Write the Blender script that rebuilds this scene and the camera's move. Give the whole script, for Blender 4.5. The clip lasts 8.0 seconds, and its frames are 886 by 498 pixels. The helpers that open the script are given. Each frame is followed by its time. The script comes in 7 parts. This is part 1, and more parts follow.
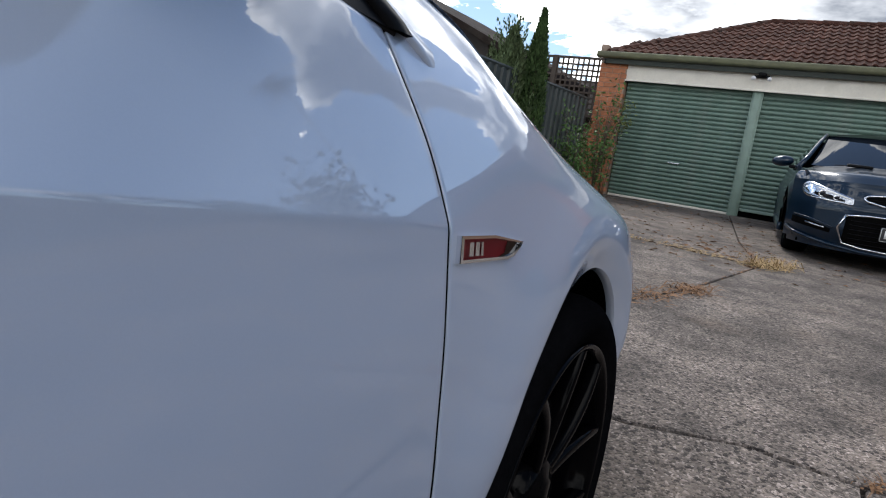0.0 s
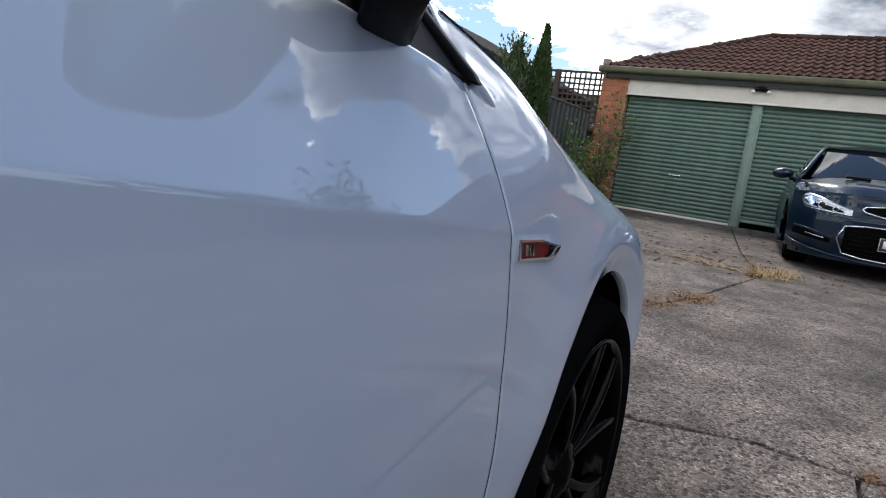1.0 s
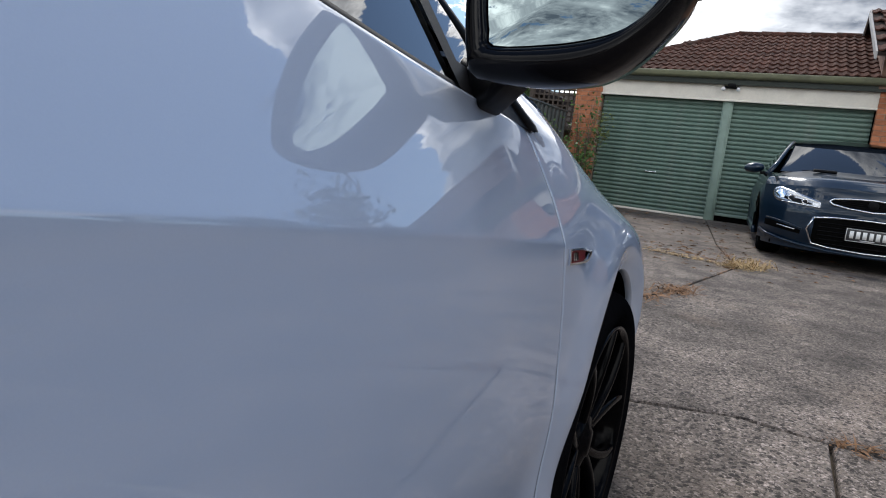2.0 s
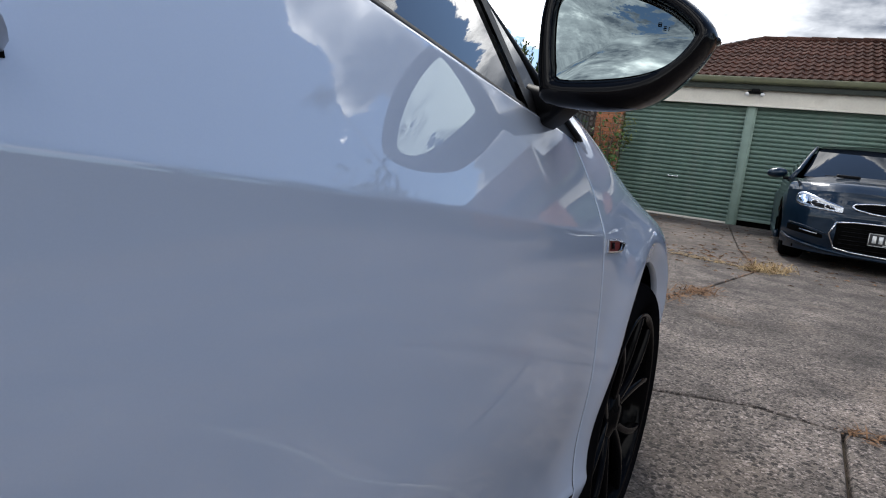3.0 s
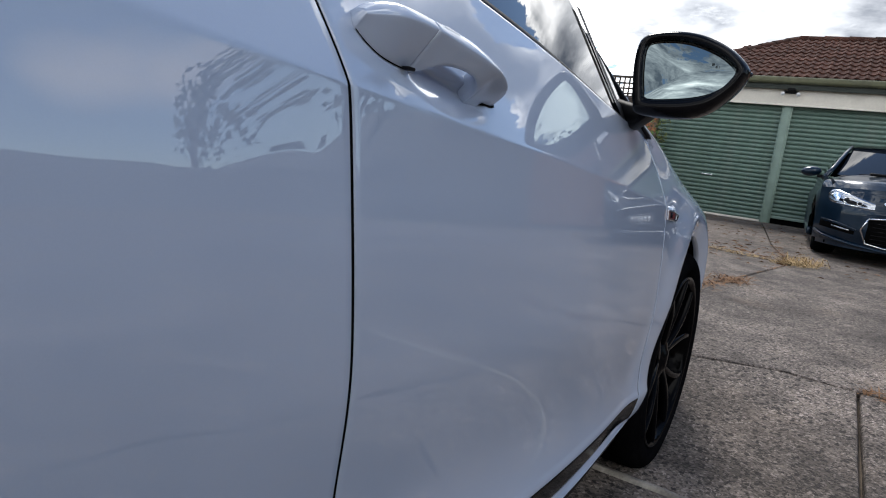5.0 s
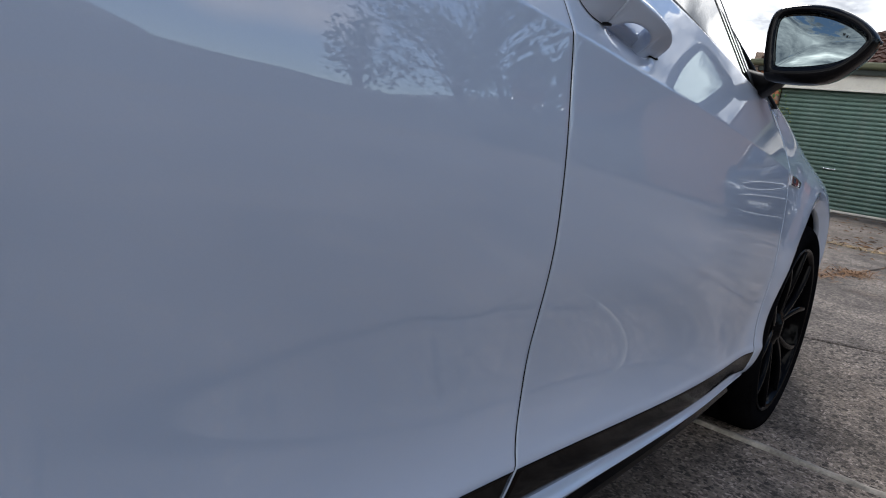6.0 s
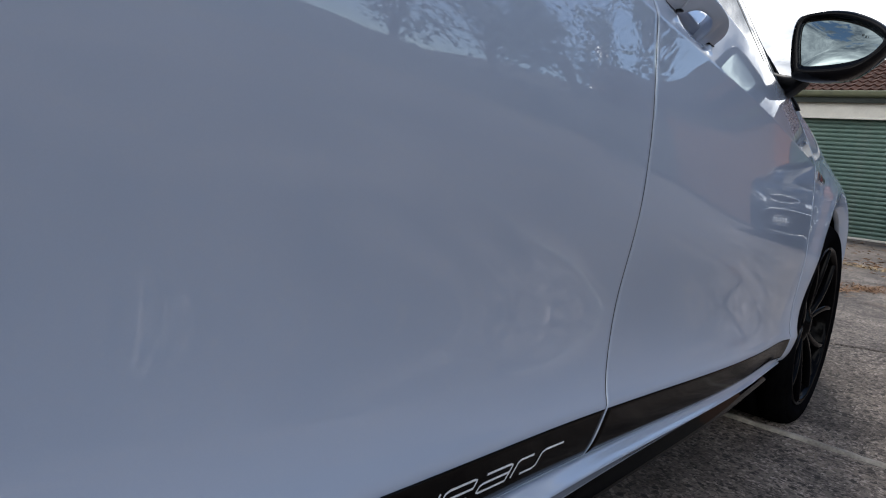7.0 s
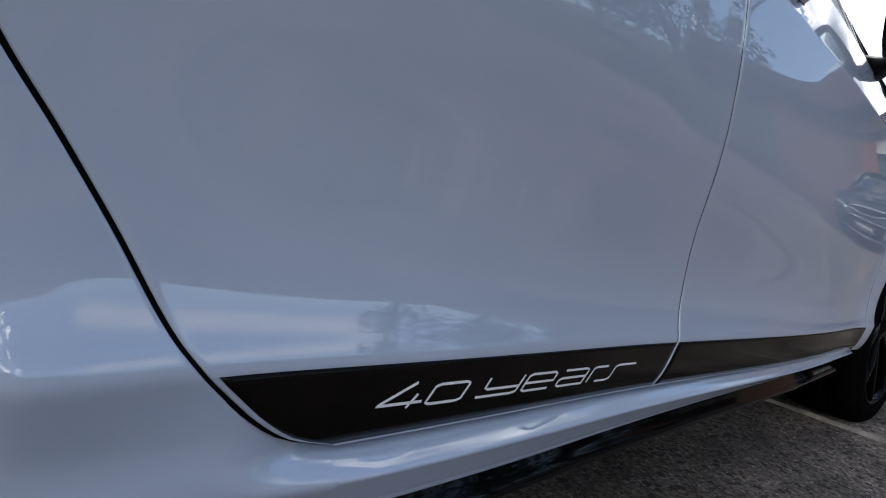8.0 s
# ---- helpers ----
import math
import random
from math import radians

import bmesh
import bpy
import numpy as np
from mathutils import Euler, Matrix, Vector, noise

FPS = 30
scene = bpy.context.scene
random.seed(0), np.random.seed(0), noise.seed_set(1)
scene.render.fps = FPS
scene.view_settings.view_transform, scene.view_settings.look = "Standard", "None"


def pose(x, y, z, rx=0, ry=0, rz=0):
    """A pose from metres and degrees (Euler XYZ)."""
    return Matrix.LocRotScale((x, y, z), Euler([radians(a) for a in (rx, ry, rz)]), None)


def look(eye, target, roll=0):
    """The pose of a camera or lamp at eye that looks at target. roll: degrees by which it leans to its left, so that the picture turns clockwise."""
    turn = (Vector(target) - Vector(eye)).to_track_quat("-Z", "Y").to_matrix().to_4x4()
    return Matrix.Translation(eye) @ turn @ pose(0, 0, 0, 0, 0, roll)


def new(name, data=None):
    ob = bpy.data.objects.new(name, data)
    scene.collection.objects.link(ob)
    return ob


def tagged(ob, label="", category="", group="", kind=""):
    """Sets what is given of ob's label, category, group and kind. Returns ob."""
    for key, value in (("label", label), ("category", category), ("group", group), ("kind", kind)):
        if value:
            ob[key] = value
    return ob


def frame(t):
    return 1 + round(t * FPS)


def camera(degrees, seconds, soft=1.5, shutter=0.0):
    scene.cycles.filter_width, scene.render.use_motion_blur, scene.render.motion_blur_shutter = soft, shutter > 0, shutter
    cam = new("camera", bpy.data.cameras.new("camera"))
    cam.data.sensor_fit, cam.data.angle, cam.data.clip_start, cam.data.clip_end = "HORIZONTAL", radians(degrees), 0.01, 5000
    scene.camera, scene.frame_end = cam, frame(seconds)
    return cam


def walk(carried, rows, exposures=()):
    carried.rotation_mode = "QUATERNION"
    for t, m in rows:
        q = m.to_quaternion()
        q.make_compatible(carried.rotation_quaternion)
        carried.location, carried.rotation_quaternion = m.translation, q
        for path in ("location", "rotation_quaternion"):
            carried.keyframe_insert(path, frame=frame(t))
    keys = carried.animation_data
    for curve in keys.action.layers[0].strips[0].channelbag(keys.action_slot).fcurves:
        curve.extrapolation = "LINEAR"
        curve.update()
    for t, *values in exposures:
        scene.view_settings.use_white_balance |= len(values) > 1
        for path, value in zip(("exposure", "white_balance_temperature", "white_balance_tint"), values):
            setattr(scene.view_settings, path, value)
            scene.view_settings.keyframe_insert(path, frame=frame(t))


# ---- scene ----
import functools

cam = camera(70.0, 8.0, soft=1.1)
PATH = [
    (0, (0.203, -0.894, 0.832), (-0.74, 0.838, 0.501), 8.4),
    (0.5, (0.205, -0.94, 0.83), (-0.737, 0.797, 0.517), 8.2),
    (1, (0.217, -1.039, 0.835), (-0.738, 0.693, 0.541), 8.2),
    (2.3, (0.203, -1.305, 0.863), (-0.683, 0.466, 0.577), 6.6),
    (2.5, (0.204, -1.333, 0.856), (-0.698, 0.429, 0.573), 6.4),
    (3, (0.23, -1.436, 0.856), (-0.719, 0.301, 0.571), 7.2),
    (3.5, (0.252, -1.542, 0.87), (-0.779, 0.148, 0.587), 6.7),
    (4, (0.263, -1.65, 0.871), (-0.784, 0.031, 0.587), 7.9),
    (4.2, (0.27, -1.701, 0.864), (-0.746, -0.005, 0.563), 7.7),
    (5.3, (0.301, -1.912, 0.796), (-0.729, -0.225, 0.493), 7.4),
    (5.5, (0.317, -1.953, 0.773), (-0.765, -0.298, 0.474), 7.0),
    (6, (0.329, -2.072, 0.753), (-0.922, -0.556, 0.386), 8.3),
    (6.5, (0.324, -2.165, 0.719), (-0.879, -0.6, 0.396), 8.0),
    (7, (0.323, -2.231, 0.659), (-0.96, -0.716, 0.414), 6.8),
    (7.5, (0.365, -2.287, 0.577), (-1.018, -0.855, 0.388), 6.1),
    (8, (0.362, -2.308, 0.559), (-1.059, -0.923, 0.307), 9.6),
]
walk(cam, [(t, look(eye, target, roll)) for t, eye, target, roll in PATH])

# ---------------------------------------------------------------- light
SUN_ELEVATION, SUN_AZIMUTH = 54.0, 328.0   # degrees; azimuth clockwise from +y
scene.view_settings.exposure = -0.88


def make_world():
    w = bpy.data.worlds.new("sky")
    scene.world = w
    w.use_nodes = True
    nt = w.node_tree
    nt.nodes.clear()
    N, L = nt.nodes.new, nt.links.new
    out, bg = N("ShaderNodeOutputWorld"), N("ShaderNodeBackground")
    sky = N("ShaderNodeTexSky")
    sky.sky_type, sky.sun_disc = "NISHITA", False
    sky.sun_elevation, sky.sun_rotation = radians(SUN_ELEVATION), radians(SUN_AZIMUTH)
    sky.air_density, sky.dust_density, sky.ozone_density = 1.0, 0.05, 2.0
    tc, sep = N("ShaderNodeTexCoord"), N("ShaderNodeSeparateXYZ")
    L(tc.outputs["Generated"], sep.inputs[0])
    lift = N("ShaderNodeMath"); lift.operation = "MAXIMUM"; lift.inputs[1].default_value = 0.0
    L(sep.outputs["Z"], lift.inputs[0])
    add = N("ShaderNodeMath"); add.operation = "ADD"; add.inputs[1].default_value = 0.22
    L(lift.outputs[0], add.inputs[0])
    comb = N("ShaderNodeCombineXYZ")
    for axis in "XY":
        d = N("ShaderNodeMath"); d.operation = "DIVIDE"
        L(sep.outputs[axis], d.inputs[0]); L(add.outputs[0], d.inputs[1]); L(d.outputs[0], comb.inputs[axis])
    n1 = N("ShaderNodeTexNoise"); n1.inputs["Scale"].default_value = 2.6; n1.inputs["Detail"].default_value = 14.0
    n1.inputs["Roughness"].default_value = 0.70; n1.inputs["Distortion"].default_value = 0.25
    off = N("ShaderNodeMapping"); off.inputs["Location"].default_value = CLOUD_SHIFT
    L(comb.outputs[0], off.inputs[0]); L(off.outputs[0], n1.inputs["Vector"])
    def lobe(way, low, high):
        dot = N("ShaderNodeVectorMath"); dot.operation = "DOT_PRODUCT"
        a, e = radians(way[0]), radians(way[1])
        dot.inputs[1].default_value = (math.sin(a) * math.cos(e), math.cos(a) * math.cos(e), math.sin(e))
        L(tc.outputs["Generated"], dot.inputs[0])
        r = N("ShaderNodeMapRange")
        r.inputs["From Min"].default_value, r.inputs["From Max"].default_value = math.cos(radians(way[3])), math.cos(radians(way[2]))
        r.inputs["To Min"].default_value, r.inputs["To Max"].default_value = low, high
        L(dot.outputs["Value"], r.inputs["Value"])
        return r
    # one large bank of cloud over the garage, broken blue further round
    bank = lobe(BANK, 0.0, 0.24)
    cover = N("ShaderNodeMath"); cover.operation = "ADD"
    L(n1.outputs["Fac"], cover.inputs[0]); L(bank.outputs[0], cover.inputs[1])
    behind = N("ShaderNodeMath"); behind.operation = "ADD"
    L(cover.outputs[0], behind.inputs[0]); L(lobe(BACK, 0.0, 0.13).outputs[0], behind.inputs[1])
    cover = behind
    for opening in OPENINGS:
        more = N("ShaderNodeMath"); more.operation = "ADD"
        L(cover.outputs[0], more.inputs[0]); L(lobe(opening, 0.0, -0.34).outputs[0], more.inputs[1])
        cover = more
    ramp = N("ShaderNodeValToRGB")
    ramp.color_ramp.elements[0].position, ramp.color_ramp.elements[1].position = CLOUD_EDGE
    L(cover.outputs[0], ramp.inputs[0])
    # cloud tone: bright tops, grey bases
    n2 = N("ShaderNodeTexNoise"); n2.inputs["Scale"].default_value = 2.6; n2.inputs["Detail"].default_value = 11.0; n2.inputs["Roughness"].default_value = 0.52
    L(off.outputs[0], n2.inputs["Vector"])
    tone = N("ShaderNodeValToRGB")
    tone.color_ramp.elements[0].position, tone.color_ramp.elements[1].position = 0.36, 0.64
    tone.color_ramp.elements[0].color, tone.color_ramp.elements[1].color = (0.07, 0.082, 0.105, 1), (1.0, 1.0, 1.0, 1)
    mid_tone = tone.color_ramp.elements.new(0.50)
    mid_tone.color = (0.33, 0.345, 0.37, 1)
    grey = N("ShaderNodeMath"); grey.operation = "ADD"
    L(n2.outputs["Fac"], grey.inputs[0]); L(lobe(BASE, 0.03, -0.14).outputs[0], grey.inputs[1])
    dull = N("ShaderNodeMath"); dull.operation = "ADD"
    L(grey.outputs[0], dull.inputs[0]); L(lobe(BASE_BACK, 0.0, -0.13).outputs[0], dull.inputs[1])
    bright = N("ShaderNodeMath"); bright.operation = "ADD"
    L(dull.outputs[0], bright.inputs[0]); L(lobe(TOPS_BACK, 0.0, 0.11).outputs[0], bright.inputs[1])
    rim = N("ShaderNodeMapRange")
    rim.inputs["From Min"].default_value, rim.inputs["From Max"].default_value = CLOUD_EDGE[0], CLOUD_EDGE[0] + 0.14
    rim.inputs["To Min"].default_value, rim.inputs["To Max"].default_value = 0.12, 0.0
    L(cover.outputs[0], rim.inputs["Value"])
    lit = N("ShaderNodeMath"); lit.operation = "ADD"
    L(bright.outputs[0], lit.inputs[0]); L(rim.outputs[0], lit.inputs[1])
    L(lit.outputs[0], tone.inputs[0])
    # clouds are brightest low over the horizon
    low = N("ShaderNodeMapRange"); low.inputs["From Min"].default_value = 0.05; low.inputs["From Max"].default_value = 0.55
    low.inputs["To Min"].default_value = CLOUD_LOW; low.inputs["To Max"].default_value = CLOUD_HIGH
    L(sep.outputs["Z"], low.inputs["Value"])
    cl = N("ShaderNodeMix"); cl.data_type = "RGBA"; cl.blend_type = "MULTIPLY"; cl.inputs["Factor"].default_value = 1.0
    L(tone.outputs[0], cl.inputs["A"]); L(low.outputs[0], cl.inputs["B"])
    sk = N("ShaderNodeMix"); sk.data_type = "RGBA"; sk.blend_type = "MULTIPLY"; sk.inputs["Factor"].default_value = 1.0
    sk.inputs["B"].default_value = (SKY_GAIN, SKY_GAIN, SKY_GAIN, 1)
    L(sky.outputs[0], sk.inputs["A"])
    veil = N("ShaderNodeMix"); veil.data_type = "RGBA"; veil.inputs["Factor"].default_value = 0.30
    thin = N("ShaderNodeMapRange")
    thin.inputs["From Min"].default_value, thin.inputs["From Max"].default_value = 0.15, 0.42
    thin.inputs["To Min"].default_value, thin.inputs["To Max"].default_value = 0.26, 0.06
    L(sep.outputs["Z"], thin.inputs["Value"]); L(thin.outputs[0], veil.inputs["Factor"])
    veil.inputs["B"].default_value = VEIL
    L(sk.outputs["Result"], veil.inputs["A"])
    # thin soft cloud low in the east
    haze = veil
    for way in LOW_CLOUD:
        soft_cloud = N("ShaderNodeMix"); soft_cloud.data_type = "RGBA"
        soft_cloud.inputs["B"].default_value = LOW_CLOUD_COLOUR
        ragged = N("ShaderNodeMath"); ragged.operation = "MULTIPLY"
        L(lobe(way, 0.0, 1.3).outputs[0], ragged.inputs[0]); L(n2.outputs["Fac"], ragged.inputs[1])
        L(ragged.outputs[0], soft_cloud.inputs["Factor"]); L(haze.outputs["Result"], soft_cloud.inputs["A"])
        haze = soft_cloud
    mix = N("ShaderNodeMix"); mix.data_type = "RGBA"
    L(ramp.outputs[0], mix.inputs["Factor"]); L(haze.outputs["Result"], mix.inputs["A"]); L(cl.outputs["Result"], mix.inputs["B"])
    L(mix.outputs["Result"], bg.inputs["Color"]); bg.inputs["Strength"].default_value = 1.0
    L(bg.outputs[0], out.inputs[0])


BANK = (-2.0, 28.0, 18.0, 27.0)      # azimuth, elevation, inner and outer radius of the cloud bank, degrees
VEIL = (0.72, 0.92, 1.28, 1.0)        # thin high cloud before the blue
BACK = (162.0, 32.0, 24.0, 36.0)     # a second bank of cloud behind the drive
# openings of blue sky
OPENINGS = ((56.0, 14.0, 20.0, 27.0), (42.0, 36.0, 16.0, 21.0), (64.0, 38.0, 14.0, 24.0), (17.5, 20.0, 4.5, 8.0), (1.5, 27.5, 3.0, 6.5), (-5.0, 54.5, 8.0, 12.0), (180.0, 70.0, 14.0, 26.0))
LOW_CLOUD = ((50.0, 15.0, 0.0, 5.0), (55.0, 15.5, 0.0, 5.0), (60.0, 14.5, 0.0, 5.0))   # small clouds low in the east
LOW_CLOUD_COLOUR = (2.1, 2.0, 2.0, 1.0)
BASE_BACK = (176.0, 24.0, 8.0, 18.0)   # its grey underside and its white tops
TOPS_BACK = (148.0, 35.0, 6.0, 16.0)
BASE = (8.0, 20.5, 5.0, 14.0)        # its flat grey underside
CLOUD_SHIFT, CLOUD_EDGE, CLOUD_LOW, CLOUD_HIGH, SKY_GAIN = (0.3, 1.7, 0.0), (0.522, 0.546), 5.9, 5.9, 0.30
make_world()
sun = new("sun", bpy.data.lights.new("sun", "SUN"))
sun.data.energy, sun.data.angle, sun.data.color = 4.6, radians(16), (1.0, 0.96, 0.9)
_a, _e = radians(SUN_AZIMUTH), radians(SUN_ELEVATION)
sun.matrix_world = look((math.sin(_a) * math.cos(_e) * 50, math.cos(_a) * math.cos(_e) * 50, math.sin(_e) * 50), (0, 0, 0))

# ---------------------------------------------------------------- materials


def material(name, base, rough=0.5, metal=0.0, vary=0.12, scale=6.0, fine=60.0, bump=0.0, bump_scale=80.0, coat=0.0,
             stain=None, stain_scale=1.2, stain_edge=(0.5, 0.7), random=0.0, spec=0.5, ior=1.5):
    m = bpy.data.materials.new(name)
    m.use_nodes = True
    nt = m.node_tree
    N, L = nt.nodes.new, nt.links.new
    b = nt.nodes["Principled BSDF"]
    b.inputs["Metallic"].default_value = metal
    b.inputs["Roughness"].default_value = rough
    b.inputs["Specular IOR Level"].default_value = spec
    if coat:
        b.inputs["Coat Weight"].default_value = coat
        b.inputs["Coat Roughness"].default_value = 0.012
        b.inputs["Coat IOR"].default_value = ior
    tc = N("ShaderNodeTexCoord")
    src = None
    if vary:
        mixes = None
        for k, (sc, amount) in enumerate(((scale, vary), (fine, vary * 0.6))):
            n = N("ShaderNodeTexNoise"); n.inputs["Scale"].default_value = sc; n.inputs["Detail"].default_value = 5
            L(tc.outputs["Object"], n.inputs["Vector"])
            r = N("ShaderNodeMapRange")
            r.inputs["From Min"].default_value, r.inputs["From Max"].default_value = 0.3, 0.7
            r.inputs["To Min"].default_value, r.inputs["To Max"].default_value = 1 - amount, 1 + amount
            L(n.outputs["Fac"], r.inputs["Value"])
            x = N("ShaderNodeMix"); x.data_type = "RGBA"; x.blend_type = "MULTIPLY"; x.inputs["Factor"].default_value = 1
            if mixes is None:
                x.inputs["A"].default_value = (*base, 1)
            else:
                L(mixes, x.inputs["A"])
            L(r.outputs[0], x.inputs["B"])
            mixes = x.outputs["Result"]
        src = mixes
    if stain is not None:
        n = N("ShaderNodeTexNoise"); n.inputs["Scale"].default_value = stain_scale; n.inputs["Detail"].default_value = 8
        n.inputs["Roughness"].default_value = 0.65
        L(tc.outputs["Object"], n.inputs["Vector"])
        r = N("ShaderNodeMapRange")
        r.inputs["From Min"].default_value, r.inputs["From Max"].default_value = stain_edge
        L(n.outputs["Fac"], r.inputs["Value"])
        x = N("ShaderNodeMix"); x.data_type = "RGBA"
        L(r.outputs[0], x.inputs["Factor"])
        if src is None:
            x.inputs["A"].default_value = (*base, 1)
        else:
            L(src, x.inputs["A"])
        x.inputs["B"].default_value = (*stain, 1)
        src = x.outputs["Result"]
    if random:
        oi = N("ShaderNodeObjectInfo")
        r = N("ShaderNodeMapRange"); r.inputs["To Min"].default_value, r.inputs["To Max"].default_value = 1 - random, 1 + random
        L(oi.outputs["Random"], r.inputs["Value"])
        x = N("ShaderNodeMix"); x.data_type = "RGBA"; x.blend_type = "MULTIPLY"; x.inputs["Factor"].default_value = 1
        if src is None:
            x.inputs["A"].default_value = (*base, 1)
        else:
            L(src, x.inputs["A"])
        L(r.outputs[0], x.inputs["B"])
        src = x.outputs["Result"]
    if src is None:
        b.inputs["Base Color"].default_value = (*base, 1)
    else:
        L(src, b.inputs["Base Color"])
    if bump:
        n = N("ShaderNodeTexNoise"); n.inputs["Scale"].default_value = bump_scale; n.inputs["Detail"].default_value = 4
        L(tc.outputs["Object"], n.inputs["Vector"])
        bp = N("ShaderNodeBump"); bp.inputs["Strength"].default_value = bump; bp.inputs["Distance"].default_value = 0.01
        L(n.outputs["Fac"], bp.inputs["Height"]); L(bp.outputs[0], b.inputs["Normal"])
    return m


def concrete(name, base, random=0.06):
    """Exposed-aggregate concrete: dark and pale pebbles in a worn grey matrix, with broad stains."""
    m = bpy.data.materials.new(name)
    m.use_nodes = True
    nt = m.node_tree
    N, L = nt.nodes.new, nt.links.new
    b = nt.nodes["Principled BSDF"]
    b.inputs["Roughness"].default_value = 0.85
    b.inputs["Specular IOR Level"].default_value = 0.3
    tc = N("ShaderNodeTexCoord")
    v = N("ShaderNodeTexVoronoi"); v.inputs["Scale"].default_value = 150.0; v.inputs["Randomness"].default_value = 1.0
    L(tc.outputs["Object"], v.inputs["Vector"])
    tone = N("ShaderNodeSeparateColor"); L(v.outputs["Color"], tone.inputs[0])
    r = N("ShaderNodeValToRGB")
    e = r.color_ramp.elements
    e[0].position, e[0].color = 0.0, (base[0] * 0.42, base[1] * 0.41, base[2] * 0.40, 1)
    e[1].position, e[1].color = 1.0, (base[0] * 2.3, base[1] * 2.3, base[2] * 2.35, 1)
    k = e.new(0.2); k.color = (base[0] * 0.55, base[1] * 0.54, base[2] * 0.53, 1)
    k = e.new(0.34); k.color = (*base, 1)
    k = e.new(0.78); k.color = (base[0] * 1.2, base[1] * 1.17, base[2] * 1.12, 1)
    L(tone.outputs[0], r.inputs[0])
    col = r.outputs[0]
    for sc, lo, hi, f0, f1 in ((0.9, 0.58, 1.42, 0.34, 0.66), (4.0, 0.60, 1.42, 0.34, 0.66), (45.0, 0.70, 1.28, 0.3, 0.7)):
        n = N("ShaderNodeTexNoise"); n.inputs["Scale"].default_value = sc; n.inputs["Detail"].default_value = 7
        n.inputs["Roughness"].default_value = 0.6
        L(tc.outputs["Object"], n.inputs["Vector"])
        q = N("ShaderNodeMapRange")
        q.inputs["From Min"].default_value, q.inputs["From Max"].default_value = f0, f1
        q.inputs["To Min"].default_value, q.inputs["To Max"].default_value = lo, hi
        L(n.outputs["Fac"], q.inputs["Value"])
        x = N("ShaderNodeMix"); x.data_type = "RGBA"; x.blend_type = "MULTIPLY"; x.inputs["Factor"].default_value = 1
        L(col, x.inputs["A"]); L(q.outputs[0], x.inputs["B"])
        col = x.outputs["Result"]
    # rusty brown patches
    n = N("ShaderNodeTexNoise"); n.inputs["Scale"].default_value = 2.1; n.inputs["Detail"].default_value = 6
    L(tc.outputs["Object"], n.inputs["Vector"])
    q = N("ShaderNodeMapRange"); q.inputs["From Min"].default_value, q.inputs["From Max"].default_value = 0.55, 0.75
    q.inputs["To Max"].default_value = 0.35
    L(n.outputs["Fac"], q.inputs["Value"])
    x = N("ShaderNodeMix"); x.data_type = "RGBA"
    L(q.outputs[0], x.inputs["Factor"]); L(col, x.inputs["A"]); x.inputs["B"].default_value = (0.16, 0.115, 0.08, 1)
    col = x.outputs["Result"]
    # small dark pits where pebbles fell out, thicker in some places
    v2 = N("ShaderNodeTexVoronoi"); v2.inputs["Scale"].default_value = 50.0
    wob = N("ShaderNodeTexNoise"); wob.inputs["Scale"].default_value = 90.0; wob.inputs["Detail"].default_value = 3
    L(tc.outputs["Object"], wob.inputs["Vector"])
    push = N("ShaderNodeMix"); push.data_type = "RGBA"; push.blend_type = "LINEAR_LIGHT"; push.inputs["Factor"].default_value = 0.012
    L(tc.outputs["Object"], push.inputs["A"]); L(wob.outputs["Color"], push.inputs["B"])
    L(push.outputs["Result"], v2.inputs["Vector"])
    sep2 = N("ShaderNodeSeparateColor"); L(v2.outputs["Color"], sep2.inputs[0])
    few = N("ShaderNodeMath"); few.operation = "MULTIPLY"; few.inputs[1].default_value = 0.56
    L(sep2.outputs[1], few.inputs[0])
    pit = N("ShaderNodeMath"); pit.operation = "LESS_THAN"
    edge2 = N("ShaderNodeMath"); edge2.operation = "SUBTRACT"; edge2.inputs[1].default_value = 0.05
    L(few.outputs[0], edge2.inputs[0])
    L(v2.outputs["Distance"], pit.inputs[0]); L(edge2.outputs[0], pit.inputs[1])
    amt = N("ShaderNodeMath"); amt.operation = "MULTIPLY"; amt.inputs[1].default_value = 0.85
    L(pit.outputs[0], amt.inputs[0])
    x = N("ShaderNodeMix"); x.data_type = "RGBA"
    L(amt.outputs[0], x.inputs["Factor"]); L(col, x.inputs["A"]); x.inputs["B"].default_value = (0.022, 0.018, 0.016, 1)
    col = x.outputs["Result"]
    L(col, b.inputs["Base Color"])
    bp = N("ShaderNodeBump"); bp.inputs["Strength"].default_value = 0.55; bp.inputs["Distance"].default_value = 0.006
    L(v.outputs["Distance"], bp.inputs["Height"]); bp.invert = True
    L(bp.outputs[0], b.inputs["Normal"])
    return m


def glass(name, tint, rough=0.0, ior=1.45):
    m = bpy.data.materials.new(name)
    m.use_nodes = True
    b = m.node_tree.nodes["Principled BSDF"]
    b.inputs["Base Color"].default_value = (*tint, 1)
    b.inputs["Roughness"].default_value = rough
    b.inputs["Transmission Weight"].default_value = 1.0
    b.inputs["IOR"].default_value = ior
    return m


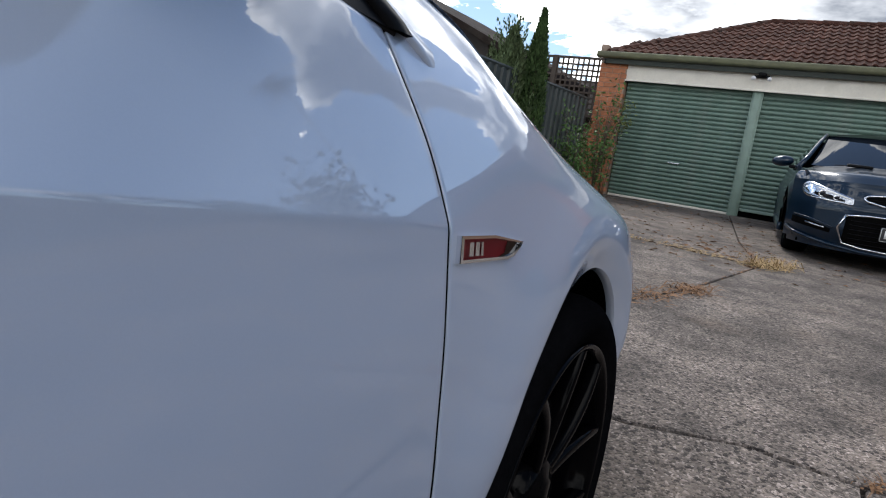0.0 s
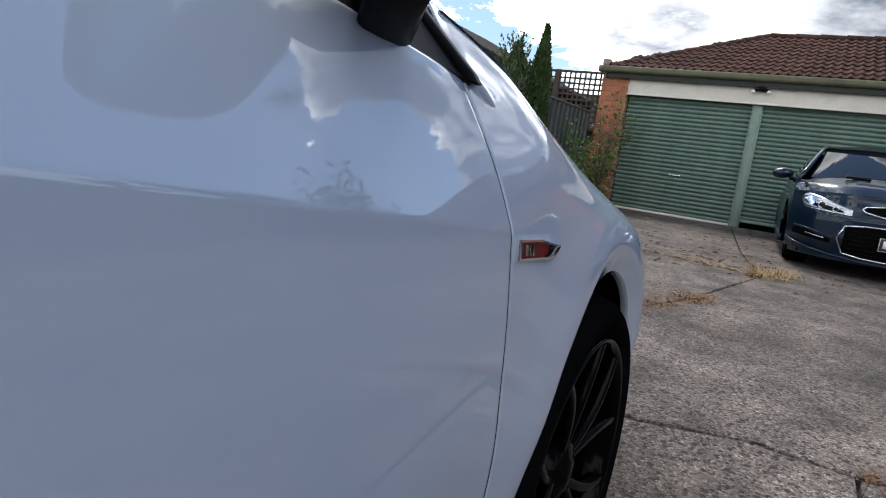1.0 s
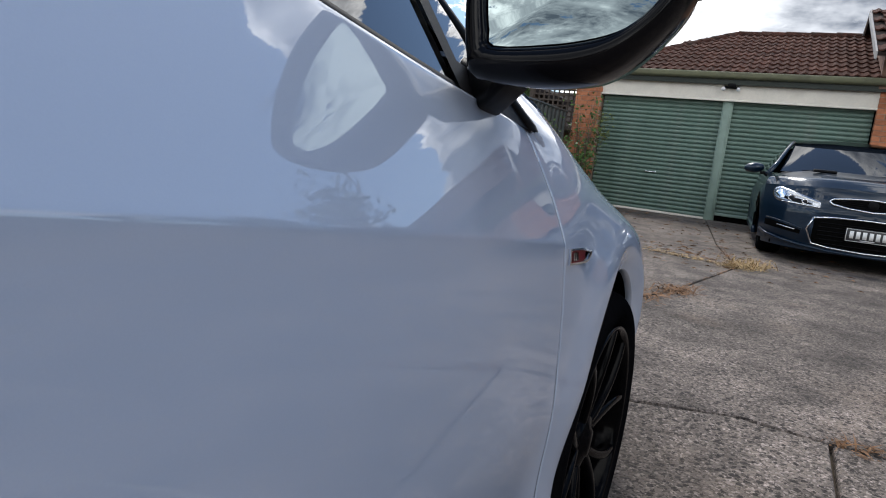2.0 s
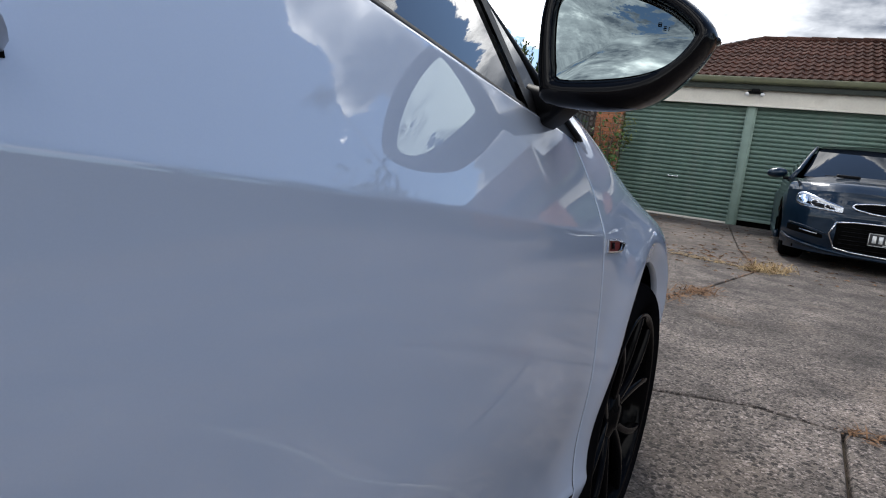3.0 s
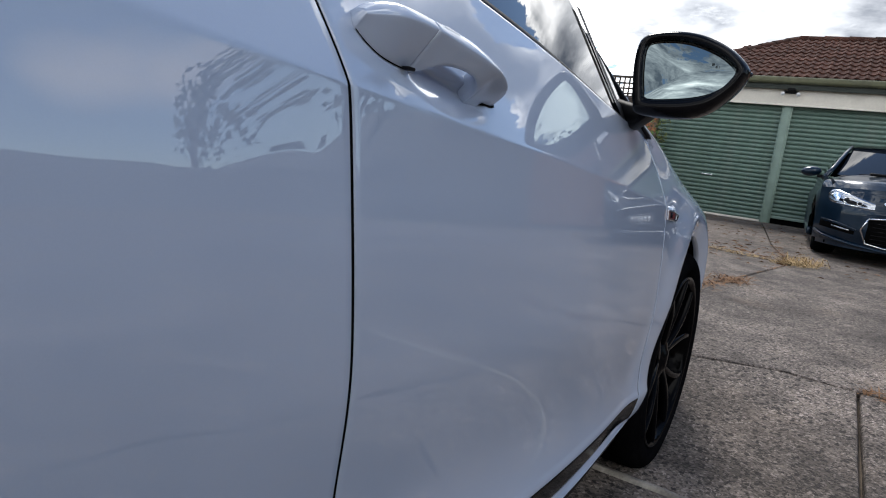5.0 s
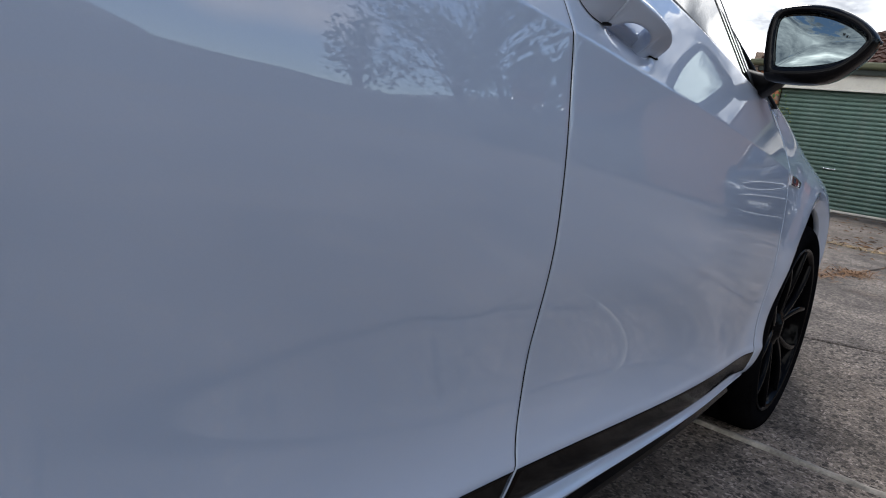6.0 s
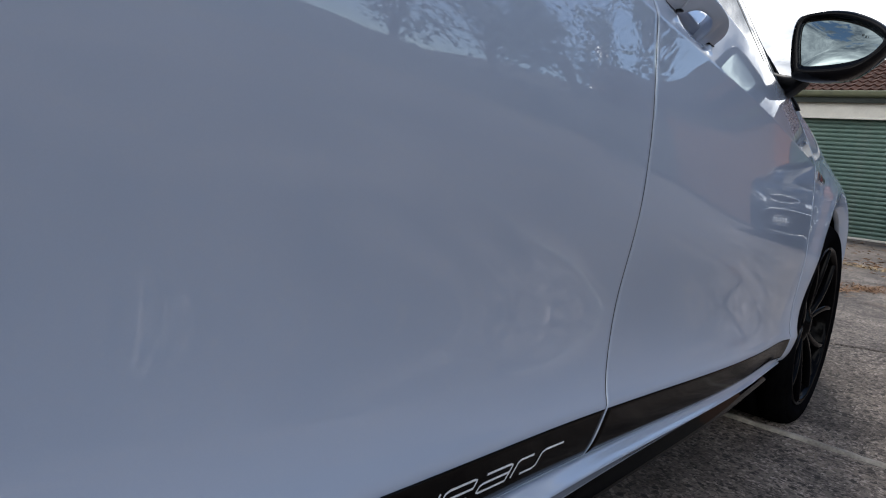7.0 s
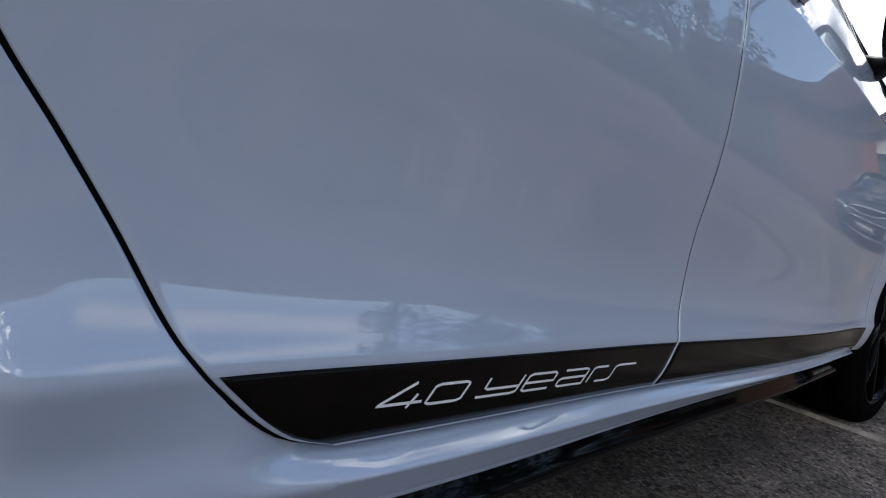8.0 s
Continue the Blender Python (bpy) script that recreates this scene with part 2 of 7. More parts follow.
# white paint with the blue-grey of skylit shade put into its base colour
PAINT = material("sky_tinted_white_paint", (0.386, 0.450, 0.572), rough=0.5, coat=1.0, ior=2.10, vary=0.015, scale=3, fine=900, spec=0.2)
WHITE_PLAIN = material("cream_paint", (0.72, 0.68, 0.60), rough=0.6, vary=0.06, scale=3, fine=30, stain=(0.5, 0.46, 0.39), stain_edge=(0.55, 0.85))
GLOSS_BLACK = material("gloss_black", (0.002, 0.002, 0.003), rough=0.04, vary=0.1, spec=0.14)
TRIM_BLACK = material("satin_black_trim", (0.006, 0.006, 0.007), rough=0.45, vary=0.15, spec=0.08, bump=0.05, bump_scale=600)
CAVITY = material("dark_cavity", (0.003, 0.003, 0.003), rough=0.9, vary=0.2, spec=0.02)
SHELL = material("satin_mirror_black", (0.003, 0.003, 0.004), rough=0.12, vary=0.1, spec=0.16)
DECAL = material("black_decal", (0.005, 0.004, 0.0035), rough=0.10, vary=0.1, spec=0.10)
LETTER = material("silver_lettering", (0.80, 0.80, 0.82), rough=0.35, vary=0.04)
SILVER = material("chrome", (0.82, 0.83, 0.85), rough=0.07, metal=1.0, vary=0.03)
RED = material("red_enamel", (0.12, 0.004, 0.007), rough=0.35, vary=0.1, spec=0.12)
RUBBER = material("tyre_rubber", (0.004, 0.004, 0.0045), rough=0.9, vary=0.25, bump=0.2, bump_scale=200, spec=0.0)
RIM = material("gloss_black_alloy", (0.0015, 0.0015, 0.002), rough=0.10, vary=0.1, spec=0.05)
DISC = material("worn_brake_steel", (0.33, 0.32, 0.31), rough=0.38, metal=0.8, vary=0.2, fine=200)
MIRROR = material("mirror_silver", (0.32, 0.38, 0.38), rough=0.0, metal=1.0, vary=0.0)
GLASS = glass("tinted_glass", (0.02, 0.03, 0.045), 0.0, 2.05)
BLUE = material("dark_blue_paint", (0.002, 0.013, 0.030), rough=0.3, metal=0.3, spec=0.2, vary=0.1, fine=700, coat=0.6)
LAMPBOWL = material("lamp_reflector", (0.42, 0.44, 0.47), rough=0.24, metal=1.0, vary=0.1)
PLATE = material("plate_black", (0.02, 0.02, 0.022), rough=0.4, vary=0.1)
BAR = material("plate_white_bars", (0.75, 0.75, 0.73), rough=0.5, vary=0.05)
BARGE = material("grey_barge_paint", (0.30, 0.29, 0.28), rough=0.6, vary=0.1)
GREEN = material("green_roller_door", (0.120, 0.188, 0.155), rough=0.45, vary=0.10, scale=2.0, fine=30, stain=(0.16, 0.21, 0.18), stain_scale=3)
POST_GREEN = material("green_post_paint", (0.20, 0.28, 0.235), rough=0.5, vary=0.1)
GUTTER = material("green_gutter_paint", (0.16, 0.165, 0.10), rough=0.45, vary=0.1, stain=(0.10, 0.10, 0.07))
FASCIA = material("dark_green_fascia", (0.035, 0.045, 0.038), rough=0.55, vary=0.15)
BRICK = material("orange_brick", (0.38, 0.145, 0.07), rough=0.9, vary=0.22, scale=14, fine=120, bump=0.5, bump_scale=120, random=0.22)
MORTAR = material("mortar", (0.30, 0.22, 0.17), rough=0.95, vary=0.15, bump=0.4)
TILE = material("brown_roof_tile", (0.066, 0.027, 0.019), spec=0.15, rough=0.9, vary=0.28, scale=9, fine=90, random=0.28, stain=(0.06, 0.045, 0.036), stain_scale=4, bump=0.3)
TILE_FAR = material("weathered_brown_tile", (0.022, 0.016, 0.014), spec=0.1, rough=0.9, vary=0.3, scale=6, fine=50, stain=(0.04, 0.035, 0.03), bump=0.4)
FENCE = material("slate_green_fence_steel", (0.045, 0.055, 0.055), rough=0.55, vary=0.12, scale=2)
LATTICE = material("weathered_dark_lattice", (0.055, 0.042, 0.034), rough=0.85, vary=0.25)
SLAB = concrete("aggregate_concrete", (0.118, 0.099, 0.086))
FILLER = material("joint_filler", (0.27, 0.245, 0.21), rough=0.95, vary=0.35, scale=20, fine=150, bump=0.5)
EARTH = material("dry_earth", (0.13, 0.10, 0.072), rough=0.95, vary=0.3, scale=2, fine=40, bump=0.6, stain=(0.07, 0.075, 0.035), stain_scale=0.6)
STRAW = material("dry_straw", (0.36, 0.25, 0.12), rough=0.9, vary=0.35, scale=12, fine=80)
DEADLEAF = material("dead_brown_leaves", (0.20, 0.105, 0.05), rough=0.9, vary=0.4, scale=12, fine=80)
CYPRESS = material("cypress_foliage", (0.045, 0.078, 0.026), rough=0.75, vary=0.45, scale=5, fine=40, spec=0.2)
JUNIPER = material("juniper_foliage", (0.090, 0.125, 0.058), rough=0.75, vary=0.4, scale=5, fine=40, spec=0.2)
SHRUB = material("shrub_leaves", (0.075, 0.145, 0.038), rough=0.6, vary=0.4, scale=6, fine=50, spec=0.3)
VINE = material("vine_leaves", (0.135, 0.160, 0.045), rough=0.6, vary=0.4, scale=6, fine=50, spec=0.3)
GUM = material("broad_tree_leaves", (0.040, 0.065, 0.026), rough=0.65, vary=0.4, scale=2, fine=20, spec=0.3)
BARK = material("grey_brown_bark", (0.115, 0.085, 0.062), rough=0.95, vary=0.3, scale=8, fine=60, bump=0.8, bump_scale=40)
WALL_FAR = material("brown_house_brick", (0.24, 0.145, 0.105), rough=0.9, vary=0.2, scale=8, fine=40, bump=0.3)
WALL_PALE = material("tan_brick", (0.21, 0.185, 0.165), rough=0.9, vary=0.2, scale=8, fine=40, bump=0.3)
TILE_PALE = material("faded_grey_tile", (0.12, 0.115, 0.11), spec=0.15, rough=0.9, vary=0.25, scale=6, fine=50, bump=0.4)
TIMBER = material("dark_brown_timber", (0.028, 0.020, 0.016), rough=0.7, vary=0.25)
TIMBER_FENCE = material("weathered_grey_palings", (0.13, 0.122, 0.112), rough=0.85, vary=0.25, scale=3, fine=40)
PANE = material("dark_window_pane", (0.008, 0.011, 0.016), rough=0.02, vary=0.05, spec=0.24)
INTERIOR = material("dark_grey_upholstery", (0.03, 0.03, 0.033), rough=0.8, vary=0.2)

# ---------------------------------------------------------------- building helpers


def part(name, bm, mat, parent=None, label="", smooth=True, at=None):
    """Links a bmesh as one mesh object under a thing or a part."""
    me = bpy.data.meshes.new(name)
    bmesh.ops.recalc_face_normals(bm, faces=bm.faces)
    bm.to_mesh(me)
    bm.free()
    for p in me.polygons:
        p.use_smooth = smooth
    me.materials.append(mat)
    ob = new(name, me)
    if at is not None:
        ob.matrix_basis = at
    ob.parent = parent
    if label:
        tagged(ob, label)
    return ob


def raw(name, verts, faces, mat, parent=None, label="", smooth=True, at=None, flip=False):
    me = bpy.data.meshes.new(name)
    me.from_pydata([tuple(v) for v in verts], [], [tuple(reversed(f)) if flip else tuple(f) for f in faces])
    me.update()
    for p in me.polygons:
        p.use_smooth = smooth
    me.materials.append(mat)
    ob = new(name, me)
    if at is not None:
        ob.matrix_basis = at
    ob.parent = parent
    if label:
        tagged(ob, label)
    return ob


def thing(name, label, category, at=None, group=""):
    ob = new(name)
    ob.empty_display_size = 0.1
    if at is not None:
        ob.matrix_basis = at
    return tagged(ob, label, category, group)


def curve(*pts):
    """A smooth curve through (t, value) pairs, straight past its ends."""
    ts, vs = [p[0] for p in pts], [p[1] for p in pts]
    n = len(ts)
    slopes = []
    for i in range(n):
        a, b = max(i - 1, 0), min(i + 1, n - 1)
        slopes.append((vs[b] - vs[a]) / (ts[b] - ts[a]))

    def f(t):
        if t <= ts[0]:
            return vs[0] + slopes[0] * (t - ts[0])
        if t >= ts[-1]:
            return vs[-1] + slopes[-1] * (t - ts[-1])
        i = 0
        while t > ts[i + 1]:
            i += 1
        h = ts[i + 1] - ts[i]
        u = (t - ts[i]) / h
        return ((1 + 2 * u) * (1 - u) ** 2 * vs[i] + u * (1 - u) ** 2 * h * slopes[i]
                + u * u * (3 - 2 * u) * vs[i + 1] + u * u * (u - 1) * h * slopes[i + 1])
    return f


def spline(pts, s0, s1):
    """A cubic spline of even curvature through (t, value) pairs, with the slopes s0 and s1 at its ends."""
    n = len(pts) - 1
    t, v = [p[0] for p in pts], [p[1] for p in pts]
    h = [t[i + 1] - t[i] for i in range(n)]
    d = [(v[i + 1] - v[i]) / h[i] for i in range(n)]
    low, mid, up, rhs = [0.0] * (n + 1), [1.0] * (n + 1), [0.0] * (n + 1), [s0] + [0.0] * (n - 1) + [s1]
    for i in range(1, n):
        low[i], up[i], mid[i] = h[i], h[i - 1], 2 * (h[i - 1] + h[i])
        rhs[i] = 3 * (h[i] * d[i - 1] + h[i - 1] * d[i])
    for i in range(1, n + 1):
        k = low[i] / mid[i - 1]
        mid[i] -= k * up[i - 1]
        rhs[i] -= k * rhs[i - 1]
    m = [0.0] * (n + 1)
    m[n] = rhs[n] / mid[n]
    for i in range(n - 1, -1, -1):
        m[i] = (rhs[i] - up[i] * m[i + 1]) / mid[i]

    def f(x):
        if x <= t[0]:
            return v[0] + s0 * (x - t[0])
        if x >= t[n]:
            return v[n] + s1 * (x - t[n])
        i = 0
        while x > t[i + 1]:
            i += 1
        u = (x - t[i]) / h[i]
        return ((1 + 2 * u) * (1 - u) ** 2 * v[i] + u * (1 - u) ** 2 * h[i] * m[i]
                + u * u * (3 - 2 * u) * v[i + 1] + u * u * (u - 1) * h[i] * m[i + 1])
    return f


def box(bm, x0, x1, y0, y1, z0, z1, bevel=0.0, m=None):
    r = bmesh.ops.create_cube(bm, size=1.0)
    vs = r["verts"]
    for v in vs:
        v.co = Vector(((x0 + x1) / 2 + v.co.x * (x1 - x0), (y0 + y1) / 2 + v.co.y * (y1 - y0), (z0 + z1) / 2 + v.co.z * (z1 - z0)))
    if m is not None:
        for v in vs:
            v.co = m @ v.co
    if bevel:
        es = list({e for v in vs for e in v.link_edges})
        bmesh.ops.bevel(bm, geom=es, offset=bevel, segments=2, affect="EDGES", profile=0.5)
    return vs


def grid(bm, rows, close=False):
    """Joins rows of points into a sheet. Returns the vertex rows."""
    vr = [[bm.verts.new(p) for p in row] for row in rows]
    for a, b in zip(vr, vr[1:]):
        n = len(a)
        for i in range(n if close else n - 1):
            j = (i + 1) % n
            bm.faces.new((a[i], a[j], b[j], b[i]))
    return vr


def lathe(bm, profile, steps=64, m=None):
    """Turns (radius, x) pairs about the x axis."""
    rows = []
    for r, x in profile:
        rows.append([Vector((x, r * math.cos(2 * math.pi * k / steps), r * math.sin(2 * math.pi * k / steps))) for k in range(steps)])
    if m is not None:
        rows = [[m @ p for p in row] for row in rows]
    return grid(bm, rows, close=True)


def tube(bm, pts, radius, steps=8, flat=1.0):
    """A round bar along a line of points; radius may be a list."""
    rows = []
    pts = [Vector(p) for p in pts]
    for i, p in enumerate(pts):
        d = (pts[min(i + 1, len(pts) - 1)] - pts[max(i - 1, 0)]).normalized()
        side = d.cross(Vector((0, 0, 1)))
        side = side.normalized() if side.length > 1e-3 else Vector((1, 0, 0))
        up = side.cross(d)
        r = radius[i] if isinstance(radius, (list, tuple)) else radius
        rows.append([p + (side * math.cos(a) + up * math.sin(a) * flat) * r for a in (2 * math.pi * k / steps for k in range(steps))])
    vr = grid(bm, rows, close=True)
    bm.faces.new(vr[0])
    bm.faces.new(list(reversed(vr[-1])))


def smoothstep(a, b, x):
    u = min(max((x - a) / (b - a), 0.0), 1.0)
    return u * u * (3 - 2 * u)


# ---------------------------------------------------------------- ground
GROUND = curve((-30, 0), (-3, 0), (-0.4, 0.0), (0.3, 0.05), (1.0, 0.135), (1.6, 0.155), (3.05, 0.178), (5.0, 0.21), (6.7, 0.234), (11.0, 0.315), (14, 0.33), (40, 0.33))


def ground_z(x, y):
    return GROUND(y)


def make_ground():
    bm = bmesh.new()
    ys = [-400, -150, -60, -30, -15, -8, -5, -3, -2, -1, -0.4, 0, 0.3, 0.6, 1, 1.3, 1.6, 2.3, 3, 4, 5, 6, 7, 8, 9, 10, 11, 12, 14, 18, 25, 40, 80, 160, 400]
    xs = [-400, -150, -60, -25, -12, -8, -6, -4, -2, 0, 2, 4, 6, 8, 12, 25, 60, 150, 400]
    grid(bm, [[(x, y, GROUND(min(max(y, -30), 40)) - 0.035) for x in xs] for y in ys])
    ob = part("ground", bm, EARTH)
    tagged(ob, "dry brown earth with sparse faded grass", "ground", kind="structure")


def slab_piece(corners, parent):
    """One concrete slab: a worn, round-edged plate that follows the slope; corners counter-clockwise."""
    bm = bmesh.new()
    top = []
    pts = []
    n = len(corners)
    for i in range(n):
        a, b = Vector(corners[i]), Vector(corners[(i + 1) % n])
        steps = max(1, int((b - a).length / 0.25))
        for k in range(steps):
            pts.append(a.lerp(b, k / steps))
    rings = []
    for inset, drop in ((0.0, 0.05), (0.0, 0.010), (0.004, 0.003), (0.012, 0.0)):
        ring = []
        for i, p in enumerate(pts):
            d = (pts[(i + 1) % len(pts)] - pts[i - 1])
            nrm = Vector((-d.y, d.x)).normalized()
            q = p + nrm * (inset + 0.004 * noise.noise(Vector((p.x * 7, p.y * 7, 1.7))))
            ring.append(bm.verts.new((q.x, q.y, ground_z(q.x, q.y) - drop)))
        rings.append(ring)
    for a, b in zip(rings, rings[1:]):
        for i in range(len(a)):
            j = (i + 1) % len(a)
            bm.faces.new((a[i], a[j], b[j], b[i]))
    face = bm.faces.new(rings[-1])
    bm.normal_update()
    bmesh.ops.triangulate(bm, faces=[face])
    # cut along y so that the sheet follows the slope
    for y in (-0.4, -0.05, 0.3, 0.65, 1.0, 1.3, 1.6, 2.3, 3.05, 4.0, 5.0, 6.7, 8.5):
        geom = bm.verts[:] + bm.edges[:] + bm.faces[:]
        bmesh.ops.bisect_plane(bm, geom=geom, plane_co=(0, y, 0), plane_no=(0, 1, 0), dist=1e-5)
    kept = {v for ring in rings for v in ring}
    for v in bm.verts:
        if v not in kept and abs(v.co.z - ground_z(v.co.x, v.co.y)) < 0.08 and all(abs(f.normal.z) > 0.7 for f in v.link_faces):
            v.co.z = ground_z(v.co.x, v.co.y)
    return part("slab", bm, SLAB, parent, smooth=False)


def make_driveway():
    drive = tagged(new("driveway"), "cracked grey exposed-aggregate concrete driveway", "driveway", kind="structure")
    g = 0.007
    slab_piece([(-7, -12), (0.5 - g, -12), (0.5 - g, -0.16 - g), (-7, -0.16 - g)], drive)
    slab_piece([(0.5 + g, -12), (5.5, -12), (5.5, -0.16 - g), (0.5 + g, -0.16 - g)], drive)
    slab_piece([(-7, -0.16 + g), (0.5 - g, -0.16 + g), (0.485 - g, 0.975 - g), (0.2, 0.99 - g), (-0.1, 0.9 - g), (-7, 0.75 - g)], drive)
    slab_piece([(0.5 + g, -0.16 + g), (5.5, -0.16 + g), (5.5, 1.02 - g), (0.485 + g, 0.975 - g)], drive)
    slab_piece([(-0.1, 0.9 + g), (0.2, 0.99 + g), (0.485, 0.975 + g), (5.5, 1.02 + g), (5.5, 5.5 - g), (0.25, 5.15 - g), (0.01 + g, 4.86), (-0.13 + g, 4.0), (-0.29 + g, 3.05), (-0.48 + g, 2.4), (-0.8 + g, 1.6), (-1.0 + g, 0.88 + g)], drive)
    slab_piece([(-7, 0.75 + g), (-1.0 - g, 0.88 + g), (-0.8 - g, 1.6), (-0.48 - g, 2.4), (-0.29 - g, 3.05), (-0.13 - g, 4.0), (0.01 - g, 4.86 - g), (-0.4, 4.92 - g), (-0.75, 5.05 - g), (-2.6, 5.3), (-7, 5.4 - g)], drive)
    slab_piece([(-7, 5.4 + g), (-2.6, 5.3 + g), (-0.75, 5.05 + g), (-0.4, 4.92 + g), (0.01 - g, 4.88 + g), (-0.3 - g, 6.7), (-0.83 - g, 10.95), (-3.4, 10.95), (-7, 10.95)], drive)
    slab_piece([(0.01 + g, 4.88 + g), (0.25, 5.15 + g), (5.5, 5.5 + g), (5.5, 10.95), (-0.83 + g, 10.95), (-0.3 + g, 6.7)], drive)
    # a raised bead of old filler in the joint beside the car
    rng = random.Random(14)
    bm = bmesh.new()
    rows = []
    for k in range(121):
        x = -0.6 + 5.8 * k / 120
        w, h = 0.0135 + rng.uniform(-0.003, 0.003), 0.006 + rng.uniform(-0.002, 0.003)
        y = -0.16 + rng.uniform(-0.0015, 0.0015)
        rows.append([(x, y - w, ground_z(x, y - w) - 0.006), (x, y - w * 0.6, ground_z(x, y) + h), (x, y + w * 0.6, ground_z(x, y) + h), (x, y + w, ground_z(x, y + w) - 0.006)])
    grid(bm, rows)
    part("joint_filler", bm, FILLER, drive, "weathered pale joint filler")
    return drive

# ---------------------------------------------------------------- white hatchback
# The right flank lies near x = 0, the nose points to +y, the front axle is at y = 0.
HALF = 0.895                                    # the car's middle plane is x = -HALF
AXLE_F, AXLE_R, WHEEL_Z, ARCH_Z, ARCH_R = 0.0, -2.63, 0.318, 0.335, 0.348
CREASE = spline([(-3.4, 0.975), (-2.6, 0.928), (-1.54, 0.8585), (-1.0, 0.8175), (-0.475, 0.7710), (0.1, 0.722), (0.45, 0.690), (0.85, 0.65)], -0.060, -0.100)
PLAN = spline([(-3.4, -0.095), (-2.9, -0.022), (-2.3, 0.005), (-1.54, 0.0085), (-1.0, 0.0045), (-0.475, -0.0165), (-0.2, -0.0285), (0.1, -0.0430), (0.35, -0.066), (0.55, -0.118), (0.72, -0.225), (0.86, -0.40)], 0.20, -1.5)
BELT = curve((-3.4, 1.13), (-2.3, 1.045), (-1.2, 0.968), (-0.8, 0.927), (-0.5, 0.902), (-0.3, 0.885))
RIDGE_Z = curve((-0.55, 0.985), (-0.3, 0.955), (-0.2, 0.926), (-0.04, 0.876), (0.29, 0.786), (0.6, 0.690), (0.78, 0.60))
RIDGE_X = curve((-0.55, -0.135), (-0.3, -0.15), (0.0, -0.16), (0.3, -0.175), (0.6, -0.25), (0.78, -0.38))


DECAL_TOP = curve((-3.4, 0.4610), (-2.10, 0.4040), (-1.47, 0.3777), (-0.47, 0.3450), (0.8, 0.3040))
DOOR_LOW = curve((-3.4, 0.3770), (-2.04, 0.3305), (-1.47, 0.3110), (-0.47, 0.2903), (0.8, 0.2640))


def z_decal_top(y):
    return DECAL_TOP(y)


def z_bottom(y):
    return DOOR_LOW(y)


CREST = curve((-3.4, 0.0245), (-2.05, 0.0245), (-1.55, 0.0145), (-1.0, 0.0080), (-0.5, 0.0030), (0.8, 0.0030))


def tuck(y):
    """How far the lower flank draws in below the middle of the doors."""
    return -0.037 * smoothstep(-0.65, -1.65, y)


@functools.lru_cache(maxsize=None)
def low_profile(y):
    """The flank below the crease: a long gentle bulge, a hollow above the decal, and the crest that carries it."""
    zb, zt, zc = z_bottom(y), z_decal_top(y), CREASE(y)
    c, k = CREST(y), tuck(y)
    deep = 0.0046 + 0.54 * c                          # how far the hollow lies behind the crest
    flare = -1.8 * deep / 0.070
    crest = curve((zb - 0.06, c + k - 0.0495), (zb, c + k - 0.0150), (zb + 0.02, c + k - 0.0075), (zt - 0.010, c + k - 0.0017), (zt + 0.004, c + k), (zt + 0.016, c + k - 0.0035))
    s = min(1.0, (zc - zt) / 0.42)                   # the heights close up towards the nose
    q = smoothstep(-0.90, -1.50, y)
    f = smoothstep(-1.68, -1.57, y)                  # the front door is flatter under its crease,
    f2 = f * smoothstep(-0.85, -1.15, y)             # most of all in its rear half
    body = spline([(zt + 0.016, c + k - 0.0035), (zt + 0.084, c + k - deep), (zc - 0.22 * s, 0.0101 + (0.10 + 0.25 * q) * k), (zc - 0.16 * s, 0.0118 - 0.0016 * f - 0.0012 * f2 + (0.02 + 0.10 * q) * k), (zc - 0.10 * s, 0.0100 - 0.0016 * f - 0.0014 * f2), (zc - 0.04 * s, 0.0054 - 0.0018 * f - 0.0010 * f2), (zc, 0.0)], flare, -0.150 + 0.070 * f + 0.028 * f2)
    return lambda z: crest(z) if z < zt + 0.016 else body(z)


def bare_flank(y, z):
    """How far out the right flank lies at (y, z), without the handle's recess."""
    zc, x0 = CREASE(y), PLAN(y)
    h = z - zc
    ahead = smoothstep(-0.52, -0.30, y)             # the crease dies away on the fender
    below = low_profile(round(y, 6))(min(z, zc)) - 0.150 * max(h, 0.0)
    above = 0.0
    if h > -0.12:
        up = max(h, 0.0)
        door = 0.425 * h + 0.24 * up * up
        slope = 0.425 - 0.12 * ahead
        H1, D1 = max(RIDGE_Z(y) - zc, 0.02), x0 - RIDGE_X(y)
        wing = slope * h + (D1 - slope * H1) * (up / H1) ** 2.8
        fender = smoothstep(-0.60, -0.46, y)
        above = -(door * (1 - fender) + wing * fender)
        w = 0.0009 + 0.016 * ahead
        k = max(w - abs(above - below), 0.0) / w
        x = x0 + min(above, below) - k * k * w / 4
    else:
        x = x0 + below
    for c in (AXLE_F, AXLE_R):
        r = math.hypot(y - c, z - ARCH_Z)
        if r < 0.75:
            x += 0.015 * math.exp(-((r - ARCH_R - 0.055) / 0.085) ** 2) * smoothstep(0.85, 0.7, z)
            if r < ARCH_R + 0.050:
                x -= 0.016 * ((ARCH_R + 0.050 - r) / 0.050) ** 1.08
    return x


HANDLE_Y = -1.451


def handle_z(y):
    return CREASE(y) + 0.042 - 0.07 * (y + 1.50)


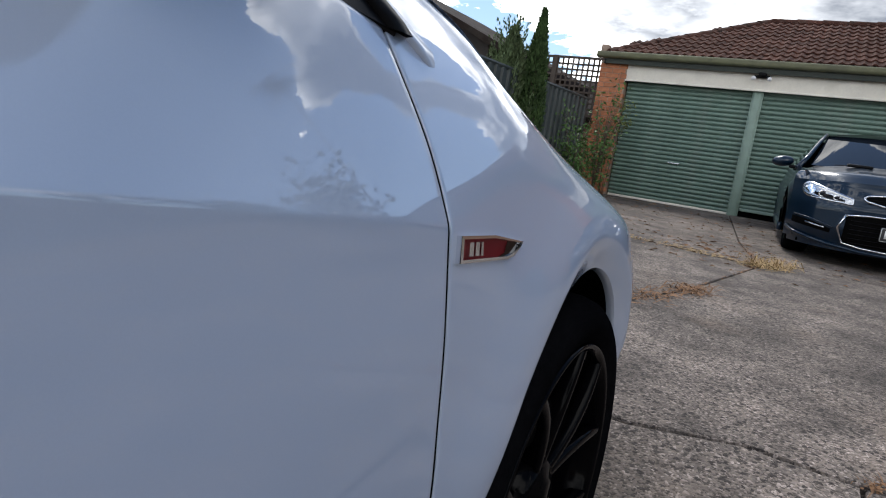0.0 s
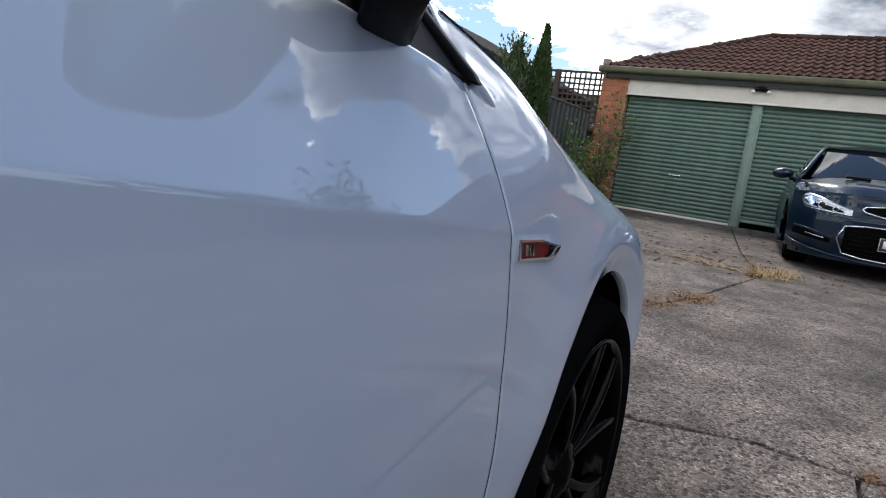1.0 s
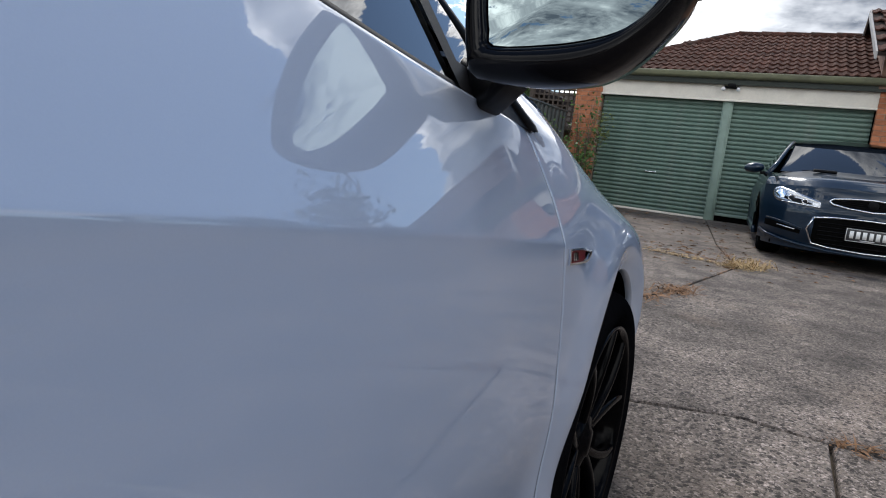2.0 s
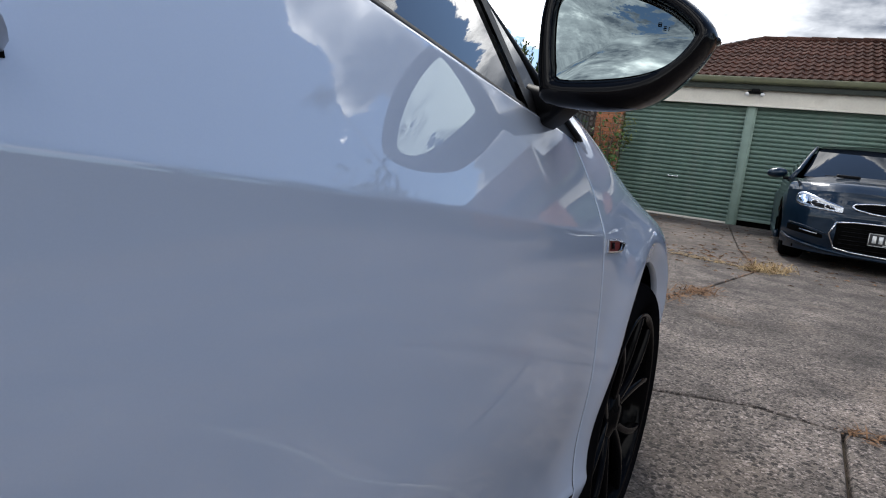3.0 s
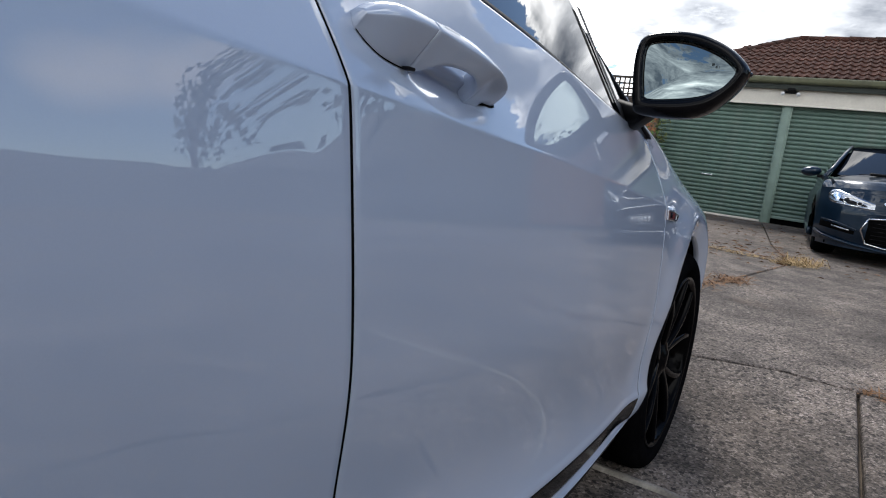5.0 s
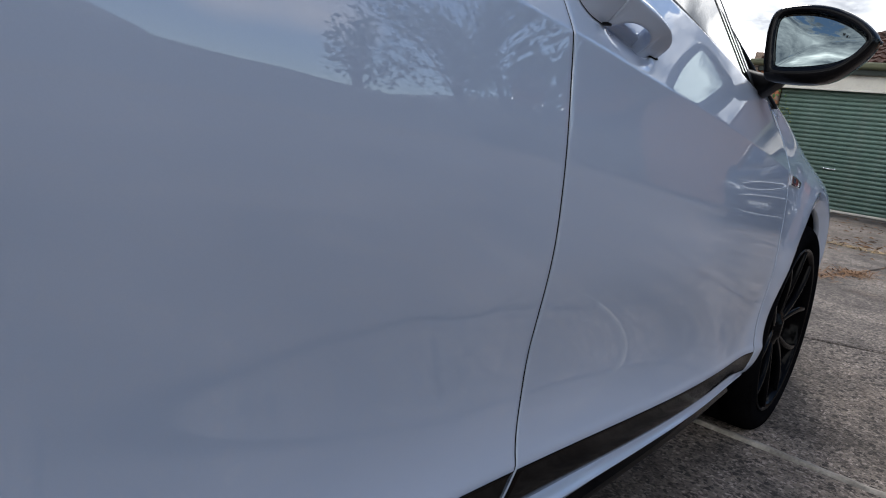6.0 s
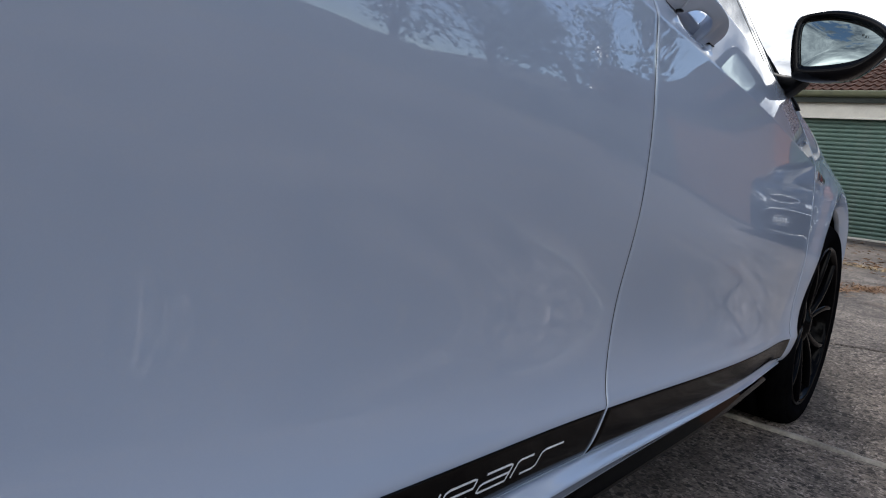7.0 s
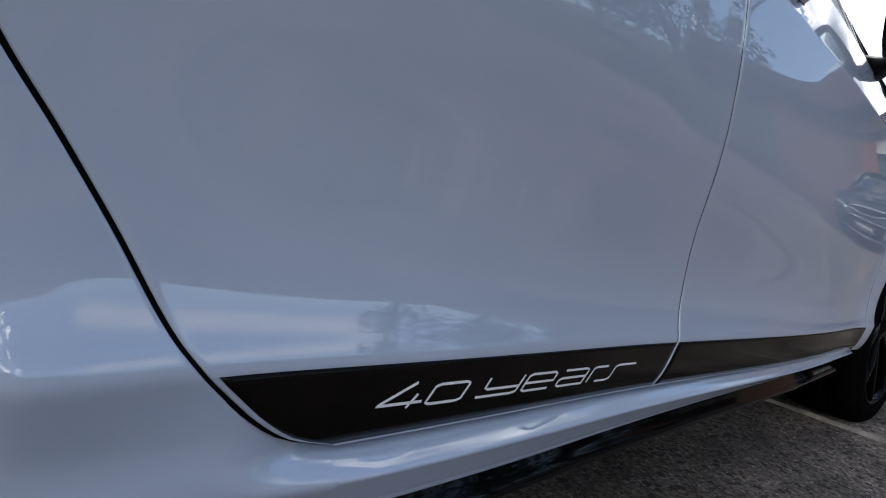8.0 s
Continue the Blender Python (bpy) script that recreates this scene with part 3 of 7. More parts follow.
def flank(y, z):
    x = bare_flank(y, z)
    if -1.52 < y < -1.30 and z > CREASE(y) - 0.02:
        u = (y - (HANDLE_Y + 0.046)) / 0.060
        v = (z - (handle_z(y) - 0.0140)) / 0.0215
        if abs(u) < 1 and abs(v) < 1:
            edge = (1 - abs(u) ** 2.4) ** 0.45            # half height of the dish here
            rise = min(max((v + edge) / (1.55 * edge), 0.0), 1.0)
            x -= 0.0155 * edge * rise ** 1.7 * (1 - smoothstep(0.62 * edge, edge, v))
    return x


FRONT_GAP = curve((0.25, -0.458), (0.30, -0.461), (0.38, -0.463), (0.50, -0.468), (0.60, -0.475), (0.66, -0.479), (0.728, -0.483), (0.772, -0.486), (0.824, -0.491), (0.886, -0.509), (0.96, -0.53))
MID_GAP = curve((0.2115, -1.5117), (0.2697, -1.4976), (0.3202, -1.4850), (0.3526, -1.4745), (0.3843, -1.4680), (0.4574, -1.4635), (0.5386, -1.4800), (0.6532, -1.5050), (0.7512, -1.5270), (0.858, -1.54), (0.93, -1.565), (1.05, -1.6))
REAR_GAP = curve((0.3027, -1.9857), (0.3275, -2.0138), (0.3336, -2.0328), (0.3374, -2.045), (0.346, -2.067), (0.3654, -2.0953), (0.3885, -2.1205), (0.4065, -2.1386), (0.4327, -2.1592), (0.4923, -2.1936), (0.5449, -2.2275), (0.5848, -2.2554), (0.6853, -2.3153), (0.8016, -2.3603), (0.93, -2.385), (1.06, -2.385))
CORNER_Y = -2.022                               # lower rear corner of the rear door
GAP = 0.0032


def mirrored(p, side):
    return (p[0], p[1], p[2]) if side > 0 else (-2 * HALF - p[0], p[1], p[2])


def lift_point(y, z, out=0.0, f=None):
    """A point on the flank, moved out along the surface's normal."""
    e, f = 0.004, f or flank
    ty = Vector((f(y + e, z) - f(y - e, z), 2 * e, 0))
    tz = Vector((f(y, z + e) - f(y, z - e), 0, 2 * e))
    n = ty.cross(tz).normalized()
    return Vector((f(y, z), y, z)) + n * out


def panel(name, back, front, low, high, car, side, nz=80, ny=90, label="", roll=(True, True, True)):
    """A body panel between two edge lines y(z) and two height lines z(y), with folded edges."""
    # heights: evenly up to the crease, close together round it, evenly to the top
    n0, n1 = int(nz * 0.78), int(nz * 0.22)
    steps = [("low", k / n0) for k in range(n0)] + [("off", -0.008 + 0.001 * k) for k in range(17)] + [("high", k / n1) for k in range(1, n1 + 1)]
    rows = []
    for kind, v in steps:
        row = []
        for i in range(ny + 1):
            u = i / ny
            z = 0.6
            y = -1.0
            for _ in range(6):
                y = back(z) * (1 - u) + front(z) * u
                zc = CREASE(y)
                if kind == "low":
                    z = low(y) + (zc - 0.009 - low(y)) * v
                elif kind == "off":
                    z = zc + v
                else:
                    z = zc + 0.008 + (high(y) - zc - 0.008) * v
            row.append((y, z))
        rows.append(row)
    pts = [[Vector((flank(y, z), y, z)) for y, z in row] for row in rows]

    def fold(p, dy, dz):
        return [p + Vector((-0.0003, dy * 0.0007, dz * 0.0007)), p + Vector((-0.0010, dy * 0.0013, dz * 0.0013)), p + Vector((-0.0018, dy * 0.0016, dz * 0.0016)), p + Vector((-0.0032, dy * 0.0017, dz * 0.0017))]
    out = []
    for row in pts:
        head_ = list(reversed(fold(row[0], -1, 0))) if roll[0] else []
        tail_ = fold(row[-1], 1, 0) if roll[1] else []
        out.append(head_ + row + tail_)
    if roll[2]:
        extra = [fold(p, 0, -1) for p in out[0]]
        for k in range(4):
            out.insert(0, [e[k] for e in extra])
    for dx, dz in ((-0.0012, 0.0018), (-0.0030, 0.0032), (-0.0056, 0.0040), (-0.0100, 0.0040)):
        out.append([p + Vector((dx, 0, dz)) for p in out[len(steps) + (3 if roll[2] else -1)]])
    bm = bmesh.new()
    grid(bm, [[mirrored(p, side) for p in row] for row in out])
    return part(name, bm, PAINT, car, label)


def arch_z(y, c):
    return ARCH_Z + math.sqrt(max(ARCH_R ** 2 - (y - c) ** 2, 0.0))


def wing_patch(bm, ys, low, high, side, n=40):
    rows = []
    for y in ys:
        a, b = low(y), high(y)
        rows.append([mirrored((flank(y, a + (b - a) * k / n), y, a + (b - a) * k / n), side) for k in range(n + 1)])
    grid(bm, rows)


def arch_lip(bm, c, side, ys):
    rows = []
    for y in ys:
        z = arch_z(y, c)
        x = flank(y, z)
        d = Vector((0, c - y, ARCH_Z - z)).normalized()
        rows.append([mirrored(Vector((x, y, z)) + o, side) for o in (Vector((0, 0, 0)), d * 0.002 + Vector((-0.003, 0, 0)), d * 0.004 + Vector((-0.008, 0, 0)), d * 0.004 + Vector((-0.014, 0, 0)))])
    # straight legs below the wheel's middle
    grid(bm, rows)


def make_fender(car, side):
    bm = bmesh.new()
    top = lambda y: RIDGE_Z(y)
    g = 0.0036
    nz, rows = 90, []
    # behind the arch: from the door gap to the arch's rear edge
    for j in range(nz + 1):
        row = []
        for i in range(31):
            u = i / 30
            z, y = 0.5, -0.45
            for _ in range(6):
                y = (FRONT_GAP(z) + g) * (1 - u) + (-ARCH_R) * u
                lo = z_bottom(y) - 0.01
                z = lo + (top(y) - lo) * j / nz
            row.append(Vector((flank(y, z), y, z)))
        p = row[0]
        rows.append([p + Vector((-0.0022, -0.0011, 0)), p + Vector((-0.0011, -0.0010, 0)), p + Vector((-0.0004, -0.0006, 0))] + row)
    grid(bm, [[mirrored(p, side) for p in r] for r in rows])
    # leg of the arch
    leg = []
    for k in range(9):
        z = z_bottom(-ARCH_R) - 0.01 + (ARCH_Z - z_bottom(-ARCH_R) + 0.01) * k / 8
        x = flank(-ARCH_R, z)
        leg.append([mirrored(q, side) for q in ((x, -ARCH_R, z), (x - 0.004, -ARCH_R + 0.003, z), (x - 0.03, -ARCH_R + 0.004, z))])
    grid(bm, leg)
    ys = [-ARCH_R * math.cos(math.pi * k / 60) for k in range(61)]
    wing_patch(bm, ys, lambda y: arch_z(y, 0.0), top, side, 50)
    arch_lip(bm, 0.0, side, ys)
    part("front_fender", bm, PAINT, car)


SILL = ((-0.014, -0.0015), (-0.005, -0.0040), (0.007, -0.0090), (0.017, -0.0145), (0.024, -0.0190), (0.0272, -0.0215), (0.0284, -0.0236), (0.0280, -0.0258), (0.0262, -0.0300), (0.0215, -0.0420), (0.0160, -0.0560), (0.0100, -0.0660), (-0.012, -0.0700), (-0.050, -0.0740))
SILL_X = curve(*sorted((dz, dx) for dx, dz in SILL))


def sill_depth(y):
    """The lower face of the sill grows towards the rear."""
    return 0.30 + 0.70 * smoothstep(-0.7, -1.95, y)


def sill_x(y, dz):
    """The sill's surface below the doors; towards the rear wheel its shelf fills up and runs into the quarter panel."""
    k = smoothstep(-2.13, -1.96, y)
    plain = 0.0245 - 0.038 * smoothstep(-0.015, -0.085, dz) - 0.004 * smoothstep(-0.02, 0.03, dz)
    if dz < -0.0236:
        dz = -0.0236 + (dz + 0.0236) / (0.88 * sill_depth(y))
    return plain * (1 - k) + (SILL_X(max(min(dz, 0.0), -0.074)) + CREST(y) - 0.0245 - 0.018 * smoothstep(-1.95, -0.90, y) * smoothstep(-0.003, -0.02, dz)) * k


def make_quarter(car, side):
    bm = bmesh.new()
    rows = []
    for j in range(121):
        row = []
        for i in range(41):
            u = i / 40
            z, y = 0.6, -2.2
            for _ in range(8):
                edge = REAR_GAP(z) - 0.0032
                y = (AXLE_R + ARCH_R) * (1 - u) + min(edge, CORNER_Y) * u
                lo = z_bottom(y) - 0.068 - 0.013 * smoothstep(-2.08, -2.2, y)
                z = lo + (BELT(y) - lo) * (j / 120) ** 1.3
            zb = z_bottom(y)
            # the flank runs smoothly down into the sill
            w = smoothstep(z_decal_top(y) + 0.012, zb - 0.004, z)
            x = flank(y, z) * (1 - w) + (PLAN(y) + tuck(y) + sill_x(y, z - zb)) * w
            row.append(Vector((x, y, z)))
        p = row[-1]
        f = smoothstep(z_bottom(p.y) - 0.002, z_bottom(p.y) + 0.004, p.z)      # the edge folds in along the door only
        rows.append(row + [p + Vector((-0.0004 * f, 0.0006, 0)), p + Vector((-0.0011 * f, 0.0010, 0)), p + Vector((-0.0026 * f, 0.0011, 0))])
    grid(bm, [[mirrored(p, side) for p in r] for r in rows])
    ys = [AXLE_R - ARCH_R * math.cos(math.pi * k / 40) for k in range(41)]
    wing_patch(bm, ys, lambda y: arch_z(y, AXLE_R), BELT, side, 30)
    arch_lip(bm, AXLE_R, side, ys)
    wing_patch(bm, [AXLE_R - ARCH_R - 0.5 * k / 20 for k in range(21)], lambda y: 0.24, BELT, side, 30)
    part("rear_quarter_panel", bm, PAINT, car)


def make_sill(car, side):
    ys = [CORNER_Y + (-CORNER_Y - 0.372) * k / 140 for k in range(141)]
    bm = bmesh.new()
    rows = [[mirrored((PLAN(y) + tuck(y) + sill_x(y, dz) - 0.034 * smoothstep(-0.415, -0.372, y) ** 2, y, z_bottom(y) + dz), side) for dz in (-0.0015 - (0.0221 + 0.0390 * sill_depth(y)) * (k / 60) ** 1.3 for k in range(61))] for y in ys]
    grid(bm, rows)
    part("side_sill", bm, PAINT, car)
    bm = bmesh.new()
    skirt = ((-0.085, -0.052), (-0.044, -0.054), (-0.032, -0.058), (-0.027, -0.067), (-0.0215, -0.078), (-0.016, -0.088), (-0.011, -0.096), (-0.010, -0.099), (-0.012, -0.103), (-0.020, -0.106), (-0.095, -0.108))
    rows = [[mirrored((PLAN(y) + tuck(y) + CREST(y) - 0.0065 - 0.020 * smoothstep(-1.95, -0.90, y) + dx, y, z_bottom(y) + dz + 0.030 * (1 - sill_depth(y))), side) for dx, dz in skirt] for y in (-2.24 + (2.24 - 0.38) * k / 60 for k in range(61))]
    vr = grid(bm, rows)
    bm.faces.new(vr[0])
    bm.faces.new(list(reversed(vr[-1])))
    part("sill_skirt", bm, GLOSS_BLACK, car, "gloss black sill extension")


def flank_patch(name, outline, mat, car, out=0.0007, label="", n=80, m=10):
    """A thin sheet on the right flank; outline(u, v) gives (y, z)."""
    bm = bmesh.new()
    rows = []
    for i in range(n + 1):
        rows.append([lift_point(*outline(i / n, k / m), out) for k in range(m + 1)])
    vr = grid(bm, rows)
    rim = [vr[0], vr[-1], [r[0] for r in vr], [r[-1] for r in vr]]
    for line in rim:
        low = [bm.verts.new(v.co - Vector((out * 0.98, 0, 0))) for v in line]
        for a, b, c, d in zip(line, line[1:], low[1:], low):
            bm.faces.new((a, b, c, d))
    return part(name, bm, mat, car, label)


# strokes of the lettering on the decal, in letter units (along, up)
GLYPHS = (
    (0.00, (((0.44, 1.22), (0.00, 0.20), (0.74, 0.20)), ((0.58, 0.62), (0.53, -0.06)))),
    (0.83, (((0.08, 0.0), (0.58, 0.0), (0.66, 0.10), (0.66, 0.90), (0.58, 1.0), (0.08, 1.0), (0.0, 0.90), (0.0, 0.10), (0.08, 0.0)),)),
    (1.90, (((0.0, 1.04), (0.0, 0.50), (0.08, 0.40), (0.80, 0.40)), ((0.80, 1.04), (0.80, 0.08), (0.70, 0.0), (-0.08, 0.0)))),
    (2.84, (((0.70, 0.0), (0.08, 0.0), (0.0, 0.10), (0.0, 0.90), (0.08, 1.0), (0.66, 1.0), (0.74, 0.90), (0.74, 0.48), (0.0, 0.48)),)),
    (3.76, (((0.05, 1.0), (0.70, 1.0), (0.78, 0.90), (0.78, 0.0), (0.08, 0.0), (0.0, 0.10), (0.0, 0.40), (0.08, 0.50), (0.78, 0.50)),)),
    (4.70, (((0.0, 0.0), (0.0, 0.90), (0.08, 1.0), (0.46, 1.0)),)),
    (5.08, (((-0.10, 0.0), (0.26, 0.0), (0.36, 0.12), (0.36, 0.88), (0.46, 1.0), (1.06, 1.0)),)),
)
TEXT_Y, TEXT_UNIT, TEXT_HIGH, TEXT_SHEAR = -1.993, 0.0676, 0.0182, 0.16
TEXT_LOW = curve((-2.0, 0.0300), (-1.56, 0.0240))


def lettering(decal):
    for start, strokes in GLYPHS:
        bm = bmesh.new()
        for stroke in strokes:
            pts = []
            for a, b in zip(stroke, stroke[1:]):
                k = max(1, int(math.dist(a, b) / 0.12))
                pts += [(a[0] + (b[0] - a[0]) * i / k, a[1] + (b[1] - a[1]) * i / k) for i in range(k)]
            pts.append(stroke[-1])
            w = 0.0014
            spots = []
            for u, v in pts:
                y = TEXT_Y + (start + u + v * TEXT_SHEAR) * TEXT_UNIT
                z = z_bottom(y) + TEXT_LOW(y) + v * TEXT_HIGH
                spots.append((y, z))
            rows = []
            for i, (y, z) in enumerate(spots):
                a, b = spots[max(i - 1, 0)], spots[min(i + 1, len(spots) - 1)]
                d = Vector((b[0] - a[0], b[1] - a[1])).normalized()
                nrm = Vector((-d.y, d.x)) * w
                rows.append([lift_point(y + nrm.x, z + nrm.y, 0.0013), lift_point(y - nrm.x, z - nrm.y, 0.0013)])
            grid(bm, rows)
        part("letter", bm, LETTER, decal)


HANDLE_RING = ((-1, -0.95), (-1, -0.3), (-1, 0.3), (-0.98, 0.80), (-0.80, 0.96), (-0.5, 1.0), (-0.1, 0.98), (0.3, 0.91), (0.62, 0.77), (0.86, 0.54), (0.97, 0.30), (1.0, 0.17), (1.0, 0.12), (0.985, 0.075), (0.93, 0.03), (0.66, -0.13), (0.36, -0.31), (0.06, -0.49), (-0.24, -0.67), (-0.54, -0.84), (-0.82, -0.98))


def handle(car, y0, zc, side):
    """A pull handle: a bowed bar from a fixed rear cap to the front, over a dished recess."""
    def surf(y, z, out):
        return Vector(mirrored(lift_point(y, z, out, bare_flank), side))
    L0, L1 = y0 - 0.072, y0 + 0.128
    spine = lambda u: (L0 + (L1 - L0) * u, zc(L0 + (L1 - L0) * u) + 0.0010 * smoothstep(0.70, 1.0, u))
    tops = curve((0, 0.007), (0.05, 0.0135), (0.14, 0.0175), (0.45, 0.0150), (0.8, 0.0112), (0.90, 0.0080), (0.96, 0.0038), (1.0, 0.0002))
    bots = curve((0, 0.004), (0.05, 0.0110), (0.14, 0.0160), (0.29, 0.0145), (0.43, 0.0085), (0.58, 0.0066), (0.70, 0.0072), (0.78, 0.0085), (0.88, 0.0085), (0.95, 0.0065), (1.0, 0.0030))
    outs = curve((0, 0.012), (0.15, 0.030), (0.5, 0.037), (0.73, 0.036), (0.84, 0.031), (0.92, 0.024), (0.97, 0.015), (1.0, 0.005))
    inns = curve((0, -0.004), (0.29, -0.004), (0.40, 0.016), (0.56, 0.022), (0.66, 0.018), (0.735, 0.006), (0.775, -0.012), (0.82, -0.018), (0.90, -0.016), (1.0, -0.004))

    def bar(name, u0, u1, mat):
        bm = bmesh.new()
        rows = []
        for i in range(41):
            u = u0 + (u1 - u0) * i / 40
            y, z = spine(u)
            ring = []
            mid, half = (outs(u) + inns(u)) / 2, (outs(u) - inns(u)) / 2
            for o, h in HANDLE_RING:
                ring.append(surf(y, z + (tops(u) if h > 0 else bots(u)) * h, mid + half * o))
            rows.append(ring)
        vr = grid(bm, rows, close=True)
        bm.faces.new(vr[0])
        bm.faces.new(list(reversed(vr[-1])))
        return bm
    g = part("door_handle", bar("grip", 0.283, 1.0, PAINT), PAINT, car)
    part("handle_cap", bar("cap", 0.0, 0.276, PAINT), PAINT, g)
    # black strips painting the contact shadow between the handle's ends and the door
    for u0, u1, wide in ((0.006, 0.286, 0.94), (0.785, 1.002, 0.86)):
        bm = bmesh.new()
        rows = []
        for i in range(31):
            u = u0 + (u1 - u0) * i / 30
            k = min(max(u, 0.0), 1.0)
            y, z = spine(u)
            low = bots(k) * (wide + (1 - wide) * smoothstep(0.90, 1.0, k)) + 0.0006
            rows.append([mirrored(lift_point(y, z + (tops(k) * f if f > 0 else low * f), 0.0006), side) for f in (-1.0, -0.5, 0.001, 0.5, 0.9)])
        grid(bm, rows)
        part("handle_contact_shade", bm, CAVITY, g, "thin black strip standing in for the contact shadow")
    # a short pressed mark on the grip
    bm = bmesh.new()
    rows = []
    for k in range(9):
        u = 0.335 + 0.100 * k / 8
        y, z = spine(u)
        mid, half = (outs(u) + inns(u)) / 2, (outs(u) - inns(u)) / 2
        rows.append([surf(y, z + tops(u) * h, mid + half * o + 0.0004) for o, h in ((0.82, 0.585), (0.86, 0.54))])
    grid(bm, rows)
    part("sensor_mark", bm, BARGE, g, "thin grey pressed line")
    bm = bmesh.new()
    box(bm, -0.002, 0.005, -0.0045, 0.0045, -0.0013, 0.0013, 0.0008)
    y, z = spine(0.25)
    p = lift_point(y, z - 0.0160, 0.004, bare_flank)
    for v in bm.verts:
        v.co = Vector(mirrored(v.co + p, side))
    part("key_slot", bm, TRIM_BLACK, g)


def wheel_parts(car, y, side):
    cx = -0.03 if side > 0 else -2 * HALF + 0.03
    s = side
    hub = new("wheel")
    hub.parent = car
    hub.matrix_basis = pose(cx, y, WHEEL_Z, 11 if y > -1 else 40, 0, 0)
    t = bmesh.new()
    prof = [(0.242, -0.205), (0.252, -0.222), (0.275, -0.228), (0.298, -0.222), (0.312, -0.208), (0.3175, -0.19), (0.318, -0.152), (0.311, -0.150), (0.311, -0.142), (0.318, -0.140), (0.3185, -0.082), (0.311, -0.080), (0.311, -0.072), (0.3185, -0.070), (0.3178, -0.034), (0.312, -0.012), (0.305, -0.004), (0.301, -0.0035), (0.2995, 0.001), (0.292, 0.005), (0.279, 0.008), (0.268, 0.006), (0.2655, 0.004), (0.261, 0.003), (0.252, -0.002), (0.247, -0.008), (0.242, -0.018)]
    lathe(t, [(r, x * s) for r, x in prof], 96)
    part("tyre", t, RUBBER, hub)
    r = bmesh.new()
    lathe(r, [(q, x * s) for q, x in ((0.250, -0.006), (0.249, 0.001), (0.2455, 0.003), (0.240, -0.001), (0.234, -0.012), (0.228, -0.05), (0.220, -0.12), (0.229, -0.19), (0.243, -0.20))], 96)
    rim = part("rim", r, RIM, hub)
    sp = bmesh.new()
    for k in range(5):
        a0 = 2 * math.pi * k / 5
        for da, b0, b1 in ((-1, 0.12, 0.36), (1, 0.12, 0.36)):
            rows = []
            for i in range(9):
                u = i / 8
                rad = 0.045 + (0.237 - 0.045) * u
                ang = a0 + da * (b0 + (b1 - b0) * u ** 1.3)
                half = 0.0105 - 0.001 * u
                x = (-0.028 + 0.022 * math.sin(u * 1.6)) * s
                cpos = Vector((x, rad * math.sin(ang), rad * math.cos(ang)))
                tang = Vector((0, math.cos(ang), -math.sin(ang)))
                depth = (-0.030 + 0.008 * u) * s
                rows.append([cpos + tang * half * 0.55 + Vector((0.004 * s, 0, 0)), cpos + tang * half, cpos + tang * half * 0.8 + Vector((depth, 0, 0)), cpos - tang * half * 0.8 + Vector((depth, 0, 0)), cpos - tang * half, cpos - tang * half * 0.55 + Vector((0.004 * s, 0, 0))])
            grid(sp, rows, close=True)
    part("spokes", sp, RIM, rim)
    c = bmesh.new()
    lathe(c, [(q, x * s) for q, x in ((0.0005, -0.012), (0.026, -0.013), (0.031, -0.018), (0.05, -0.022), (0.062, -0.032), (0.066, -0.06))], 40)
    part("hub_cap", c, RIM, rim)
    b = bmesh.new()
    lathe(b, [(q, x * s) for q, x in ((0.075, -0.07), (0.155, -0.07), (0.158, -0.073), (0.158, -0.095), (0.155, -0.098), (0.075, -0.098))], 64)
    part("brake_disc", b, DISC, hub)
    cal = bmesh.new()
    box(cal, -0.125, -0.05, -0.165, -0.09, -0.055, 0.075, 0.012)
    if s < 0:
        for v in cal.verts:
            v.co.x = -v.co.x
    part("brake_caliper", cal, DISC, hub)
    # dark liner of the arch
    w = bmesh.new()
    rows = []
    for x, r in ((-0.010, 0.3505), (-0.045, 0.366), (-0.30, 0.366)):
        rows.append([mirrored(((flank(y + r * math.sin(a), max(ARCH_Z + r * math.cos(a), 0.27)) if x > -0.2 else -0.03) + x, y + r * math.sin(a), ARCH_Z + r * math.cos(a)), s) for a in (math.radians(-118 + 236 * k / 48) for k in range(49))])
    vr = grid(w, rows)
    mid = w.verts.new(((cx + 0.03) - 0.30 * s, y, ARCH_Z))
    for a, q in zip(vr[2], vr[2][1:]):
        w.faces.new((a, q, mid))
    part("arch_liner", w, CAVITY, car)


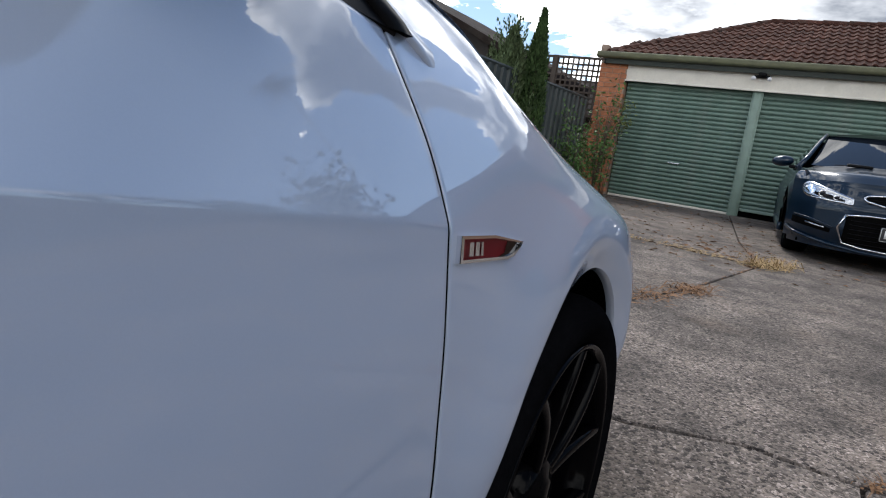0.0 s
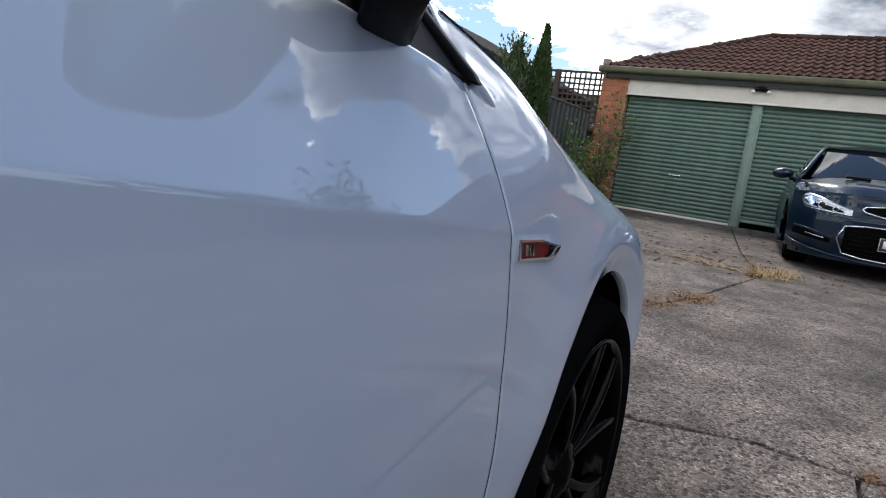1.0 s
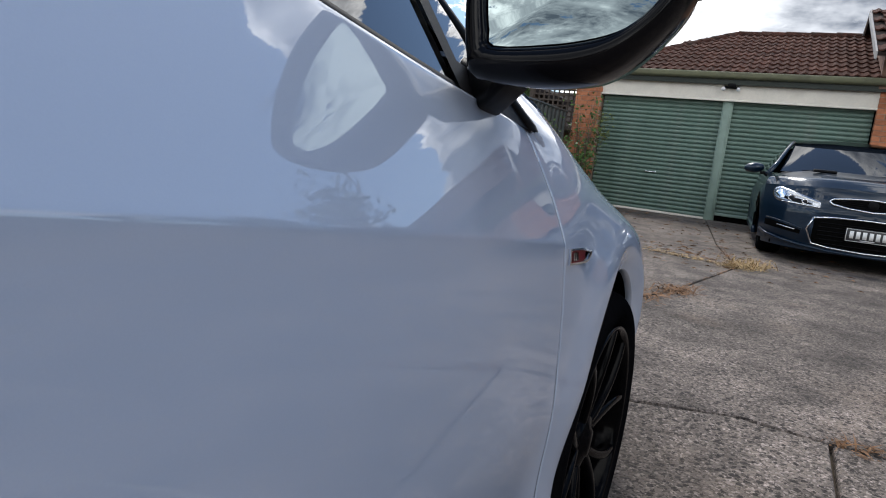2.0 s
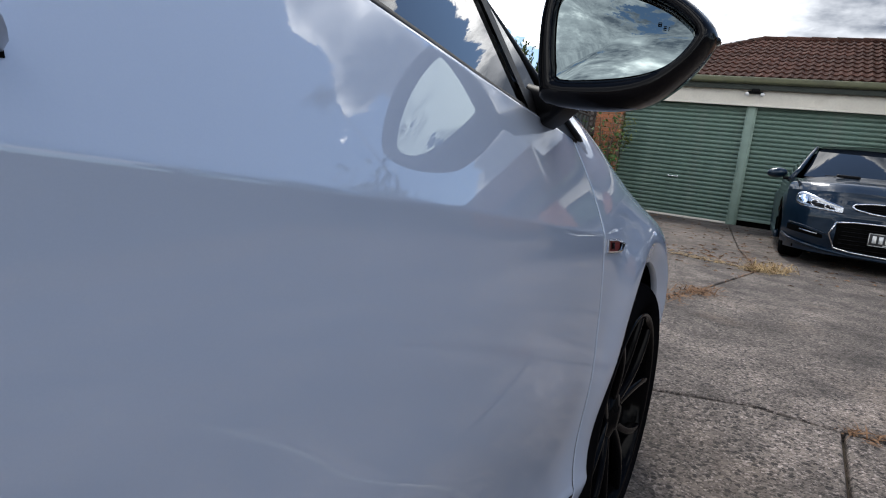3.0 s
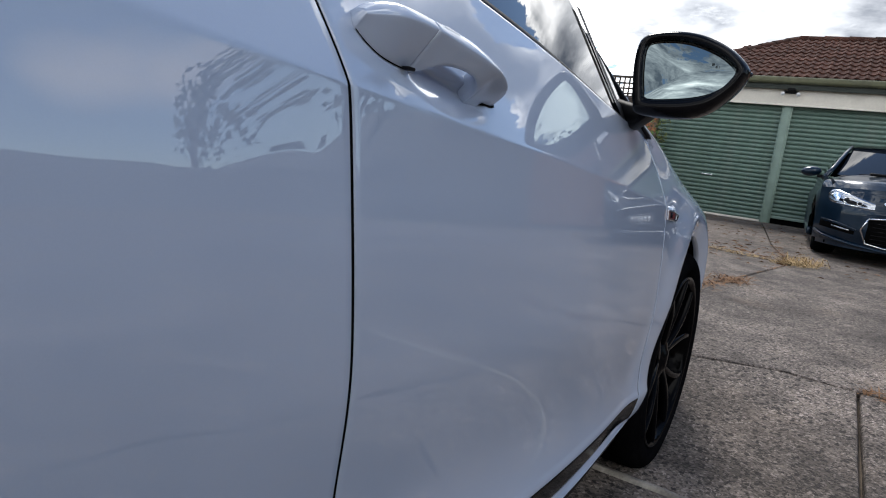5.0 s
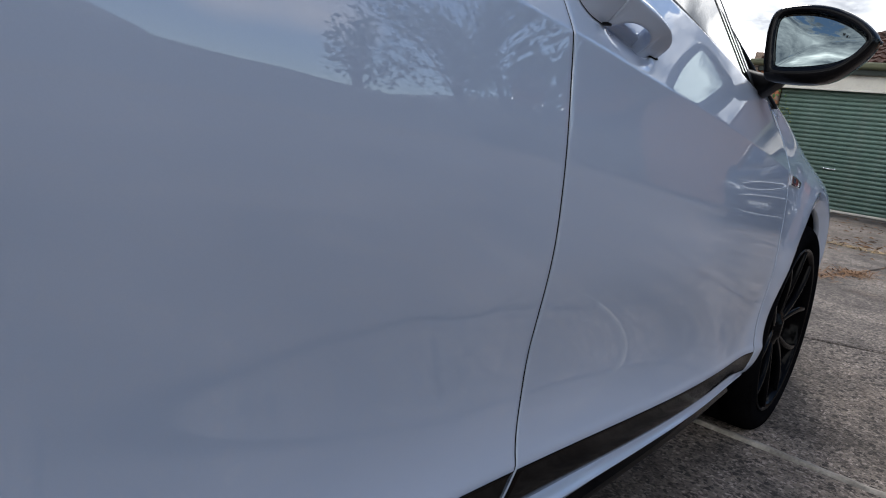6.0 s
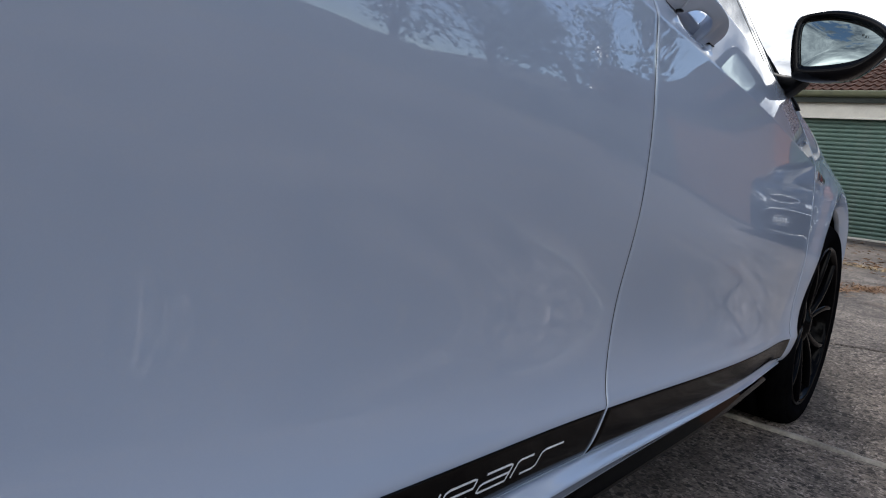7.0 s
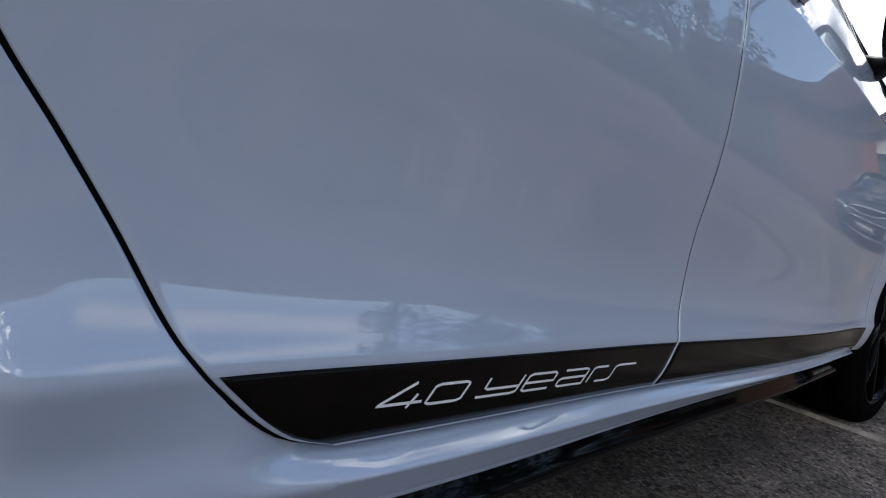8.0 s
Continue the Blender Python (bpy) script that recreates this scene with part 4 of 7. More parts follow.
def door_mirror(car):
    """The right door mirror: a black shell with a silvered glass, on a foot at the window's corner."""
    glass_edge = [(-0.016, 0.9535), (-0.022, 0.966), (-0.0265, 0.985), (-0.0305, 1.012), (-0.031, 1.032), (-0.027, 1.043), (-0.015, 1.0485), (0.012, 1.0505), (0.036, 1.048), (0.058, 1.042), (0.080, 1.033), (0.097, 1.022), (0.1085, 1.010), (0.106, 0.998), (0.095, 0.982), (0.078, 0.970), (0.055, 0.962), (0.025, 0.9565)]
    n = len(glass_edge)
    fx = lambda k: glass_edge[k % n]
    ring = []
    for k in range(n * 3):
        i, f = divmod(k, 3)
        p0, p1, p2, p3 = (Vector(fx(i + d)) for d in (-1, 0, 1, 2))
        u = f / 3
        ring.append(0.5 * ((2 * p1) + (p2 - p0) * u + (2 * p0 - 5 * p1 + 4 * p2 - p3) * u * u + (3 * p1 - p0 - 3 * p2 + p3) * u ** 3))
    c = Vector((0.036, 1.000))
    y_face = lambda x, z=1.0: -0.765 + 0.16 * (x - 0.036) + 0.13 * (z - 1.0)     # turned a little outwards and upwards
    root = new("door_mirror")
    root.parent = car
    bm = bmesh.new()
    rows = []
    # from the glass edge out over the lip, then round the shell forwards
    for k, (grow, dy, shrink) in enumerate(((0.001, 0.006, 1.0), (0.0015, -0.004, 1.0), (0.006, -0.008, 1.0), (0.012, -0.006, 1.0), (0.0165, 0.002, 1.0), (0.019, 0.016, 1.0), (0.019, 0.034, 0.99), (0.018, 0.058, 0.95), (0.014, 0.082, 0.86), (0.006, 0.102, 0.70), (0.0, 0.114, 0.45), (0.0, 0.118, 0.12))):
        row = []
        for p in ring:
            d = p - c
            q = c + (d + d.normalized() * grow) * shrink
            low = 0.013 * smoothstep(0.0, -0.04, q.y - c.y) * min(1, k / 4) * smoothstep(0.12, 0.06, q.x)
            row.append(Vector((q.x, y_face(q.x, q.y) + dy, q.y - low)))
        rows.append(row)
    vr = grid(bm, rows, close=True)
    bm.faces.new(vr[-1])
    part("mirror_shell", bm, SHELL, root, "gloss black mirror housing")
    bm = bmesh.new()
    mid = bm.verts.new((c.x, y_face(c.x, c.y) + 0.0055 - 0.002, c.y))
    rings = []
    for s in (0.33, 0.66, 1.0):
        rings.append([bm.verts.new((c.x + (p.x - c.x) * s * 0.995, y_face(c.x + (p.x - c.x) * s, c.y + (p.y - c.y) * s) + 0.0055 - 0.002 * (1 - s * s), c.y + (p.y - c.y) * s * 0.995)) for p in ring])
    m = len(ring)
    for i in range(m):
        bm.faces.new((mid, rings[0][i], rings[0][(i + 1) % m]))
        for a, b in zip(rings, rings[1:]):
            bm.faces.new((a[i], a[(i + 1) % m], b[(i + 1) % m], b[i]))
    glass_ob = part("mirror_glass", bm, MIRROR, root, "silvered mirror glass")
    # etched warning mark near the outer edge
    bm = bmesh.new()
    for x, z, w, h in ((0.0745, 1.0175, 0.0030, 0.0006), (0.0745, 1.0152, 0.0030, 0.0006), (0.0730, 1.0163, 0.0006, 0.0028), (0.0760, 1.0163, 0.0006, 0.0028), (0.0800, 1.0140, 0.0030, 0.0006), (0.0800, 1.0118, 0.0030, 0.0006), (0.0838, 1.0122, 0.0006, 0.0026)):
        box(bm, x - w / 2, x + w / 2, y_face(x, z) + 0.0020, y_face(x, z) + 0.0030, z - h / 2, z + h / 2)
    part("warning_mark", bm, TRIM_BLACK, glass_ob)
    # foot
    bm = bmesh.new()
    rows = []
    for ctr, hh, dep in (((-0.115, -0.622, 0.940), 0.026, 0.050), ((-0.090, -0.632, 0.934), 0.026, 0.044), ((-0.066, -0.650, 0.930), 0.024, 0.036), ((-0.042, -0.680, 0.935), 0.023, 0.032), ((-0.018, -0.700, 0.948), 0.020, 0.032)):
        ring2 = []
        for k in range(16):
            a = 2 * math.pi * k / 16
            ca, sa = math.cos(a), math.sin(a)
            ca, sa = math.copysign(abs(ca) ** 0.45, ca), math.copysign(abs(sa) ** 0.45, sa)
            ring2.append(Vector((ctr[0] + 0.35 * sa * hh, ctr[1] + ca * dep, ctr[2] + sa * hh)))
        rows.append(ring2)
    vr = grid(bm, rows, close=True)
    bm.faces.new(vr[-1])
    part("mirror_foot", bm, TRIM_BLACK, root, "satin black mirror foot")
    # indicator strip on the outer end
    bm = bmesh.new()
    tube(bm, [(0.118, -0.738, 1.004), (0.126, -0.722, 1.008), (0.124, -0.695, 1.012), (0.105, -0.672, 1.016)], [0.002, 0.004, 0.004, 0.002], 10)
    part("indicator", bm, GLOSS_BLACK, root, "smoked indicator strip")


def window_x(z, y=-1.0):
    b = BELT(y)
    h = z - b
    return PLAN(max(min(y, -0.6), -2.9)) - 0.066 - 0.55 * h


A_PILLAR = curve((0.90, -0.470), (0.95, -0.545), (1.05, -0.690), (1.2, -0.93), (1.36, -1.24))


def greenhouse(car, side):
    # side glass
    def sheet(name, y0, y1, z0, z1, mat, n=24, out=0.0, label=""):
        bm = bmesh.new()
        rows = []
        for i in range(n + 1):
            row = []
            for j in range(n + 1):
                v = j / n
                z = 0.95
                y = -1.0
                for _ in range(5):
                    y = y0(z) * (1 - i / n) + y1(z) * i / n
                    z = z0(y) * (1 - v) + z1(y) * v
                row.append(mirrored((window_x(z, y) + out, y, z), side))
            rows.append(row)
        grid(bm, rows)
        return part(name, bm, mat, car, label)
    top = lambda y: 1.365 - 0.03 * (y + 1.8) ** 2
    div = lambda z: -0.712 - 0.42 * (z - 0.944)
    ap = lambda z: A_PILLAR(z) - 0.02
    belt = lambda y: BELT(y) + 0.005
    sheet("front_door_glass", lambda z: -1.56, lambda z: min(div(z) - 0.012, ap(z) - 0.02), belt, top, GLASS, label="dark tinted side glass")
    sheet("rear_door_glass", lambda z: -2.42, lambda z: -1.64, belt, top, GLASS, label="dark tinted side glass")
    sheet("quarter_glass", lambda z: div(z) + 0.012, lambda z: max(ap(z) - 0.022, div(z) + 0.013), belt, lambda y: min(top(y), 1.12), GLASS)
    sheet("window_pillar", lambda z: -1.64, lambda z: -1.56, lambda y: BELT(y) + 0.004, top, GLOSS_BLACK, out=0.004)
    sheet("window_divider", lambda z: div(z) - 0.014, lambda z: div(z) + 0.014, lambda y: BELT(y) + 0.004, lambda y: 1.10, TRIM_BLACK, out=0.005)
    # surrounds along the belt and up the pillar
    bm = bmesh.new()
    rows = []
    for k in range(81):
        y = -2.45 + (2.45 - 0.50) * k / 80
        z = BELT(y)
        rows.append([mirrored(p, side) for p in ((window_x(z, y) - 0.006, y, z - 0.004), (window_x(z, y) + 0.000, y, z + 0.0005), (window_x(z, y) + 0.001, y, z + 0.004), (window_x(z, y) - 0.003, y, z + 0.010), (window_x(z, y) - 0.010, y, z + 0.011))])
    grid(bm, rows)
    part("belt_moulding", bm, TRIM_BLACK, car, "satin black window moulding")
    bm = bmesh.new()
    rows = []
    for k in range(61):
        z = 0.905 + (1.37 - 0.905) * k / 60
        y = A_PILLAR(z)
        x = window_x(max(z, BELT(-0.6)), -0.6)
        rows.append([mirrored(p, side) for p in ((x - 0.012, y - 0.040, z), (x + 0.004, y - 0.036, z), (x + 0.007, y - 0.020, z), (x + 0.005, y - 0.006, z), (x - 0.012, y + 0.001, z))])
    grid(bm, rows)
    part("window_frame", bm, TRIM_BLACK, car, "satin black window frame")
    # painted pillar between the side glass and the windscreen
    bm = bmesh.new()
    rows = []
    for k in range(61):
        z = 0.885 + (1.40 - 0.885) * k / 60
        y = A_PILLAR(z)
        x = window_x(max(z, 0.90), -0.6)
        w = 0.065 + 0.05 * smoothstep(1.02, 0.89, z)
        rows.append([mirrored(p, side) for p in ((x - 0.014, y - 0.006, z), (x - 0.003, y + 0.000, z), (x - 0.004, y + 0.012, z), (x - 0.018, y + w * 0.55, z), (x - 0.045, y + w, z + 0.004), (x - 0.07, y + w * 1.1, z + 0.004))])
    grid(bm, rows)
    part("windscreen_pillar", bm, PAINT, car)
    # filler plate before the quarter glass
    sheet("window_corner_plate", lambda z: div(z), lambda z: max(ap(z) + 0.006, div(z) + 0.002), lambda y: BELT(y) + 0.002, lambda y: BELT(y) + 0.035, TRIM_BLACK, out=0.004)


def cross_sheet(name, stations, mat, car, label="", n=30):
    """A sheet across the car: stations of (y, half width, z at the edge, crown)."""
    bm = bmesh.new()
    rows = []
    for y, hw, z, crown in stations:
        rows.append([(-HALF + hw * u, y, z + crown * (1 - abs(u) ** 2.4)) for u in (-1 + 2 * k / n for k in range(n + 1))])
    grid(bm, rows)
    return part(name, bm, mat, car, label)


def make_hatchback():
    car = thing("hatchback_car", "glossy white five-door hatchback with black wheels, parked on concrete", "car")
    for side in (1, -1):
        z_door = lambda y: z_bottom(y)
        # doors
        panel("front_door", lambda z: MID_GAP(z) + GAP, lambda z: FRONT_GAP(z) - GAP, z_door, BELT, car, side, 200 if side > 0 else 50, 190 if side > 0 else 60)
        panel("rear_door", lambda z: REAR_GAP(z) + 0.0032, lambda z: MID_GAP(z) - GAP, z_door, BELT, car, side, 150 if side > 0 else 50, 120 if side > 0 else 50)
        make_fender(car, side)
        make_quarter(car, side)
        make_sill(car, side)
        greenhouse(car, side)
        # dark body behind the shut lines
        bm = bmesh.new()
        rows = []
        for i in range(61):
            y = -2.28 + (2.28 - 0.36) * i / 60
            rows.append([mirrored((flank(y, z) - 0.035, y, z), side) for z in (z_bottom(y) - 0.02 + (BELT(y) - z_bottom(y) + 0.02) * k / 24 for k in range(25))])
        grid(bm, rows)
        part("door_jamb", bm, CAVITY, car)
        # nearly flush black strips put the shade of the door gaps into colour
        for gap, half, high in ((FRONT_GAP, GAP + 0.0010, lambda y: 0.885), (MID_GAP, GAP + 0.0004, BELT), (REAR_GAP, 0.0036, BELT)):
            bm = bmesh.new()
            rows = []
            lo = z_bottom(gap(0.34)) + 0.002
            for k in range(91):
                z = lo + (high(gap(0.9)) - lo) * k / 90
                rows.append([mirrored(lift_point(gap(z) + dy, z, -0.0014), side) for dy in (-half, half)])
            grid(bm, rows)
            part("gap_shade_strip", bm, CAVITY, car, "black strip standing in for the shade of the door gap")
        for y in (AXLE_F, AXLE_R):
            wheel_parts(car, y, side)
        bm = bmesh.new()
        rows = []
        for i in range(25):
            y = ARCH_R + (0.84 - ARCH_R) * i / 24
            rows.append([mirrored((flank(y, z), y, z), side) for z in (0.20 + (RIDGE_Z(y) - 0.20) * k / 30 for k in range(31))])
        grid(bm, rows)
        part("bumper_corner", bm, PAINT, car)
    handle(car, HANDLE_Y, handle_z, 1)
    # decal strip along the doors
    d1 = flank_patch("decal_strip", lambda u, v: decal_point(REAR_GAP, 0.0075, MID_GAP, -0.0036, u, v), DECAL, car, label="gloss black strip with silver lettering")
    flank_patch("decal_strip", lambda u, v: decal_point(MID_GAP, 0.0036, FRONT_GAP, -0.0036, u, v), DECAL, car, label="gloss black strip")
    lettering(d1)
    # badge on the fender
    badge(car)
    door_mirror(car)
    # bonnet, windscreen, roof and tail
    ys = [-0.47 + (0.80 + 0.47) * k / 40 for k in range(41)]
    cross_sheet("bonnet", [(y, HALF + RIDGE_X(y) + 0.003, RIDGE_Z(y) + 0.001, 0.055 * smoothstep(0.85, 0.2, y) + 0.02) for y in ys], PAINT, car)
    cross_sheet("windscreen", [(-0.40 - 0.86 * u, HALF - 0.155 - 0.14 * u, 0.955 + 0.43 * u, 0.055) for u in (k / 20 for k in range(21))], GLASS, car, "dark windscreen glass")
    cross_sheet("roof", [(-1.24 - 2.0 * u, HALF - 0.25 - 0.02 * u, 1.385 - 0.05 * (2 * u - 0.7) ** 2, 0.055) for u in (k / 20 for k in range(21))], PAINT, car)
    cross_sheet("tailgate_glass", [(-3.2 - 0.28 * u, HALF - 0.24 + 0.04 * u, 1.36 - 0.36 * u, 0.04) for u in (k / 10 for k in range(11))], GLASS, car)
    cross_sheet("tailgate", [(-3.46 - 0.03 * math.sin(3 * u), HALF - 0.15, 1.02 - 0.78 * u, 0.0) for u in (k / 10 for k in range(11))], PAINT, car)
    cross_sheet("front_bumper", [(0.80 + 0.07 * math.sin(math.pi * u), HALF - 0.36, 0.62 - 0.44 * u, 0.0) for u in (k / 12 for k in range(13))], PAINT, car)
    cross_sheet("underbody", [(0.8 - 4.2 * k / 10, HALF - 0.2, 0.20, 0.0) for k in range(11)], CAVITY, car)
    # cabin seen through the glass
    for y in (-1.45, -2.3):
        for x in (-0.55, -1.24):
            bm = bmesh.new()
            box(bm, x - 0.25, x + 0.25, y - 0.12, y + 0.12, 0.40, 1.08, 0.06)
            seat = part("seat", bm, INTERIOR, car)
            bm = bmesh.new()
            box(bm, x - 0.13, x + 0.13, y - 0.07, y + 0.05, 1.07, 1.28, 0.05)
            part("headrest", bm, INTERIOR, seat)
    bm = bmesh.new()
    box(bm, -1.66, -0.14, -0.95, -0.5, 0.6, 0.96, 0.06)
    part("dashboard", bm, INTERIOR, car)
    bm = bmesh.new()
    box(bm, -1.68, -0.11, -3.1, -0.45, 0.30, 0.40, 0.02)
    part("cabin_floor", bm, INTERIOR, car)
    return car


def decal_point(back, b_off, front, f_off, u, v):
    z, y = 0.36, -1.5
    for _ in range(8):
        y = (back(z) + b_off) * (1 - u) + (front(z) + f_off) * u
        lo, hi = z_bottom(y) + 0.0025, z_decal_top(y)
        z = lo + (hi - lo) * v
    return y, z


def badge(car):
    """A chrome-framed red fender badge with raised bars."""
    P = lambda u, v, o: lift_point(-0.4725 + u * 0.93, 0.7640 + v * 0.80 - 0.062 * u, o)
    outer = [(0.0, 0.0), (0.078, 0.0), (0.156, -0.0075), (0.150, -0.0125), (0.128, -0.0235), (0.110, -0.0265), (0.0, -0.0265)]
    inner = [(0.0035, -0.003), (0.078, -0.003), (0.144, -0.0085), (0.142, -0.0105), (0.122, -0.0205), (0.108, -0.0230), (0.0035, -0.0230)]
    bm = bmesh.new()
    o0 = [bm.verts.new(P(u, v, 0.0)) for u, v in outer]
    o1 = [bm.verts.new(P(u, v, 0.0045)) for u, v in outer]
    i1 = [bm.verts.new(P(u, v, 0.0050)) for u, v in inner]
    i0 = [bm.verts.new(P(u, v, 0.0022)) for u, v in inner]
    n = len(outer)
    for k in range(n):
        j = (k + 1) % n
        for a, b in ((o0, o1), (o1, i1), (i1, i0)):
            bm.faces.new((a[k], a[j], b[j], b[k]))
    b = part("fender_badge", bm, SILVER, car, "chrome-framed red fender badge", smooth=False)
    bm = bmesh.new()
    bm.faces.new([bm.verts.new(P(u, v, 0.0026)) for u, v in inner])
    part("badge_field", bm, RED, b, "dark red enamel field", smooth=False)
    # raised chrome bars, and the black tail of the badge
    for u0, u1, v0, v1 in ((0.013, 0.0215, -0.0195, -0.0060), (0.0255, 0.0340, -0.0195, -0.0060), (0.0380, 0.0430, -0.0195, -0.0060)):
        bm = bmesh.new()
        vs = box(bm, 0, 1, 0, 1, 0, 1)
        for v in vs:
            v.co = P(u0 + (u1 - u0) * v.co.y, v0 + (v1 - v0) * v.co.z, 0.0026 + 0.0034 * v.co.x)
        part("badge_bar", bm, SILVER, b, "raised chrome bar", smooth=False)
    bm = bmesh.new()
    bm.faces.new([bm.verts.new(P(u, v, 0.0032)) for u, v in ((0.112, -0.0065), (0.144, -0.0085), (0.142, -0.0105), (0.122, -0.0205), (0.108, -0.0230), (0.086, -0.0230), (0.104, -0.0190))])
    part("badge_tail", bm, GLOSS_BLACK, b, smooth=False)

# ---------------------------------------------------------------- dark blue sedan
# Local axes: origin on the ground under the middle of the nose, +y towards the tail.
SEDAN_W = 0.93


def nose_y(x, z):
    """Depth of the sedan's face at (x, z)."""
    a = abs(x) / SEDAN_W
    wrap = 0.06 * a ** 2 + 0.46 * a ** 5
    rake = 0.10 * smoothstep(0.50, 0.86, z) ** 1.5 + 0.05 * smoothstep(0.38, 0.18, z)
    return wrap + rake + 0.02 * math.sin(max(z - 0.2, 0) * 6) * (1 - a)


def face_patch(name, x0, x1, lo, hi, mat, car, out=0.004, n=24, m=6, both=False, label="", depth=0.03):
    """A plate on the sedan's face between two height lines, with a turned-in rim."""
    made = []
    for s in ((1, -1) if both else (1,)):
        bm = bmesh.new()
        rows = []
        for i in range(n + 1):
            x = x0 + (x1 - x0) * i / n
            rows.append([(s * x, nose_y(x, lo(x) + (hi(x) - lo(x)) * k / m) - out, lo(x) + (hi(x) - lo(x)) * k / m) for k in range(m + 1)])
        vr = grid(bm, rows)
        for line in (vr[0], vr[-1], [r[0] for r in vr], [r[-1] for r in vr]):
            low = [bm.verts.new(v.co + Vector((0, depth, 0))) for v in line]
            for a, b, c, d in zip(line, line[1:], low[1:], low):
                bm.faces.new((a, b, c, d))
        made.append(part(name, bm, mat, car, label))
    return made


def face_line(name, pts, r, mat, car, out=0.006, both=False, label=""):
    for s in ((1, -1) if both else (1,)):
        bm = bmesh.new()
        tube(bm, [(s * x, nose_y(x, z) - out, z) for x, z in pts], r, 8)
        part(name, bm, mat, car, label)


HOOD = curve((0.0, 0.80), (0.10, 0.86), (0.30, 0.905), (0.8, 0.965), (1.25, 1.00))
WAIST = curve((0.1, 0.70), (0.5, 0.76), (1.2, 0.87), (2.5, 0.93), (4.0, 0.98), (4.95, 0.98))
SIDE = curve((0.25, 0.80), (0.55, 0.90), (0.95, 0.925), (2.0, 0.93), (3.6, 0.93), (4.4, 0.90), (4.9, 0.74))


def sedan_wheel(car, x, y):
    s = -1 if x < 0 else 1
    hub = new("wheel")
    hub.parent = car
    hub.matrix_basis = pose(x, y, 0.335, 20, 0, 0)
    t = bmesh.new()
    lathe(t, [(r, q * s) for r, q in ((0.235, -0.22), (0.30, -0.235), (0.328, -0.22), (0.335, -0.19), (0.335, -0.045), (0.328, -0.012), (0.30, 0.002), (0.245, -0.004), (0.235, -0.02))], 64)
    part("tyre", t, RUBBER, hub)
    r = bmesh.new()
    lathe(r, [(q, x_ * s) for q, x_ in ((0.243, -0.010), (0.236, -0.006), (0.226, -0.02), (0.215, -0.10), (0.22, -0.20))], 64)
    rim = part("rim", r, RIM, hub)
    sp = bmesh.new()
    for k in range(10):
        box(sp, -0.05 * 1, -0.012, -0.014, 0.014, 0.03, 0.228, 0.004, Matrix.Scale(s, 4, (1, 0, 0)) @ Matrix.Rotation(2 * math.pi * k / 10, 4, "X"))
    lathe(sp, [(q, x_ * s) for q, x_ in ((0.001, -0.010), (0.05, -0.014), (0.06, -0.04))], 24)
    part("spokes", sp, RIM, rim)
    d = bmesh.new()
    lathe(d, [(q, x_ * s) for q, x_ in ((0.06, -0.09), (0.17, -0.09), (0.17, -0.11), (0.06, -0.11))], 40)
    part("brake_disc", d, DISC, hub)


